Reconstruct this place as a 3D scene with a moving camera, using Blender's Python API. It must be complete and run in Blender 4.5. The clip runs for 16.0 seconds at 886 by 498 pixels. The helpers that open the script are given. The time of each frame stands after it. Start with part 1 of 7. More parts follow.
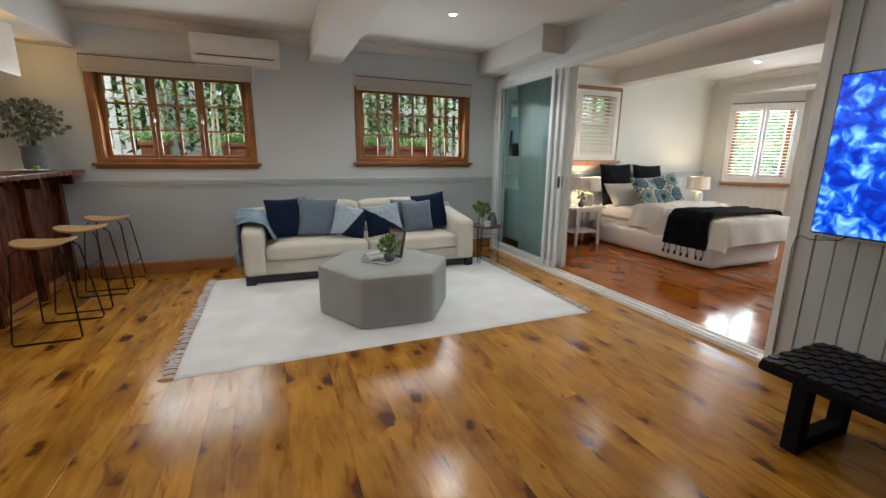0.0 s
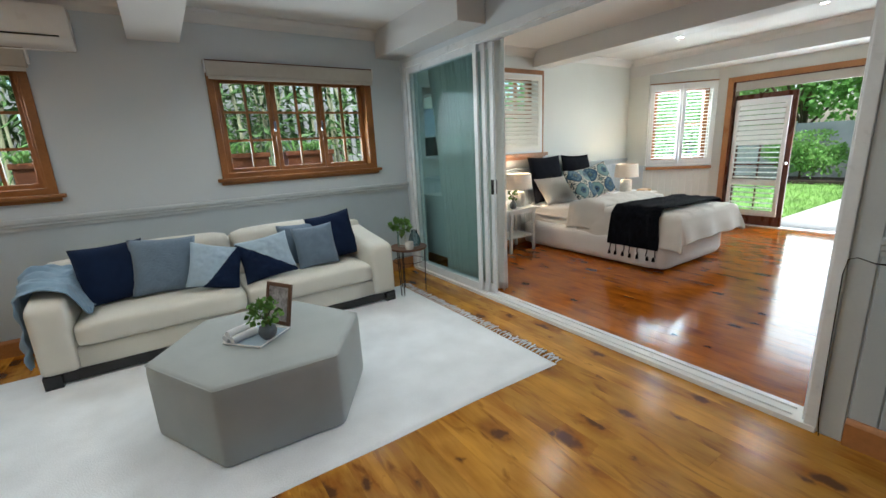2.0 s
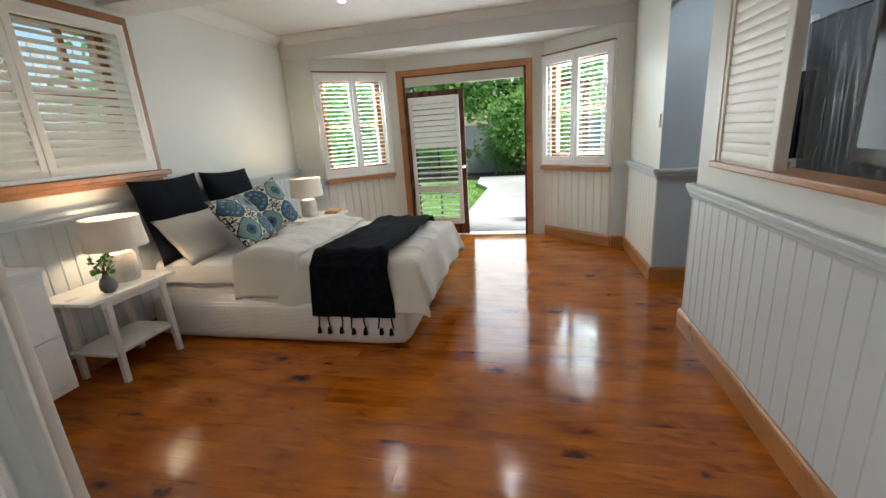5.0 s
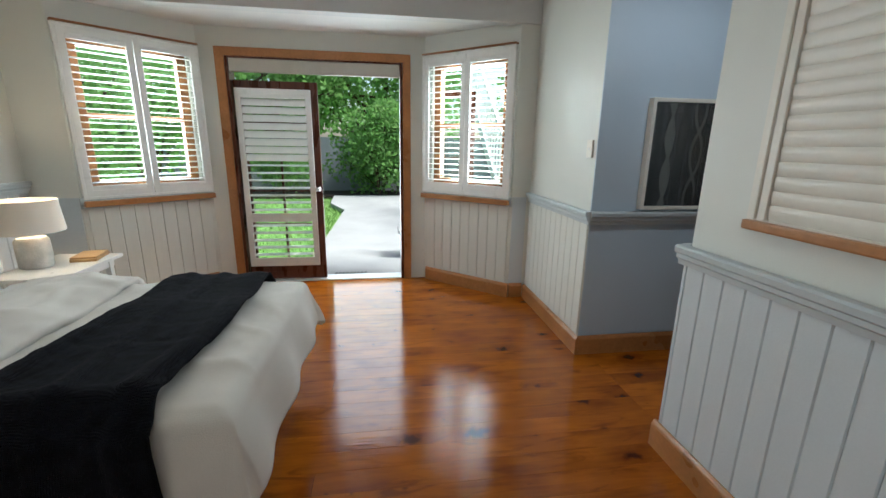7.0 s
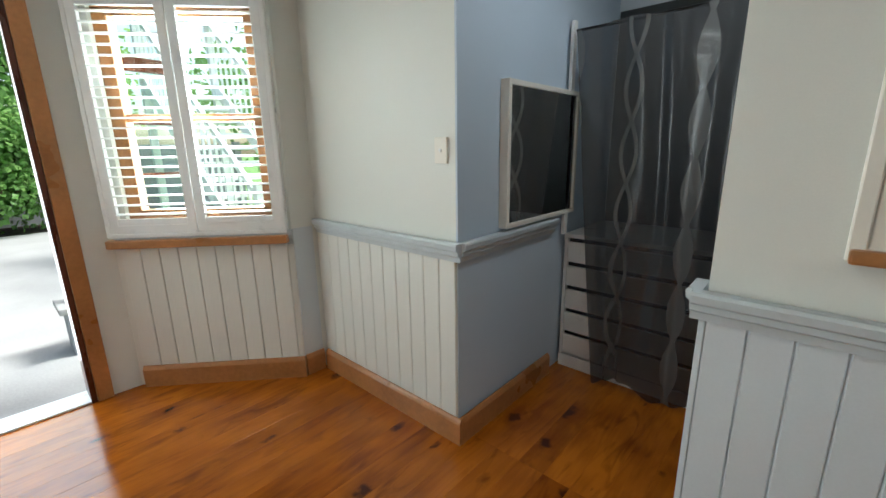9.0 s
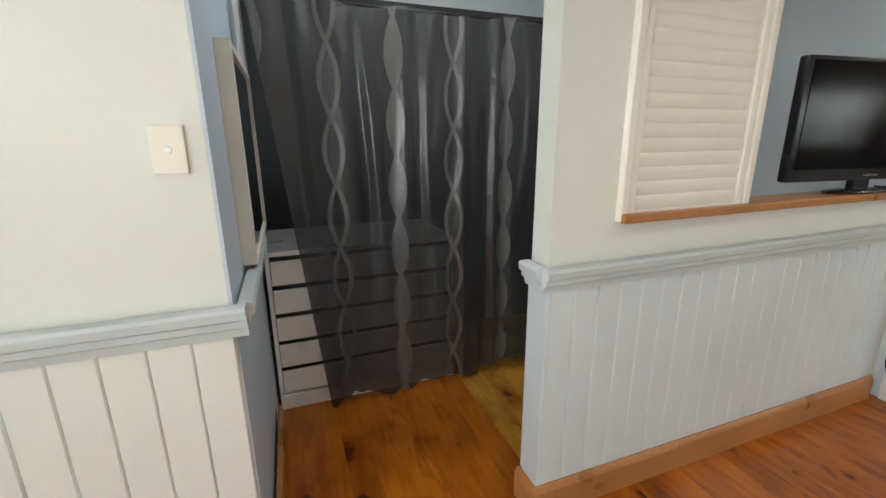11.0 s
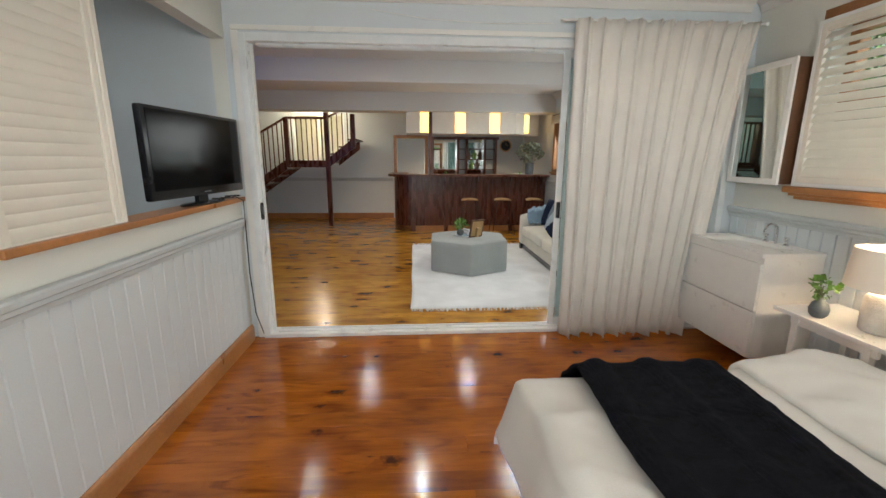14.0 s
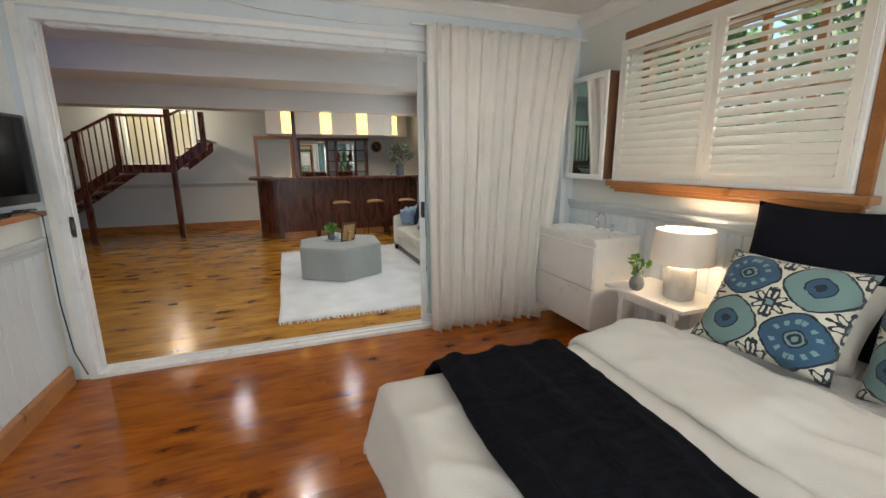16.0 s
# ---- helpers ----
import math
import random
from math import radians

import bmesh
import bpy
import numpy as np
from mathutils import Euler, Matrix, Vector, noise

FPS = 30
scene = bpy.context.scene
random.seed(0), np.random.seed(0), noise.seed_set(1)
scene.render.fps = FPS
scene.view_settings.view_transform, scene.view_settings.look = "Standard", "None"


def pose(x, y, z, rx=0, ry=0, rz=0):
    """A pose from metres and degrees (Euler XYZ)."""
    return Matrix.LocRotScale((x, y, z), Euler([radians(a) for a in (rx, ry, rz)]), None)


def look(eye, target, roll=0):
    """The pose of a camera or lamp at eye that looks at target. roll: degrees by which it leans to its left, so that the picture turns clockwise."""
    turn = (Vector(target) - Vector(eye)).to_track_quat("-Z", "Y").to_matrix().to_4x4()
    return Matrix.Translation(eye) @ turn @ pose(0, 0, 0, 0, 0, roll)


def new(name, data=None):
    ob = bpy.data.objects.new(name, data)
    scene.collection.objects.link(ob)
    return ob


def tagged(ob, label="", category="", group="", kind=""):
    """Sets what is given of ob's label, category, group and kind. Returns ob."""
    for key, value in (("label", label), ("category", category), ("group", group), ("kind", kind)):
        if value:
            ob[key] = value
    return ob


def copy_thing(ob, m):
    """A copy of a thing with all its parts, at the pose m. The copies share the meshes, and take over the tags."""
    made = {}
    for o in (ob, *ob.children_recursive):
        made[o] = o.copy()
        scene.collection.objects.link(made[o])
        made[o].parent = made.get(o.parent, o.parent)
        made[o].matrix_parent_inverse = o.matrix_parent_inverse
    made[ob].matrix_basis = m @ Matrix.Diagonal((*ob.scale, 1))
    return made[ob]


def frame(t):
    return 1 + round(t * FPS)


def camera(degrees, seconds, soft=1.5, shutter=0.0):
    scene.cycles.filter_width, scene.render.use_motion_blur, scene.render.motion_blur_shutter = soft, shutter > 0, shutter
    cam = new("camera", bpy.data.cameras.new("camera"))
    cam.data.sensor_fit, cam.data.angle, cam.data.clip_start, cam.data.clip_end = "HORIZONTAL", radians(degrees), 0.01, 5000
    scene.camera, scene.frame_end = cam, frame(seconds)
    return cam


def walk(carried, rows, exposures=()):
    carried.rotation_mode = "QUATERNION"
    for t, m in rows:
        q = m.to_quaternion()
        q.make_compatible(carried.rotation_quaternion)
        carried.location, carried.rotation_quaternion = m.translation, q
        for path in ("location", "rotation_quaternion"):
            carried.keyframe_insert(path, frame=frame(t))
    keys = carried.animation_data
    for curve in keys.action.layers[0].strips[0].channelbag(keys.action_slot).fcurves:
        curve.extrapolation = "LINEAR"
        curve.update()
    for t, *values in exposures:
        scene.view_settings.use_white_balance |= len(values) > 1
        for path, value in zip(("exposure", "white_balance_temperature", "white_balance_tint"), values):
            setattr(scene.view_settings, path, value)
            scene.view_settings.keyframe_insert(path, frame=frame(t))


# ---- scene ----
cam = camera(93.9, 16.0)
# light levels
SKY_STRENGTH = 0.15
DOOR_W, BAY_W, NORTH_W = 14.0, 43.0, 9.0
DL_LIV_W, DL_BED_W = 17.0, 7.5
EXPOSURES = [(0.0, 1.08, 6600, 10), (0.5, 1.18, 6450, 8), (1.0, 1.20, 6350, 7), (2.0, 1.16, 6050, 5), (2.5, 1.13, 6000, 5), (3.1, 0.88, 6200, 6), (4.0, 0.86, 6500, 9), (6.5, 0.68, 6050, 5), (8.0, 0.58, 6000, 5), (10.5, 1.20, 6650, 8), (11.0, 1.28, 6650, 9), (11.5, 1.34, 6650, 9), (12.0, 1.50, 7000, 13), (12.5, 1.36, 7100, 13), (13.5, 1.17, 6800, 11), (14.0, 1.16, 6700, 10), (15.0, 1.03, 6600, 10), (16.0, 1.03, 6600, 10)]
PATH = [
    (0, (-0.291, -0.165, 1.393), (0.444, 1.642, 0.953), 0.6),
    (0.5, (-0.135, 0.042, 1.429), (0.475, 1.895, 0.987), 0.7),
    (1, (-0.067, 0.264, 1.48), (0.578, 2.095, 0.998), -2.4),
    (1.5, (0.023, 0.561, 1.494), (0.873, 2.298, 0.987), -2.6),
    (2, (0.263, 0.904, 1.49), (1.329, 2.527, 1.014), -2.9),
    (2.5, (0.537, 1.239, 1.463), (1.881, 2.657, 1.033), -3.4),
    (3, (0.838, 1.534, 1.465), (2.437, 2.655, 1.036), -4.2),
    (3.5, (1.149, 1.662, 1.575), (2.853, 2.607, 1.125), -4.5),
    (4, (1.497, 1.909, 1.509), (3.285, 2.665, 1.027), -4.3),
    (4.2, (1.633, 2.001, 1.504), (3.443, 2.696, 1.013), -4.1),
    (6.3, (3.058, 2.663, 1.436), (4.994, 2.709, 0.934), -2.7),
    (6.5, (3.212, 2.662, 1.441), (5.158, 2.68, 0.982), -1.9),
    (7, (3.586, 2.647, 1.465), (5.507, 2.366, 0.981), 0.9),
    (7.5, (3.917, 2.683, 1.458), (5.742, 2.037, 0.958), 0.7),
    (8, (4.243, 2.715, 1.45), (5.933, 1.78, 0.933), -0.4),
    (8.2, (4.391, 2.725, 1.459), (6.033, 1.696, 0.965), -0.3),
    (10.3, (5.768, 2.524, 1.475), (5.908, 0.601, 0.944), -2.0),
    (10.5, (5.832, 2.511, 1.484), (5.733, 0.584, 0.959), -1.9),
    (11, (6.026, 2.451, 1.474), (5.355, 0.635, 0.971), -0.5),
    (11.5, (6.169, 2.336, 1.494), (5.0, 0.79, 1.0), -2.9),
    (12, (6.259, 2.366, 1.491), (4.639, 1.315, 0.969), 0.9),
    (12.5, (6.378, 2.5, 1.514), (4.533, 2.025, 0.906), -0.3),
    (13, (6.398, 2.635, 1.53), (4.462, 2.501, 1.045), 0.8),
    (13.5, (6.357, 2.709, 1.53), (4.411, 2.763, 1.072), 0.7),
    (14, (6.374, 2.711, 1.529), (4.424, 2.841, 1.102), 0.3),
    (14.5, (6.363, 2.768, 1.528), (4.46, 3.224, 1.115), 0.9),
    (15, (6.374, 2.829, 1.529), (4.534, 3.513, 1.143), 0.2),
    (15.5, (6.366, 2.847, 1.542), (4.547, 3.574, 1.138), -0.3),
    (16, (6.36, 2.839, 1.529), (4.526, 3.517, 1.107), -0.4),
]
walk(cam, [(t, look(e, g, r)) for t, e, g, r in PATH], EXPOSURES)

# ---- world, sun, lamps ----
world = bpy.data.worlds.new("world")
scene.world = world
world.use_nodes = True
_nt = world.node_tree
_sky = _nt.nodes.new("ShaderNodeTexSky")
_sky.sky_type = "NISHITA"
_sky.sun_disc = False
_sky.sun_elevation = radians(50)
_sky.sun_rotation = radians(150)
_sky.air_density, _sky.dust_density = 1.0, 3.0
_nt.links.new(_sky.outputs[0], _nt.nodes["Background"].inputs[0])
_nt.nodes["Background"].inputs[1].default_value = SKY_STRENGTH

_sun = new("sun", bpy.data.lights.new("sun", "SUN"))
_sun.data.energy, _sun.data.angle, _sun.data.color = 4.5, radians(18), (1.0, 0.96, 0.90)
_sun.matrix_world = look((6, -6, 9), (8.4, 0, 0))


def lamp(name, kind, energy, colour, m, size=0.1, **kw):
    ob = new(name, bpy.data.lights.new(name, kind))
    ob.data.energy, ob.data.color = energy, colour
    if kind == "AREA":
        ob.data.shape, ob.data.size, ob.data.size_y = "RECTANGLE", size, kw.get("size_y", size)
    else:
        ob.data.shadow_soft_size = size
    if kind == "SPOT":
        ob.data.spot_size, ob.data.spot_blend = radians(kw.get("cone", 120)), 0.6
    ob.matrix_world = m
    return ob


# daylight entering by the bay and by the north windows
DAY = (0.90, 0.965, 1.0)
lamp("bay_door_daylight", "AREA", DOOR_W, DAY, look((8.28, 2.85, 1.15), (5, 2.8, 0.7)), 0.8, size_y=2.0)
lamp("bay_window_daylight", "AREA", BAY_W, DAY, look((7.98, 1.62, 1.66), (6.9, 2.6, 1.2)), 0.9, size_y=1.2)
lamp("bay_window_daylight", "AREA", BAY_W, DAY, look((7.98, 4.94, 1.66), (6.9, 4.0, 1.2)), 0.9, size_y=1.2)
for wx in (-1.25, 1.6):
    lamp("window_daylight", "AREA", NORTH_W, DAY, look((wx, 5.565, 1.78), (wx, 3.0, 0.95)), 1.36, size_y=0.8)
lamp("window_daylight", "AREA", NORTH_W * 0.5, DAY, look((4.27, 5.85, 1.9), (4.27, 3.0, 0.9)), 1.4, size_y=0.9)
# downlights
DL_LIVING = ((1.50, 4.04), (1.50, 2.75), (1.55, 1.30), (-1.0, 1.80), (-1.0, 3.70))
DL_BEDROOM = ((4.05, 2.72), (3.98, 4.15), (6.40, 2.65), (6.40, 4.15))
for dx, dy in DL_LIVING:
    lamp("downlight_beam", "SPOT", DL_LIV_W * (0.35 if dy < 1.5 else 1.1), (1.0, 0.97, 0.92), look((dx, dy, 2.755), (dx, dy + 1e-4, 0)), 0.06, cone=150)
for dx, dy in DL_BEDROOM:
    lamp("downlight_beam", "SPOT", DL_BED_W, (1.0, 0.94, 0.85), look((dx, dy, 2.755), (dx, dy + 1e-4, 0)), 0.06, cone=150)
lamp("wardrobe_light", "SPOT", 18, (0.9, 0.95, 1.0), look((5.2, 0.8, 2.72), (5.2, 0.8001, 0)), 0.05, cone=178)
for lx, ly in ((4.435, 5.22), (6.67, 5.0)):
    lamp("lamp_bulb", "POINT", 4.8, (1.0, 0.72, 0.45), pose(lx, ly, 0.97), 0.04)
for ly in (2.9, 3.7, 4.5):
    lamp("bar_light", "SPOT", 12, (1.0, 0.78, 0.5), look((-3.3, ly, 1.95), (-3.5, ly, 0)), 0.04, cone=140)
# added warm fill without a fitting, to yellow the glow at the stair window
lamp("stair_warm_fill", "POINT", 22, (1.0, 0.85, 0.6), pose(-3.95, 0.3, 2.6), 0.1)

# ---- materials ----


def mat(name, base=(0.8, 0.8, 0.8), rough=0.5, metal=0.0, vary=0.06, scale=6.0, bump=0.05, bscale=60.0, coat=0.0, stretch=(1, 1, 1), spec=0.5, trans=0.0, island=False):
    """A surface with broad stains and fine grain in colour, gloss and relief."""
    m = bpy.data.materials.new(name)
    m.use_nodes = True
    nt = m.node_tree
    b = nt.nodes["Principled BSDF"]
    b.inputs["Roughness"].default_value, b.inputs["Metallic"].default_value = rough, metal
    b.inputs["Coat Weight"].default_value, b.inputs["Specular IOR Level"].default_value = coat, spec
    b.inputs["Transmission Weight"].default_value = trans
    geo = nt.nodes.new("ShaderNodeNewGeometry")
    mp = nt.nodes.new("ShaderNodeMapping")
    mp.inputs["Scale"].default_value = stretch
    nt.links.new(geo.outputs["Position"], mp.inputs["Vector"])
    n1, n2 = nt.nodes.new("ShaderNodeTexNoise"), nt.nodes.new("ShaderNodeTexNoise")
    n1.inputs["Scale"].default_value, n1.inputs["Detail"].default_value = scale, 3
    n2.inputs["Scale"].default_value, n2.inputs["Detail"].default_value = bscale, 4
    for n in (n1, n2):
        nt.links.new(mp.outputs[0], n.inputs["Vector"])
    mix = nt.nodes.new("ShaderNodeMath")
    mix.operation = "ADD"
    half = nt.nodes.new("ShaderNodeMath")
    half.operation = "MULTIPLY"
    half.inputs[1].default_value = 0.5
    nt.links.new(n2.outputs["Fac"], half.inputs[0])
    nt.links.new(n1.outputs["Fac"], mix.inputs[0])
    nt.links.new(half.outputs[0], mix.inputs[1])
    ramp = nt.nodes.new("ShaderNodeMapRange")
    ramp.inputs["From Min"].default_value, ramp.inputs["From Max"].default_value = 0.45, 1.05
    ramp.inputs["To Min"].default_value, ramp.inputs["To Max"].default_value = 1 - vary * 1.6, 1 + vary * 0.6
    nt.links.new(mix.outputs[0], ramp.inputs["Value"])
    hsv = nt.nodes.new("ShaderNodeHueSaturation")
    hsv.inputs["Color"].default_value = (*base, 1)
    nt.links.new(ramp.outputs[0], hsv.inputs["Value"])
    if island:
        rnd = nt.nodes.new("ShaderNodeMapRange")
        rnd.inputs["To Min"].default_value, rnd.inputs["To Max"].default_value = 0.65, 1.3
        nt.links.new(geo.outputs["Random Per Island"], rnd.inputs["Value"])
        mul = nt.nodes.new("ShaderNodeMath")
        mul.operation = "MULTIPLY"
        nt.links.new(ramp.outputs[0], mul.inputs[0])
        nt.links.new(rnd.outputs[0], mul.inputs[1])
        nt.links.new(mul.outputs[0], hsv.inputs["Value"])
    nt.links.new(hsv.outputs[0], b.inputs["Base Color"])
    rr = nt.nodes.new("ShaderNodeMapRange")
    rr.inputs["To Min"].default_value, rr.inputs["To Max"].default_value = max(0.02, rough - 0.08), min(1, rough + 0.08)
    nt.links.new(n1.outputs["Fac"], rr.inputs["Value"])
    nt.links.new(rr.outputs[0], b.inputs["Roughness"])
    if bump:
        bp = nt.nodes.new("ShaderNodeBump")
        bp.inputs["Strength"].default_value, bp.inputs["Distance"].default_value = min(1, bump * 4), 0.004
        nt.links.new(n2.outputs["Fac"], bp.inputs["Height"])
        nt.links.new(bp.outputs[0], b.inputs["Normal"])
    return m


def weave(m, per_metre=700.0, strength=0.5, dist=0.0006):
    """Adds a thread relief to a cloth."""
    nt = m.node_tree
    b = nt.nodes["Principled BSDF"]
    tc = nt.nodes.new("ShaderNodeNewGeometry")
    old = b.inputs["Normal"].links[0].from_node if b.inputs["Normal"].links else None
    last = old
    for d in ("X", "Y", "Z"):
        w = nt.nodes.new("ShaderNodeTexWave")
        w.bands_direction = d
        w.inputs["Scale"].default_value = per_metre / 6
        w.inputs["Distortion"].default_value = 2.0
        nt.links.new(tc.outputs["Position"], w.inputs["Vector"])
        bp = nt.nodes.new("ShaderNodeBump")
        bp.inputs["Strength"].default_value, bp.inputs["Distance"].default_value = strength, dist
        nt.links.new(w.outputs["Fac"], bp.inputs["Height"])
        if last:
            nt.links.new(last.outputs[0], bp.inputs["Normal"])
        last = bp
    nt.links.new(last.outputs[0], b.inputs["Normal"])
    b.inputs["Sheen Weight"].default_value = 0.15
    return m


def board_mat(name, light, dark, knot, rough=0.16, few=0.44, large=0.17, tone=0.12, streak=0.75, ripple=0.32):
    """Varnished pine: long grain, a tone of its own to each board, scattered oval knots."""
    m = bpy.data.materials.new(name)
    m.use_nodes = True
    nt = m.node_tree
    L, N = nt.links.new, nt.nodes.new
    b = nt.nodes["Principled BSDF"]
    geo, info = N("ShaderNodeNewGeometry"), N("ShaderNodeObjectInfo")
    off = N("ShaderNodeVectorMath")
    off.operation = "SCALE"
    comb = N("ShaderNodeCombineXYZ")
    L(info.outputs["Random"], comb.inputs[1])
    L(info.outputs["Random"], comb.inputs[2])
    L(comb.outputs[0], off.inputs[0])
    off.inputs["Scale"].default_value = 37.0
    add = N("ShaderNodeVectorMath")
    L(geo.outputs["Position"], add.inputs[0])
    L(off.outputs[0], add.inputs[1])
    mp = N("ShaderNodeMapping")
    mp.inputs["Scale"].default_value = (16, 2.0, 1)
    L(add.outputs[0], mp.inputs["Vector"])
    grain = N("ShaderNodeTexNoise")
    grain.inputs["Scale"].default_value, grain.inputs["Detail"].default_value, grain.inputs["Distortion"].default_value = 1.6, 5, 0.8
    L(mp.outputs[0], grain.inputs["Vector"])
    mp2 = N("ShaderNodeMapping")
    mp2.inputs["Scale"].default_value = (4.4, 2.5, 0)
    L(add.outputs[0], mp2.inputs["Vector"])
    # knots
    wob = N("ShaderNodeTexNoise")
    wob.inputs["Scale"].default_value = 17.0
    L(add.outputs[0], wob.inputs["Vector"])
    wadd = N("ShaderNodeMixRGB")
    wadd.blend_type = "ADD"
    wadd.inputs[0].default_value = 0.30
    L(mp2.outputs[0], wadd.inputs[1])
    L(wob.outputs["Color"], wadd.inputs[2])
    vor = N("ShaderNodeTexVoronoi")
    vor.voronoi_dimensions = "2D"
    vor.inputs["Scale"].default_value = 1.0
    L(wadd.outputs[0], vor.inputs["Vector"])
    sep = N("ShaderNodeSeparateColor")
    L(vor.outputs["Color"], sep.inputs[0])
    size = N("ShaderNodeMapRange")
    size.inputs["From Min"].default_value, size.inputs["From Max"].default_value = few, 1.0
    size.inputs["To Min"].default_value, size.inputs["To Max"].default_value = 0.0, large
    L(sep.outputs[0], size.inputs["Value"])
    k = N("ShaderNodeMath")
    k.operation = "SUBTRACT"
    L(size.outputs[0], k.inputs[0])
    L(vor.outputs["Distance"], k.inputs[1])
    kf = N("ShaderNodeMapRange")
    kf.inputs["From Min"].default_value, kf.inputs["From Max"].default_value = -0.03, 0.05
    L(k.outputs[0], kf.inputs["Value"])
    halo = N("ShaderNodeMapRange")
    halo.inputs["From Min"].default_value, halo.inputs["From Max"].default_value = -0.32, 0.0
    halo.inputs["To Max"].default_value = 0.8
    L(k.outputs[0], halo.inputs["Value"])
    big = N("ShaderNodeMath")
    big.operation = "MULTIPLY"
    L(halo.outputs[0], big.inputs[0])
    L(size.outputs[0], big.inputs[1])
    sc = N("ShaderNodeMath")
    sc.operation = "MULTIPLY"
    sc.inputs[1].default_value = 5.0
    L(big.outputs[0], sc.inputs[0])
    # broad darker heartwood
    broad = N("ShaderNodeTexNoise")
    broad.inputs["Scale"].default_value, broad.inputs["Detail"].default_value = 1.0, 2
    L(mp2.outputs[0], broad.inputs["Vector"])
    ramp = N("ShaderNodeMix")
    ramp.data_type = "RGBA"
    ramp.inputs["A"].default_value, ramp.inputs["B"].default_value = (*light, 1), (*dark, 1)
    gs = N("ShaderNodeMath")
    gs.operation = "MULTIPLY_ADD"
    gs.inputs[1].default_value = 1.15
    L(grain.outputs["Fac"], gs.inputs[0])
    bs = N("ShaderNodeMath")
    bs.operation = "MULTIPLY_ADD"
    bs.inputs[1].default_value, bs.inputs[2].default_value = 2.0, -1.18
    L(broad.outputs["Fac"], bs.inputs[0])
    L(bs.outputs[0], gs.inputs[2])
    L(gs.outputs[0], ramp.inputs["Factor"])
    hsv = N("ShaderNodeHueSaturation")
    rv = N("ShaderNodeMapRange")
    rv.inputs["To Min"].default_value, rv.inputs["To Max"].default_value = 1 - tone, 1 + tone
    L(info.outputs["Random"], rv.inputs["Value"])
    L(rv.outputs[0], hsv.inputs["Value"])
    L(ramp.outputs["Result"], hsv.inputs["Color"])
    km = N("ShaderNodeMix")
    km.data_type = "RGBA"
    km.inputs["B"].default_value = (*knot, 1)
    kfm = N("ShaderNodeMath")
    kfm.operation = "MULTIPLY"
    kfm.inputs[1].default_value = 0.92
    L(kf.outputs[0], kfm.inputs[0])
    L(kfm.outputs[0], km.inputs["Factor"])
    hm = N("ShaderNodeMix")
    hm.data_type = "RGBA"
    hm.inputs["B"].default_value = (dark[0] * 0.75, dark[1] * 0.55, dark[2] * 0.6, 1)
    L(sc.outputs[0], hm.inputs["Factor"])
    # smoky brown streaks along the grain
    mp3 = N("ShaderNodeMapping")
    mp3.inputs["Scale"].default_value = (11.0, 2.6, 1)
    L(add.outputs[0], mp3.inputs["Vector"])
    smoke = N("ShaderNodeTexNoise")
    smoke.inputs["Scale"].default_value, smoke.inputs["Detail"].default_value, smoke.inputs["Distortion"].default_value = 1.0, 6, 1.4
    L(mp3.outputs[0], smoke.inputs["Vector"])
    sf = N("ShaderNodeMapRange")
    sf.inputs["From Min"].default_value, sf.inputs["From Max"].default_value = 0.565, 0.72
    sf.inputs["To Max"].default_value = streak
    L(smoke.outputs["Fac"], sf.inputs["Value"])
    sm = N("ShaderNodeMix")
    sm.data_type = "RGBA"
    sm.inputs["B"].default_value = (dark[0] * 0.55, dark[1] * 0.42, dark[2] * 0.5, 1)
    L(sf.outputs[0], sm.inputs["Factor"])
    L(hsv.outputs[0], sm.inputs["A"])
    L(sm.outputs["Result"], hm.inputs["A"])
    L(hm.outputs["Result"], km.inputs["A"])
    L(km.outputs["Result"], b.inputs["Base Color"])
    wear = N("ShaderNodeTexNoise")
    wear.inputs["Scale"].default_value, wear.inputs["Detail"].default_value = 4.0, 4
    L(geo.outputs["Position"], wear.inputs["Vector"])
    rr = N("ShaderNodeMapRange")
    rr.inputs["From Min"].default_value, rr.inputs["From Max"].default_value = 0.3, 0.7
    rr.inputs["To Min"].default_value, rr.inputs["To Max"].default_value = rough - 0.04, rough + 0.09
    L(wear.outputs["Fac"], rr.inputs["Value"])
    L(rr.outputs[0], b.inputs["Roughness"])
    bp = N("ShaderNodeBump")
    bp.inputs["Strength"].default_value, bp.inputs["Distance"].default_value = 0.16, 0.003
    wav = N("ShaderNodeTexNoise")
    wav.inputs["Scale"].default_value = 7.0
    L(geo.outputs["Position"], wav.inputs["Vector"])
    L(wav.outputs["Fac"], bp.inputs["Height"])
    # fine cross ripples of the varnish
    mp4 = N("ShaderNodeMapping")
    mp4.inputs["Scale"].default_value = (60, 5, 1)
    L(geo.outputs["Position"], mp4.inputs["Vector"])
    rip = N("ShaderNodeTexNoise")
    rip.inputs["Scale"].default_value, rip.inputs["Detail"].default_value = 1.0, 2
    L(mp4.outputs[0], rip.inputs["Vector"])
    bp2 = N("ShaderNodeBump")
    bp2.inputs["Strength"].default_value, bp2.inputs["Distance"].default_value = ripple, 0.002
    L(rip.outputs["Fac"], bp2.inputs["Height"])
    L(bp.outputs[0], bp2.inputs["Normal"])
    L(bp2.outputs[0], b.inputs["Normal"])
    b.inputs["Specular IOR Level"].default_value = 0.40
    return m


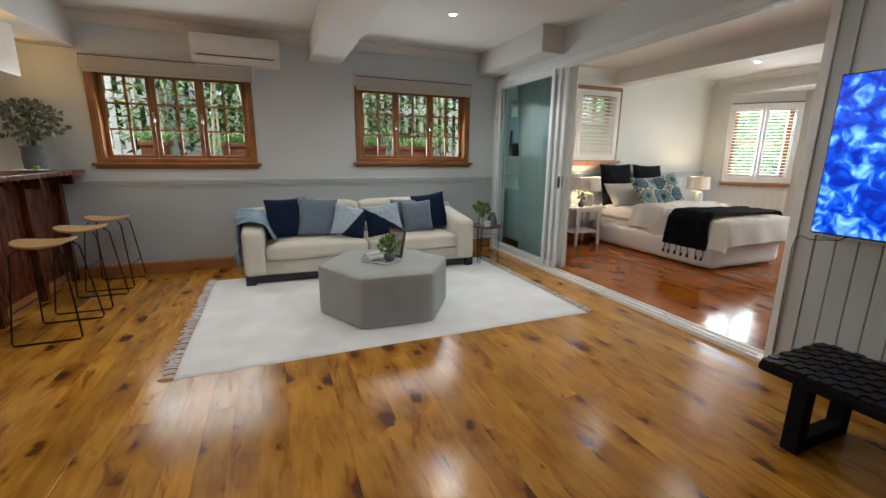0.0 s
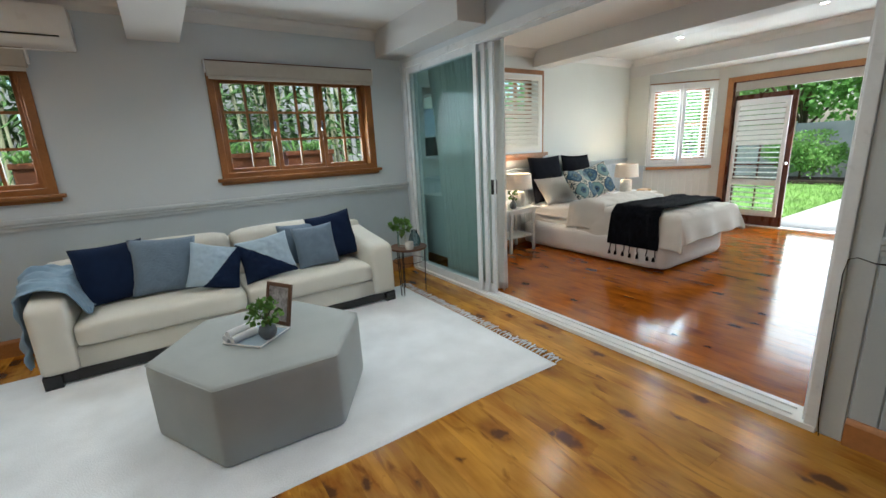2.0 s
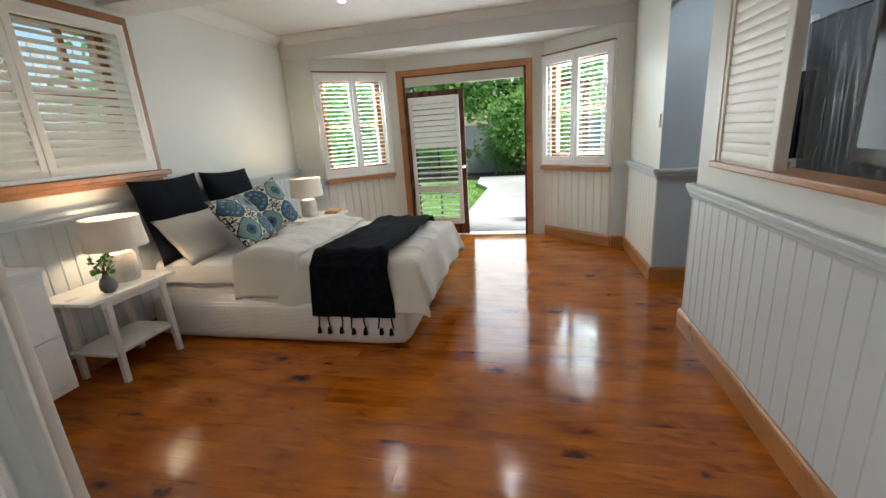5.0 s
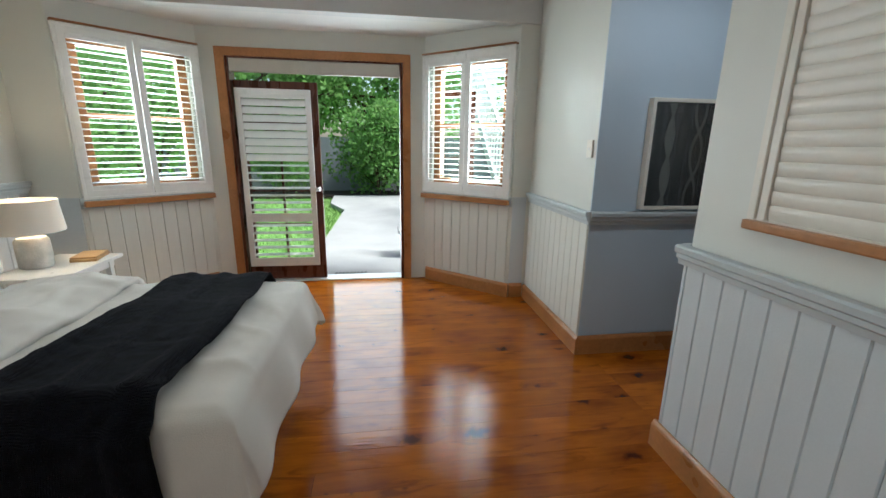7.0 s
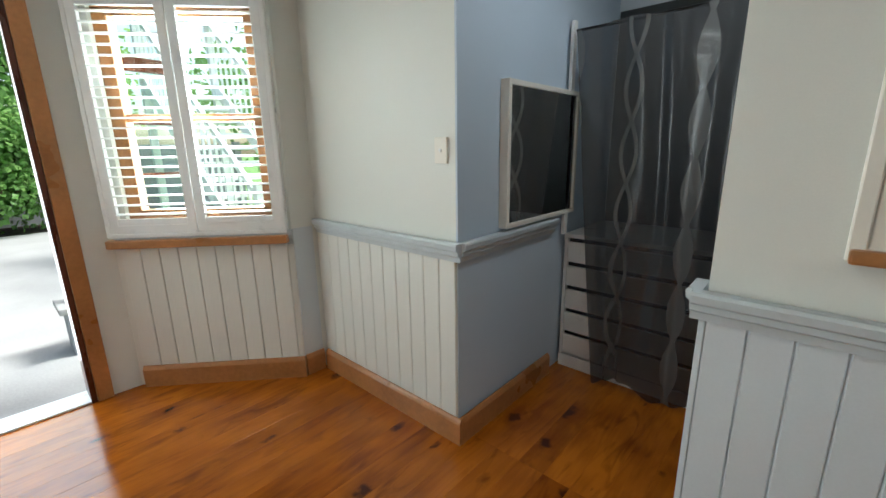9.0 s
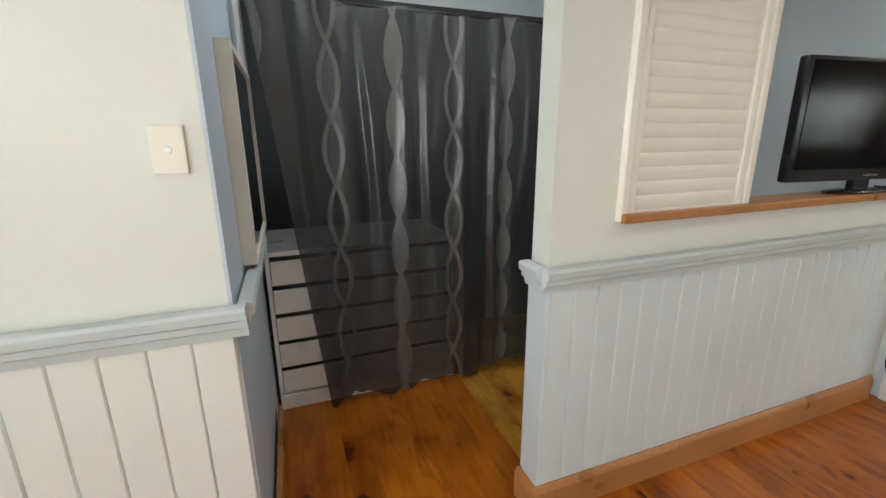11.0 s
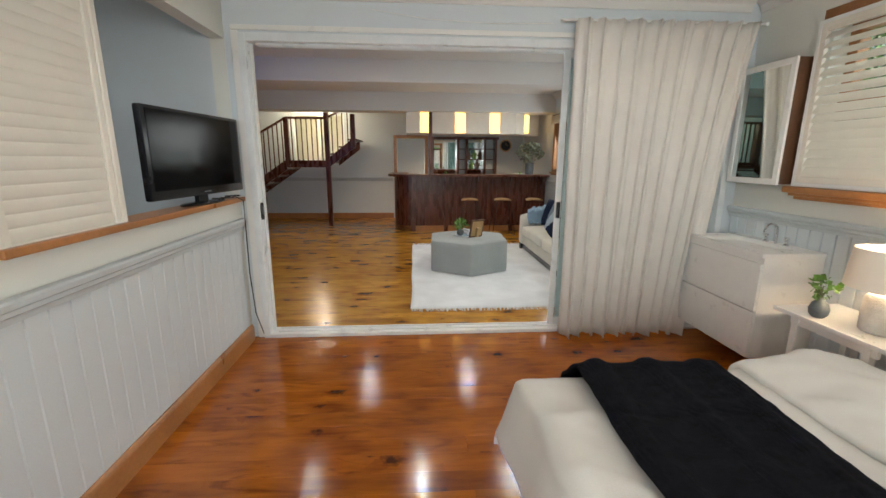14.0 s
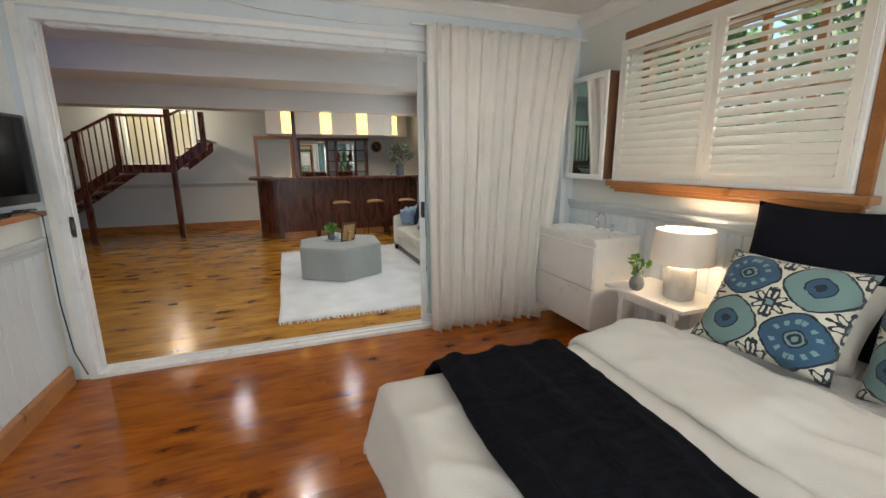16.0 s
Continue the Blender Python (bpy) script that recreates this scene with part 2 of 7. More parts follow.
def glass_mat(name, tint=(0.95, 1, 0.98), rough=0.0):
    m = bpy.data.materials.new(name)
    m.use_nodes = True
    b = m.node_tree.nodes["Principled BSDF"]
    b.inputs["Base Color"].default_value = (*tint, 1)
    b.inputs["Transmission Weight"].default_value, b.inputs["Roughness"].default_value, b.inputs["IOR"].default_value = 1.0, rough, 1.45
    return m


def pane_mat(name, tint=(0.95, 1, 0.98), gloss=0.012):
    """Thin flat glass: mostly clear, with a mirror gloss that grows at grazing angles."""
    m = bpy.data.materials.new(name)
    m.use_nodes = True
    nt = m.node_tree
    nt.nodes.remove(nt.nodes["Principled BSDF"])
    tr, gl, mx, lw, pw = (nt.nodes.new(x) for x in ("ShaderNodeBsdfTransparent", "ShaderNodeBsdfGlossy", "ShaderNodeMixShader", "ShaderNodeLayerWeight", "ShaderNodeMath"))
    tr.inputs[0].default_value = (*tint, 1)
    gl.inputs["Roughness"].default_value = 0.02
    lw.inputs[0].default_value = 0.5
    pw.operation = "POWER"
    pw.inputs[1].default_value = 4.0
    sc = nt.nodes.new("ShaderNodeMath")
    sc.operation = "MULTIPLY_ADD"
    sc.inputs[1].default_value, sc.inputs[2].default_value = 0.18, gloss
    nt.links.new(lw.outputs["Facing"], pw.inputs[0])
    nt.links.new(pw.outputs[0], sc.inputs[0])
    nt.links.new(sc.outputs[0], mx.inputs[0])
    nt.links.new(tr.outputs[0], mx.inputs[1])
    nt.links.new(gl.outputs[0], mx.inputs[2])
    nt.links.new(mx.outputs[0], nt.nodes["Material Output"].inputs[0])
    return m


def glow_mat(name, colour, strength):
    m = bpy.data.materials.new(name)
    m.use_nodes = True
    b = m.node_tree.nodes["Principled BSDF"]
    b.inputs["Base Color"].default_value = (*colour, 1)
    b.inputs["Emission Color"].default_value, b.inputs["Emission Strength"].default_value = (*colour, 1), strength
    return m


M_WALL = mat("wall_paint_pale_grey", (0.64, 0.695, 0.725), 0.55, vary=0.03, scale=1.2, bump=0.03, bscale=180)
M_WALL_BED = mat("wall_paint_cream_grey", (0.71, 0.715, 0.665), 0.5, vary=0.03, scale=1.2, bump=0.03, bscale=180)
M_WALL_ALC = mat("wall_paint_blue_grey", (0.50, 0.58, 0.66), 0.5, vary=0.03, scale=1.2, bump=0.03, bscale=180)
M_DADO = mat("dado_paint_blue_grey", (0.47, 0.535, 0.575), 0.4, vary=0.04, scale=2.0, bump=0.04, bscale=120)
M_DADO_BED = mat("dado_paint_pale_blue", (0.61, 0.66, 0.69), 0.38, vary=0.04, scale=2.0, bump=0.04, bscale=120)
M_RAIL = mat("rail_paint_grey", (0.52, 0.57, 0.59), 0.4, vary=0.05, scale=5.0, bump=0.05)
M_CEIL = mat("ceiling_paint", (0.74, 0.73, 0.71), 0.7, vary=0.03, scale=0.8, bump=0.05, bscale=150)
M_BEAM = mat("beam_paint", (0.66, 0.66, 0.65), 0.6, vary=0.03, scale=1.0, bump=0.04, bscale=150)
M_WHITE = mat("white_gloss_paint", (0.80, 0.80, 0.78), 0.3, vary=0.03, scale=8, bump=0.02)
M_CREAM = mat("cream_shutter_paint", (0.78, 0.74, 0.66), 0.35, vary=0.03, scale=8, bump=0.02)
M_ALU = mat("white_powder_coat", (0.76, 0.79, 0.80), 0.3, vary=0.05, scale=10, bump=0.01)
M_BLACK = mat("black_plastic", (0.012, 0.012, 0.014), 0.25, vary=0.2, scale=8, bump=0.0)
M_TIMBER = mat("orange_varnished_timber", (0.44, 0.19, 0.065), 0.3, vary=0.22, scale=3, bump=0.05, bscale=40, stretch=(1, 1, 1))
M_WINDOW = mat("brown_window_timber", (0.32, 0.13, 0.038), 0.35, vary=0.25, scale=5, bump=0.06, bscale=50)
M_DARKWOOD = mat("dark_stained_timber", (0.105, 0.026, 0.011), 0.28, vary=0.35, scale=5, bump=0.06, bscale=50, stretch=(3, 3, 0.6))
M_FLOOR_L = board_mat("honey_pine_boards", (0.56, 0.275, 0.038), (0.27, 0.10, 0.011), (0.085, 0.032, 0.010), 0.16, 0.36, 0.20, 0.15, 0.8)
M_FLOOR_B = board_mat("red_pine_boards", (0.43, 0.125, 0.008), (0.19, 0.042, 0.0035), (0.050, 0.012, 0.004), 0.11, 0.56, 0.15, 0.08, 0.6)
M_SUBFLOOR = mat("dark_subfloor", (0.03, 0.015, 0.008), 0.8)
M_CHROME = mat("chrome", (0.75, 0.76, 0.78), 0.12, metal=1.0, vary=0.02, bump=0.0)
M_MIRROR = mat("mirror_silver", (0.86, 0.88, 0.87), 0.02, metal=1.0, vary=0.0, bump=0.0)
M_MIRROR.node_tree.nodes["Principled BSDF"].inputs["Roughness"].links and [M_MIRROR.node_tree.links.remove(l) for l in M_MIRROR.node_tree.nodes["Principled BSDF"].inputs["Roughness"].links]
M_MIRROR.node_tree.nodes["Principled BSDF"].inputs["Roughness"].default_value = 0.01
M_PANE = pane_mat("clear_pane")
M_PANE_TINT = pane_mat("green_tinted_pane", (0.71, 0.82, 0.82))

# ---- mesh helpers ----


def box(bm, x0, x1, y0, y1, z0, z1, bev=0.0, m=None):
    """A box with chamfered edges, moved by m."""
    vs = bmesh.ops.create_cube(bm, size=1.0)["verts"]
    for v in vs:
        v.co = Vector(((x0 + x1) / 2 + v.co.x * (x1 - x0), (y0 + y1) / 2 + v.co.y * (y1 - y0), (z0 + z1) / 2 + v.co.z * (z1 - z0)))
    if bev > 0:
        es = list({e for v in vs for e in v.link_edges})
        r = bmesh.ops.bevel(bm, geom=es, offset=bev, segments=2, affect="EDGES", profile=0.6)
        vs = list({v for f in r["faces"] for v in f.verts} | {v for v in vs if v.is_valid})
    if m is not None:
        bmesh.ops.transform(bm, matrix=m, verts=vs)
    return vs


def cyl(bm, x, y, z0, z1, r0, r1=None, seg=20, m=None):
    r1 = r0 if r1 is None else r1
    vs = bmesh.ops.create_cone(bm, cap_ends=True, segments=seg, radius1=r0, radius2=r1, depth=z1 - z0)["verts"]
    for v in vs:
        v.co += Vector((x, y, (z0 + z1) / 2))
    if m is not None:
        bmesh.ops.transform(bm, matrix=m, verts=vs)
    return vs


def lathe(bm, profile, seg=24, x=0.0, y=0.0, m=None):
    """Turns a profile of (radius, z) round the upright."""
    rings, made = [], []
    for r, z in profile:
        ring = [bm.verts.new((x + max(r, 1e-4) * math.cos(2 * math.pi * i / seg), y + max(r, 1e-4) * math.sin(2 * math.pi * i / seg), z)) for i in range(seg)]
        rings.append(ring)
        made += ring
    for a, b in zip(rings, rings[1:]):
        for i in range(seg):
            bm.faces.new((a[i], a[(i + 1) % seg], b[(i + 1) % seg], b[i]))
    if m is not None:
        bmesh.ops.transform(bm, matrix=m, verts=made)
    return made


def tube(bm, pts, r, seg=8, closed=False):
    """A round bar along points."""
    pts = [Vector(p) for p in pts]
    n = len(pts)
    rings = []
    for i, p in enumerate(pts):
        a = pts[(i - 1) % n] if (closed or i > 0) else p
        b = pts[(i + 1) % n] if (closed or i < n - 1) else p
        d = (b - a).normalized()
        up = Vector((0, 0, 1)) if abs(d.z) < 0.95 else Vector((1, 0, 0))
        u = d.cross(up).normalized()
        w = d.cross(u)
        rings.append([bm.verts.new(p + r * (math.cos(2 * math.pi * k / seg) * u + math.sin(2 * math.pi * k / seg) * w)) for k in range(seg)])
    for i in range(n if closed else n - 1):
        a, b = rings[i], rings[(i + 1) % n]
        for k in range(seg):
            bm.faces.new((a[k], a[(k + 1) % seg], b[(k + 1) % seg], b[k]))
    if not closed:
        bm.faces.new(rings[0][::-1])
        bm.faces.new(rings[-1])


def mesh_of(bm, name, material, smooth=None):
    bmesh.ops.recalc_face_normals(bm, faces=bm.faces)
    me = bpy.data.meshes.new(name)
    bm.to_mesh(me)
    bm.free()
    me.materials.append(material)
    if smooth is not None:
        me.polygons.foreach_set("use_smooth", [True] * len(me.polygons))
        me.set_sharp_from_angle(angle=radians(smooth))
    return me


def part(name, bm, material, parent, label="", smooth=None, at=None):
    """Links a bmesh (or a made mesh) as one part under a thing or part."""
    me = bm if isinstance(bm, bpy.types.Mesh) else mesh_of(bm, name, material, smooth)
    ob = new(name, me)
    ob.parent = parent
    if at is not None:
        ob.matrix_local = at
    return tagged(ob, label)


def thing(name, label, category, m=None, group="", kind=""):
    ob = new(name)
    ob.empty_display_size = 0.1
    if m is not None:
        ob.matrix_world = m
    return tagged(ob, label, category, group, kind)


def solid(name, bm, material, label="", category="", kind="", smooth=None, m=None, group=""):
    """A thing that is one mesh."""
    ob = new(name, mesh_of(bm, name, material, smooth))
    if m is not None:
        ob.matrix_world = m
    return tagged(ob, label, category, group, kind)


def structure(name, bm, material, label, category, m=None, smooth=None):
    return solid(name, bm, material, label, category, "structure", smooth, m)


def walled(bm, u0, u1, z0, z1, t0, t1, holes=(), axis="x"):
    """A wall slab along u with thickness t0..t1 and rectangular holes (ua, ub, za, zb) that go through it."""
    us = sorted({u0, u1, *[min(max(h[i], u0), u1) for h in holes for i in (0, 1)]})
    zs = sorted({z0, z1, *[min(max(h[i], z0), z1) for h in holes for i in (2, 3)]})
    cell = {}
    for i in range(len(us) - 1):
        for j in range(len(zs) - 1):
            cu, cz = (us[i] + us[i + 1]) / 2, (zs[j] + zs[j + 1]) / 2
            cell[i, j] = not any(h[0] < cu < h[1] and h[2] < cz < h[3] for h in holes)
    vert = {}

    def v(u, t, z):
        key = (round(u, 5), round(t, 5), round(z, 5))
        if key not in vert:
            vert[key] = bm.verts.new((u, t, z) if axis == "x" else (t, u, z))
        return vert[key]

    for (i, j), full in cell.items():
        if not full:
            continue
        a, b, c, d = us[i], us[i + 1], zs[j], zs[j + 1]
        for t in (t0, t1):
            bm.faces.new((v(a, t, c), v(b, t, c), v(b, t, d), v(a, t, d)))
        for (p, q), (e, f) in (((i - 1, j), (a, a)), ((i + 1, j), (b, b))):
            if not cell.get((p, q), False):
                bm.faces.new((v(e, t0, c), v(e, t1, c), v(e, t1, d), v(e, t0, d)))
        for (p, q), e in (((i, j - 1), c), ((i, j + 1), d)):
            if not cell.get((p, q), False):
                bm.faces.new((v(a, t0, e), v(b, t0, e), v(b, t1, e), v(a, t1, e)))


def run(bm, p, q, profile):
    """Sweeps a profile of (out, z), out to the right-hand side of p -> q, along a straight line on plan."""
    p, q = Vector((*p, 0)), Vector((*q, 0))
    d = (q - p).normalized()
    o = Vector((d.y, -d.x, 0))
    a = [bm.verts.new(p + o * u + Vector((0, 0, z))) for u, z in profile]
    b = [bm.verts.new(q + o * u + Vector((0, 0, z))) for u, z in profile]
    n = len(profile)
    for i in range(n):
        bm.faces.new((a[i], a[(i + 1) % n], b[(i + 1) % n], b[i]))
    bm.faces.new(a[::-1])
    bm.faces.new(b)


# ---- structure ----
H = 2.78
T_W = 0.22


def wall(name, u0, u1, t0, t1, axis, material, label, holes=(), z0=0.0, z1=H):
    bm = bmesh.new()
    walled(bm, u0, u1, z0, z1, t0, t1, holes, axis)
    return structure(name, bm, material, label, "wall")


W1 = (-1.99, -0.51, 1.30, 2.26)
W2 = (0.81, 2.345, 1.32, 2.26)
W3 = (3.56, 5.09, 1.37, 2.44)
SLIDE = (1.432, 5.36, 0.0, 2.42)
wall("wall_north_living", -4.7, 2.8, 5.5, 5.5 + T_W, "x", M_WALL, "pale grey painted wall with two timber windows", (W1, W2))
wall("wall_north_bedroom", 2.8, 7.62, 5.5, 5.5 + T_W, "x", M_WALL_BED, "cream grey painted bedroom wall with a shuttered window", (W3,))
wall("wall_between_rooms", -2.8, 5.5, 2.8, 2.9, "y", M_WALL, "pale grey wall with a wide sliding door opening", (SLIDE,))
wall("wall_west", -2.8, 5.5, -4.72, -4.5, "y", M_WALL, "pale grey painted wall behind the bar and stairs", ((-0.3, 0.95, 1.45, 2.6), (2.25, 2.95, 0.0, 2.02)))
wall("wall_south_living", -4.72, 2.8, -2.8, -2.6, "x", M_WALL, "plain pale grey painted wall")
wall("wall_partition", 2.9, 5.205, 1.18, 1.288, "x", M_WALL_BED, "cream painted partition with a shuttered opening", ((2.904, 4.91, 1.215, 2.40),))
wall("wall_alcove_head", 5.205, 6.2, 1.18, 1.288, "x", M_WALL_BED, "cream painted lintel over the wardrobe alcove", (), 2.38)
wall("wall_switch", 6.21, 7.62, 1.145, 1.255, "x", M_WALL_BED, "cream painted wall with a light switch")
wall("wall_alcove_east", -0.62, 1.145, 6.2, 6.31, "y", M_WALL_ALC, "blue grey painted alcove wall with a mirror")
wall("wall_alcove_corner", 1.145, 1.2545, 6.2, 6.21, "y", M_WALL_ALC, "blue grey painted end of the switch wall")
wall("wall_wardrobe_south", 2.9, 6.2, -0.62, -0.5, "x", M_WALL, "pale painted wall behind the wardrobe")
wall("wall_east_south", 1.255, 1.43, 7.4, 7.62, "y", M_WALL_BED, "short cream grey wall beside the bay")
wall("wall_east_north", 5.13, 5.5, 7.4, 7.62, "y", M_WALL_BED, "short cream grey wall beside the bay")
DOOR = (2.43, 4.12, 0.0, 2.28)
wall("wall_bay_centre", 2.2, 4.36, 8.1, 8.24, "y", M_WALL_BED, "cream grey bay wall round the garden door", (DOOR,), 0.0, 2.62)

# the two canted bay walls, each in a frame whose u runs along the wall and whose t points outdoors
BAY_LEN = math.hypot(0.7, 0.77)
BAY = []
for name, p, q, sgn in (("wall_bay_south", (8.1, 2.2), (7.4, 1.43), 1), ("wall_bay_north", (8.1, 4.36), (7.4, 5.13), -1)):
    bm = bmesh.new()
    walled(bm, -0.0, BAY_LEN, 0, 2.62, 0.0, 0.14 * sgn, ((0.10, BAY_LEN - 0.08, 1.06, 2.27),), "x")
    ang = math.degrees(math.atan2(q[1] - p[1], q[0] - p[0]))
    m = pose(p[0], p[1], 0, 0, 0, ang)
    structure(name, bm, M_WALL_BED, "canted cream grey bay wall with a shuttered window", "wall", m)
    BAY.append((m, sgn))

# ceilings and beams
for name, x0, x1, y0, y1, z in (("ceiling_living", -4.72, 2.8, -2.8, 5.72, H), ("ceiling_bedroom", 2.8, 7.62, -0.62, 5.72, H), ("ceiling_bay", 7.42, 8.3, 1.3, 5.3, 2.52)):
    bm = bmesh.new()
    box(bm, x0, x1, y0, y1, z, z + 0.12)
    structure(name, bm, M_CEIL, "plain white painted ceiling", "ceiling")
for name, x0, x1, y0, y1, z, mt in (("ceiling_beam_living", 0.22, 0.60, -2.6, 5.5, 2.50, M_CEIL), ("ceiling_beam_bar", -2.50, -2.08, -2.6, 5.5, 2.43, M_BEAM),
                                   ("ceiling_beam_bedroom", 5.00, 5.29, 1.36, 5.5, 2.55, M_BEAM), ("ceiling_beam_bay", 7.38, 7.50, 1.255, 5.5, 2.50, M_BEAM),
                                   ("bulkhead_slider", 2.50, 2.80, 3.92, 5.5, 2.50, M_BEAM)):
    bm = bmesh.new()
    box(bm, x0, x1, y0, y1, z, H + 0.002, 0.006)
    structure(name, bm, mt, "boxed painted ceiling beam", "beam")

# floors: a dark underlay with every board on it
bm = bmesh.new()
box(bm, -4.5, 2.8, -2.6, 5.5, -0.12, -0.016)
FLOOR_L = structure("floor_living", bm, M_SUBFLOOR, "varnished honey pine floorboards with dark knots", "floor")
bm = bmesh.new()
box(bm, 2.8, 8.24, -0.6, 5.5, -0.12, -0.016)
FLOOR_B = structure("floor_bedroom", bm, M_SUBFLOOR, "glossy red-orange pine floorboards with knots", "floor")

# ---- joinery: dado boards, rails, skirtings, cornices ----
RAIL = ((0, -0.09), (0.014, -0.09), (0.018, -0.066), (0.030, -0.058), (0.030, -0.040), (0.042, -0.032), (0.044, -0.010), (0.038, 0), (0, 0))
BASE = ((0, 0), (0.022, 0), (0.022, 0.115), (0.016, 0.128), (0.008, 0.14), (0, 0.14))
COVE = ((0, -0.10), (0.016, -0.10), (0.022, -0.085), (0.04, -0.05), (0.07, -0.026), (0.095, -0.016), (0.095, 0), (0, 0))
DADO_BOARDS = {}


def moulding(name, p, q, profile, z, material, label, category):
    bm = bmesh.new()
    run(bm, p, q, [(u, z + w) for u, w in profile])
    return structure(name, bm, material, label, category)


def dado_board(width, z0, z1, material, groove=0.006):
    key = (round(width, 4), z0, z1, material.name)
    if key not in DADO_BOARDS:
        bm = bmesh.new()
        c, t = groove, 0.014
        prof = ((0.0006, 0), (0.0006, -t + c * 1.2), (c, -t), (width - c, -t), (width - 0.0006, -t + c * 1.2), (width - 0.0006, 0))
        a = [bm.verts.new((u, v, z0)) for u, v in prof]
        b = [bm.verts.new((u, v, z1)) for u, v in prof]
        for i in range(6):
            bm.faces.new((a[i], a[(i + 1) % 6], b[(i + 1) % 6], b[i]))
        bm.faces.new(a[::-1])
        bm.faces.new(b)
        DADO_BOARDS[key] = mesh_of(bm, "dado_board", material)
    return DADO_BOARDS[key]


def dado(name, p, q, zt, material, pitch=0.096, label="vertical tongue and groove dado boards painted pale blue grey", groove=0.006):
    """Boards, chair rail and skirting on the right-hand side of p -> q."""
    d = Vector((q[0] - p[0], q[1] - p[1]))
    length, ang = d.length, math.degrees(math.atan2(d.y, d.x))
    n = max(1, round(length / pitch))
    w = length / n
    bm = bmesh.new()
    box(bm, 0, length, -0.002, 0.004, 0.13, zt - 0.05)
    backing = structure(name, bm, material, label, "dado", pose(p[0], p[1], 0, 0, 0, ang))
    me = dado_board(w, 0.12, zt - 0.05, material, groove)
    for i in range(n):
        part("dado_board", me, material, backing, at=pose(i * w, 0, 0))


def trims(name, p, q, zt=None, base=True, cove=True, rail_mat=None, ztop=None):
    if zt:
        d = Vector((q[0] - p[0], q[1] - p[1])).normalized()
        o = Vector((d.y, -d.x)) * 0.012
        moulding("chair_rail_" + name, (p[0] + o.x, p[1] + o.y), (q[0] + o.x, q[1] + o.y), RAIL, zt, rail_mat or M_RAIL, "moulded chair rail painted grey", "trim")
    if base:
        d = Vector((q[0] - p[0], q[1] - p[1])).normalized()
        o = Vector((d.y, -d.x)) * (0.014 if zt else 0.0)
        moulding("baseboard_" + name, (p[0] + o.x, p[1] + o.y), (q[0] + o.x, q[1] + o.y), BASE, 0.0, M_TIMBER, "orange varnished pine skirting board", "baseboard")
    if cove:
        moulding("cornice_" + name, p, q, COVE, ztop or H, M_CEIL, "white coved cornice", "trim")


bm = bmesh.new()
box(bm, -4.46, 2.79, 5.489, 5.4985, 0.10, 1.05, 0.002)
structure("dado_north_living", bm, M_DADO, "smooth blue grey painted dado below the windows", "dado")
trims("north_living", (-4.46, 5.5), (2.79, 5.5), 1.098)
dado("dado_north_bedroom", (2.91, 5.5), (7.38, 5.5), 1.13, M_DADO_BED)
trims("north_bedroom", (2.91, 5.5), (7.38, 5.5), 1.14)
dado("dado_slider_wall", (2.8, 1.295), (2.8, -2.57), 1.0, M_DADO, pitch=0.105)
trims("slider_wall", (2.8, 1.295), (2.8, -2.57), 1.03)
dado("dado_partition", (5.20, 1.288), (2.99, 1.288), 1.03, M_DADO_BED, pitch=0.107, groove=0.005)
trims("partition", (5.24, 1.288), (2.96, 1.288), 1.05, cove=False)
trims("partition_end", (5.205, 1.18), (5.205, 1.30), 1.05, cove=False)
bm = bmesh.new()
box(bm, 5.199, 5.217, 1.182, 1.304, 0.14, 0.97, 0.003)
structure("trim_partition_end", bm, M_DADO_BED, "painted corner board at the partition end", "trim")
dado("dado_switch_wall", (7.36, 1.255), (6.205, 1.255), 1.03, M_WALL_BED, pitch=0.109, groove=0.005)
trims("switch_wall", (7.36, 1.255), (6.166, 1.255), 1.05)
trims("alcove_east", (6.2, 1.268), (6.2, 0.36), 1.05, cove=False)
dado("dado_bay_south", (8.075, 2.17), (7.42, 1.452), 1.0, M_WALL_BED, pitch=0.105)
trims("bay_south", (8.075, 2.17), (7.392, 1.421), 1.0, cove=False)
dado("dado_bay_north", (7.42, 5.108), (8.075, 4.39), 1.0, M_WALL_BED, pitch=0.105)
trims("bay_north", (7.392, 5.139), (8.075, 4.39), 1.0, cove=False)
for name, y0, y1 in (("east_south", 1.29, 1.424), ("east_north", 5.142, 5.46)):
    trims(name, (7.393, y1), (7.393, y0), None, cove=False)
    bm = bmesh.new()
    box(bm, 7.393, 7.3995, y0, y1, 0.135, 1.0, 0.002)
    structure("dado_" + name, bm, M_DADO_BED, "plain painted dado panel beside the bay", "dado")
trims("bay_beam", (7.38, 5.4), (7.38, 1.36), None, base=False)
trims("west_wall", (-4.5, -2.55), (-4.5, 2.14), 1.05)
trims("south_wall", (2.7, -2.6), (-4.4, -2.6), 1.05)
trims("bed_slider", (2.9, 1.50), (2.9, 5.40), None, base=False)

# ---- windows ----


def frame_bars(bm, x0, x1, z0, z1, y0, y1, w, bev=0.004):
    """A rectangular frame in one piece, with eased edges."""
    before = set(bm.verts)
    walled(bm, x0, x1, z0, z1, y0, y1, ((x0 + w, x1 - w, z0 + w, z1 - w),), "x")
    if bev:
        new_edges = [e for e in bm.edges if e.verts[0] not in before]
        bmesh.ops.recalc_face_normals(bm, faces=[f for f in bm.faces if f.verts[0] not in before])
        bmesh.ops.bevel(bm, geom=[e for e in new_edges if len(e.link_faces) == 2 and e.calc_face_angle() > 0.5], offset=bev, segments=1, affect="EDGES")


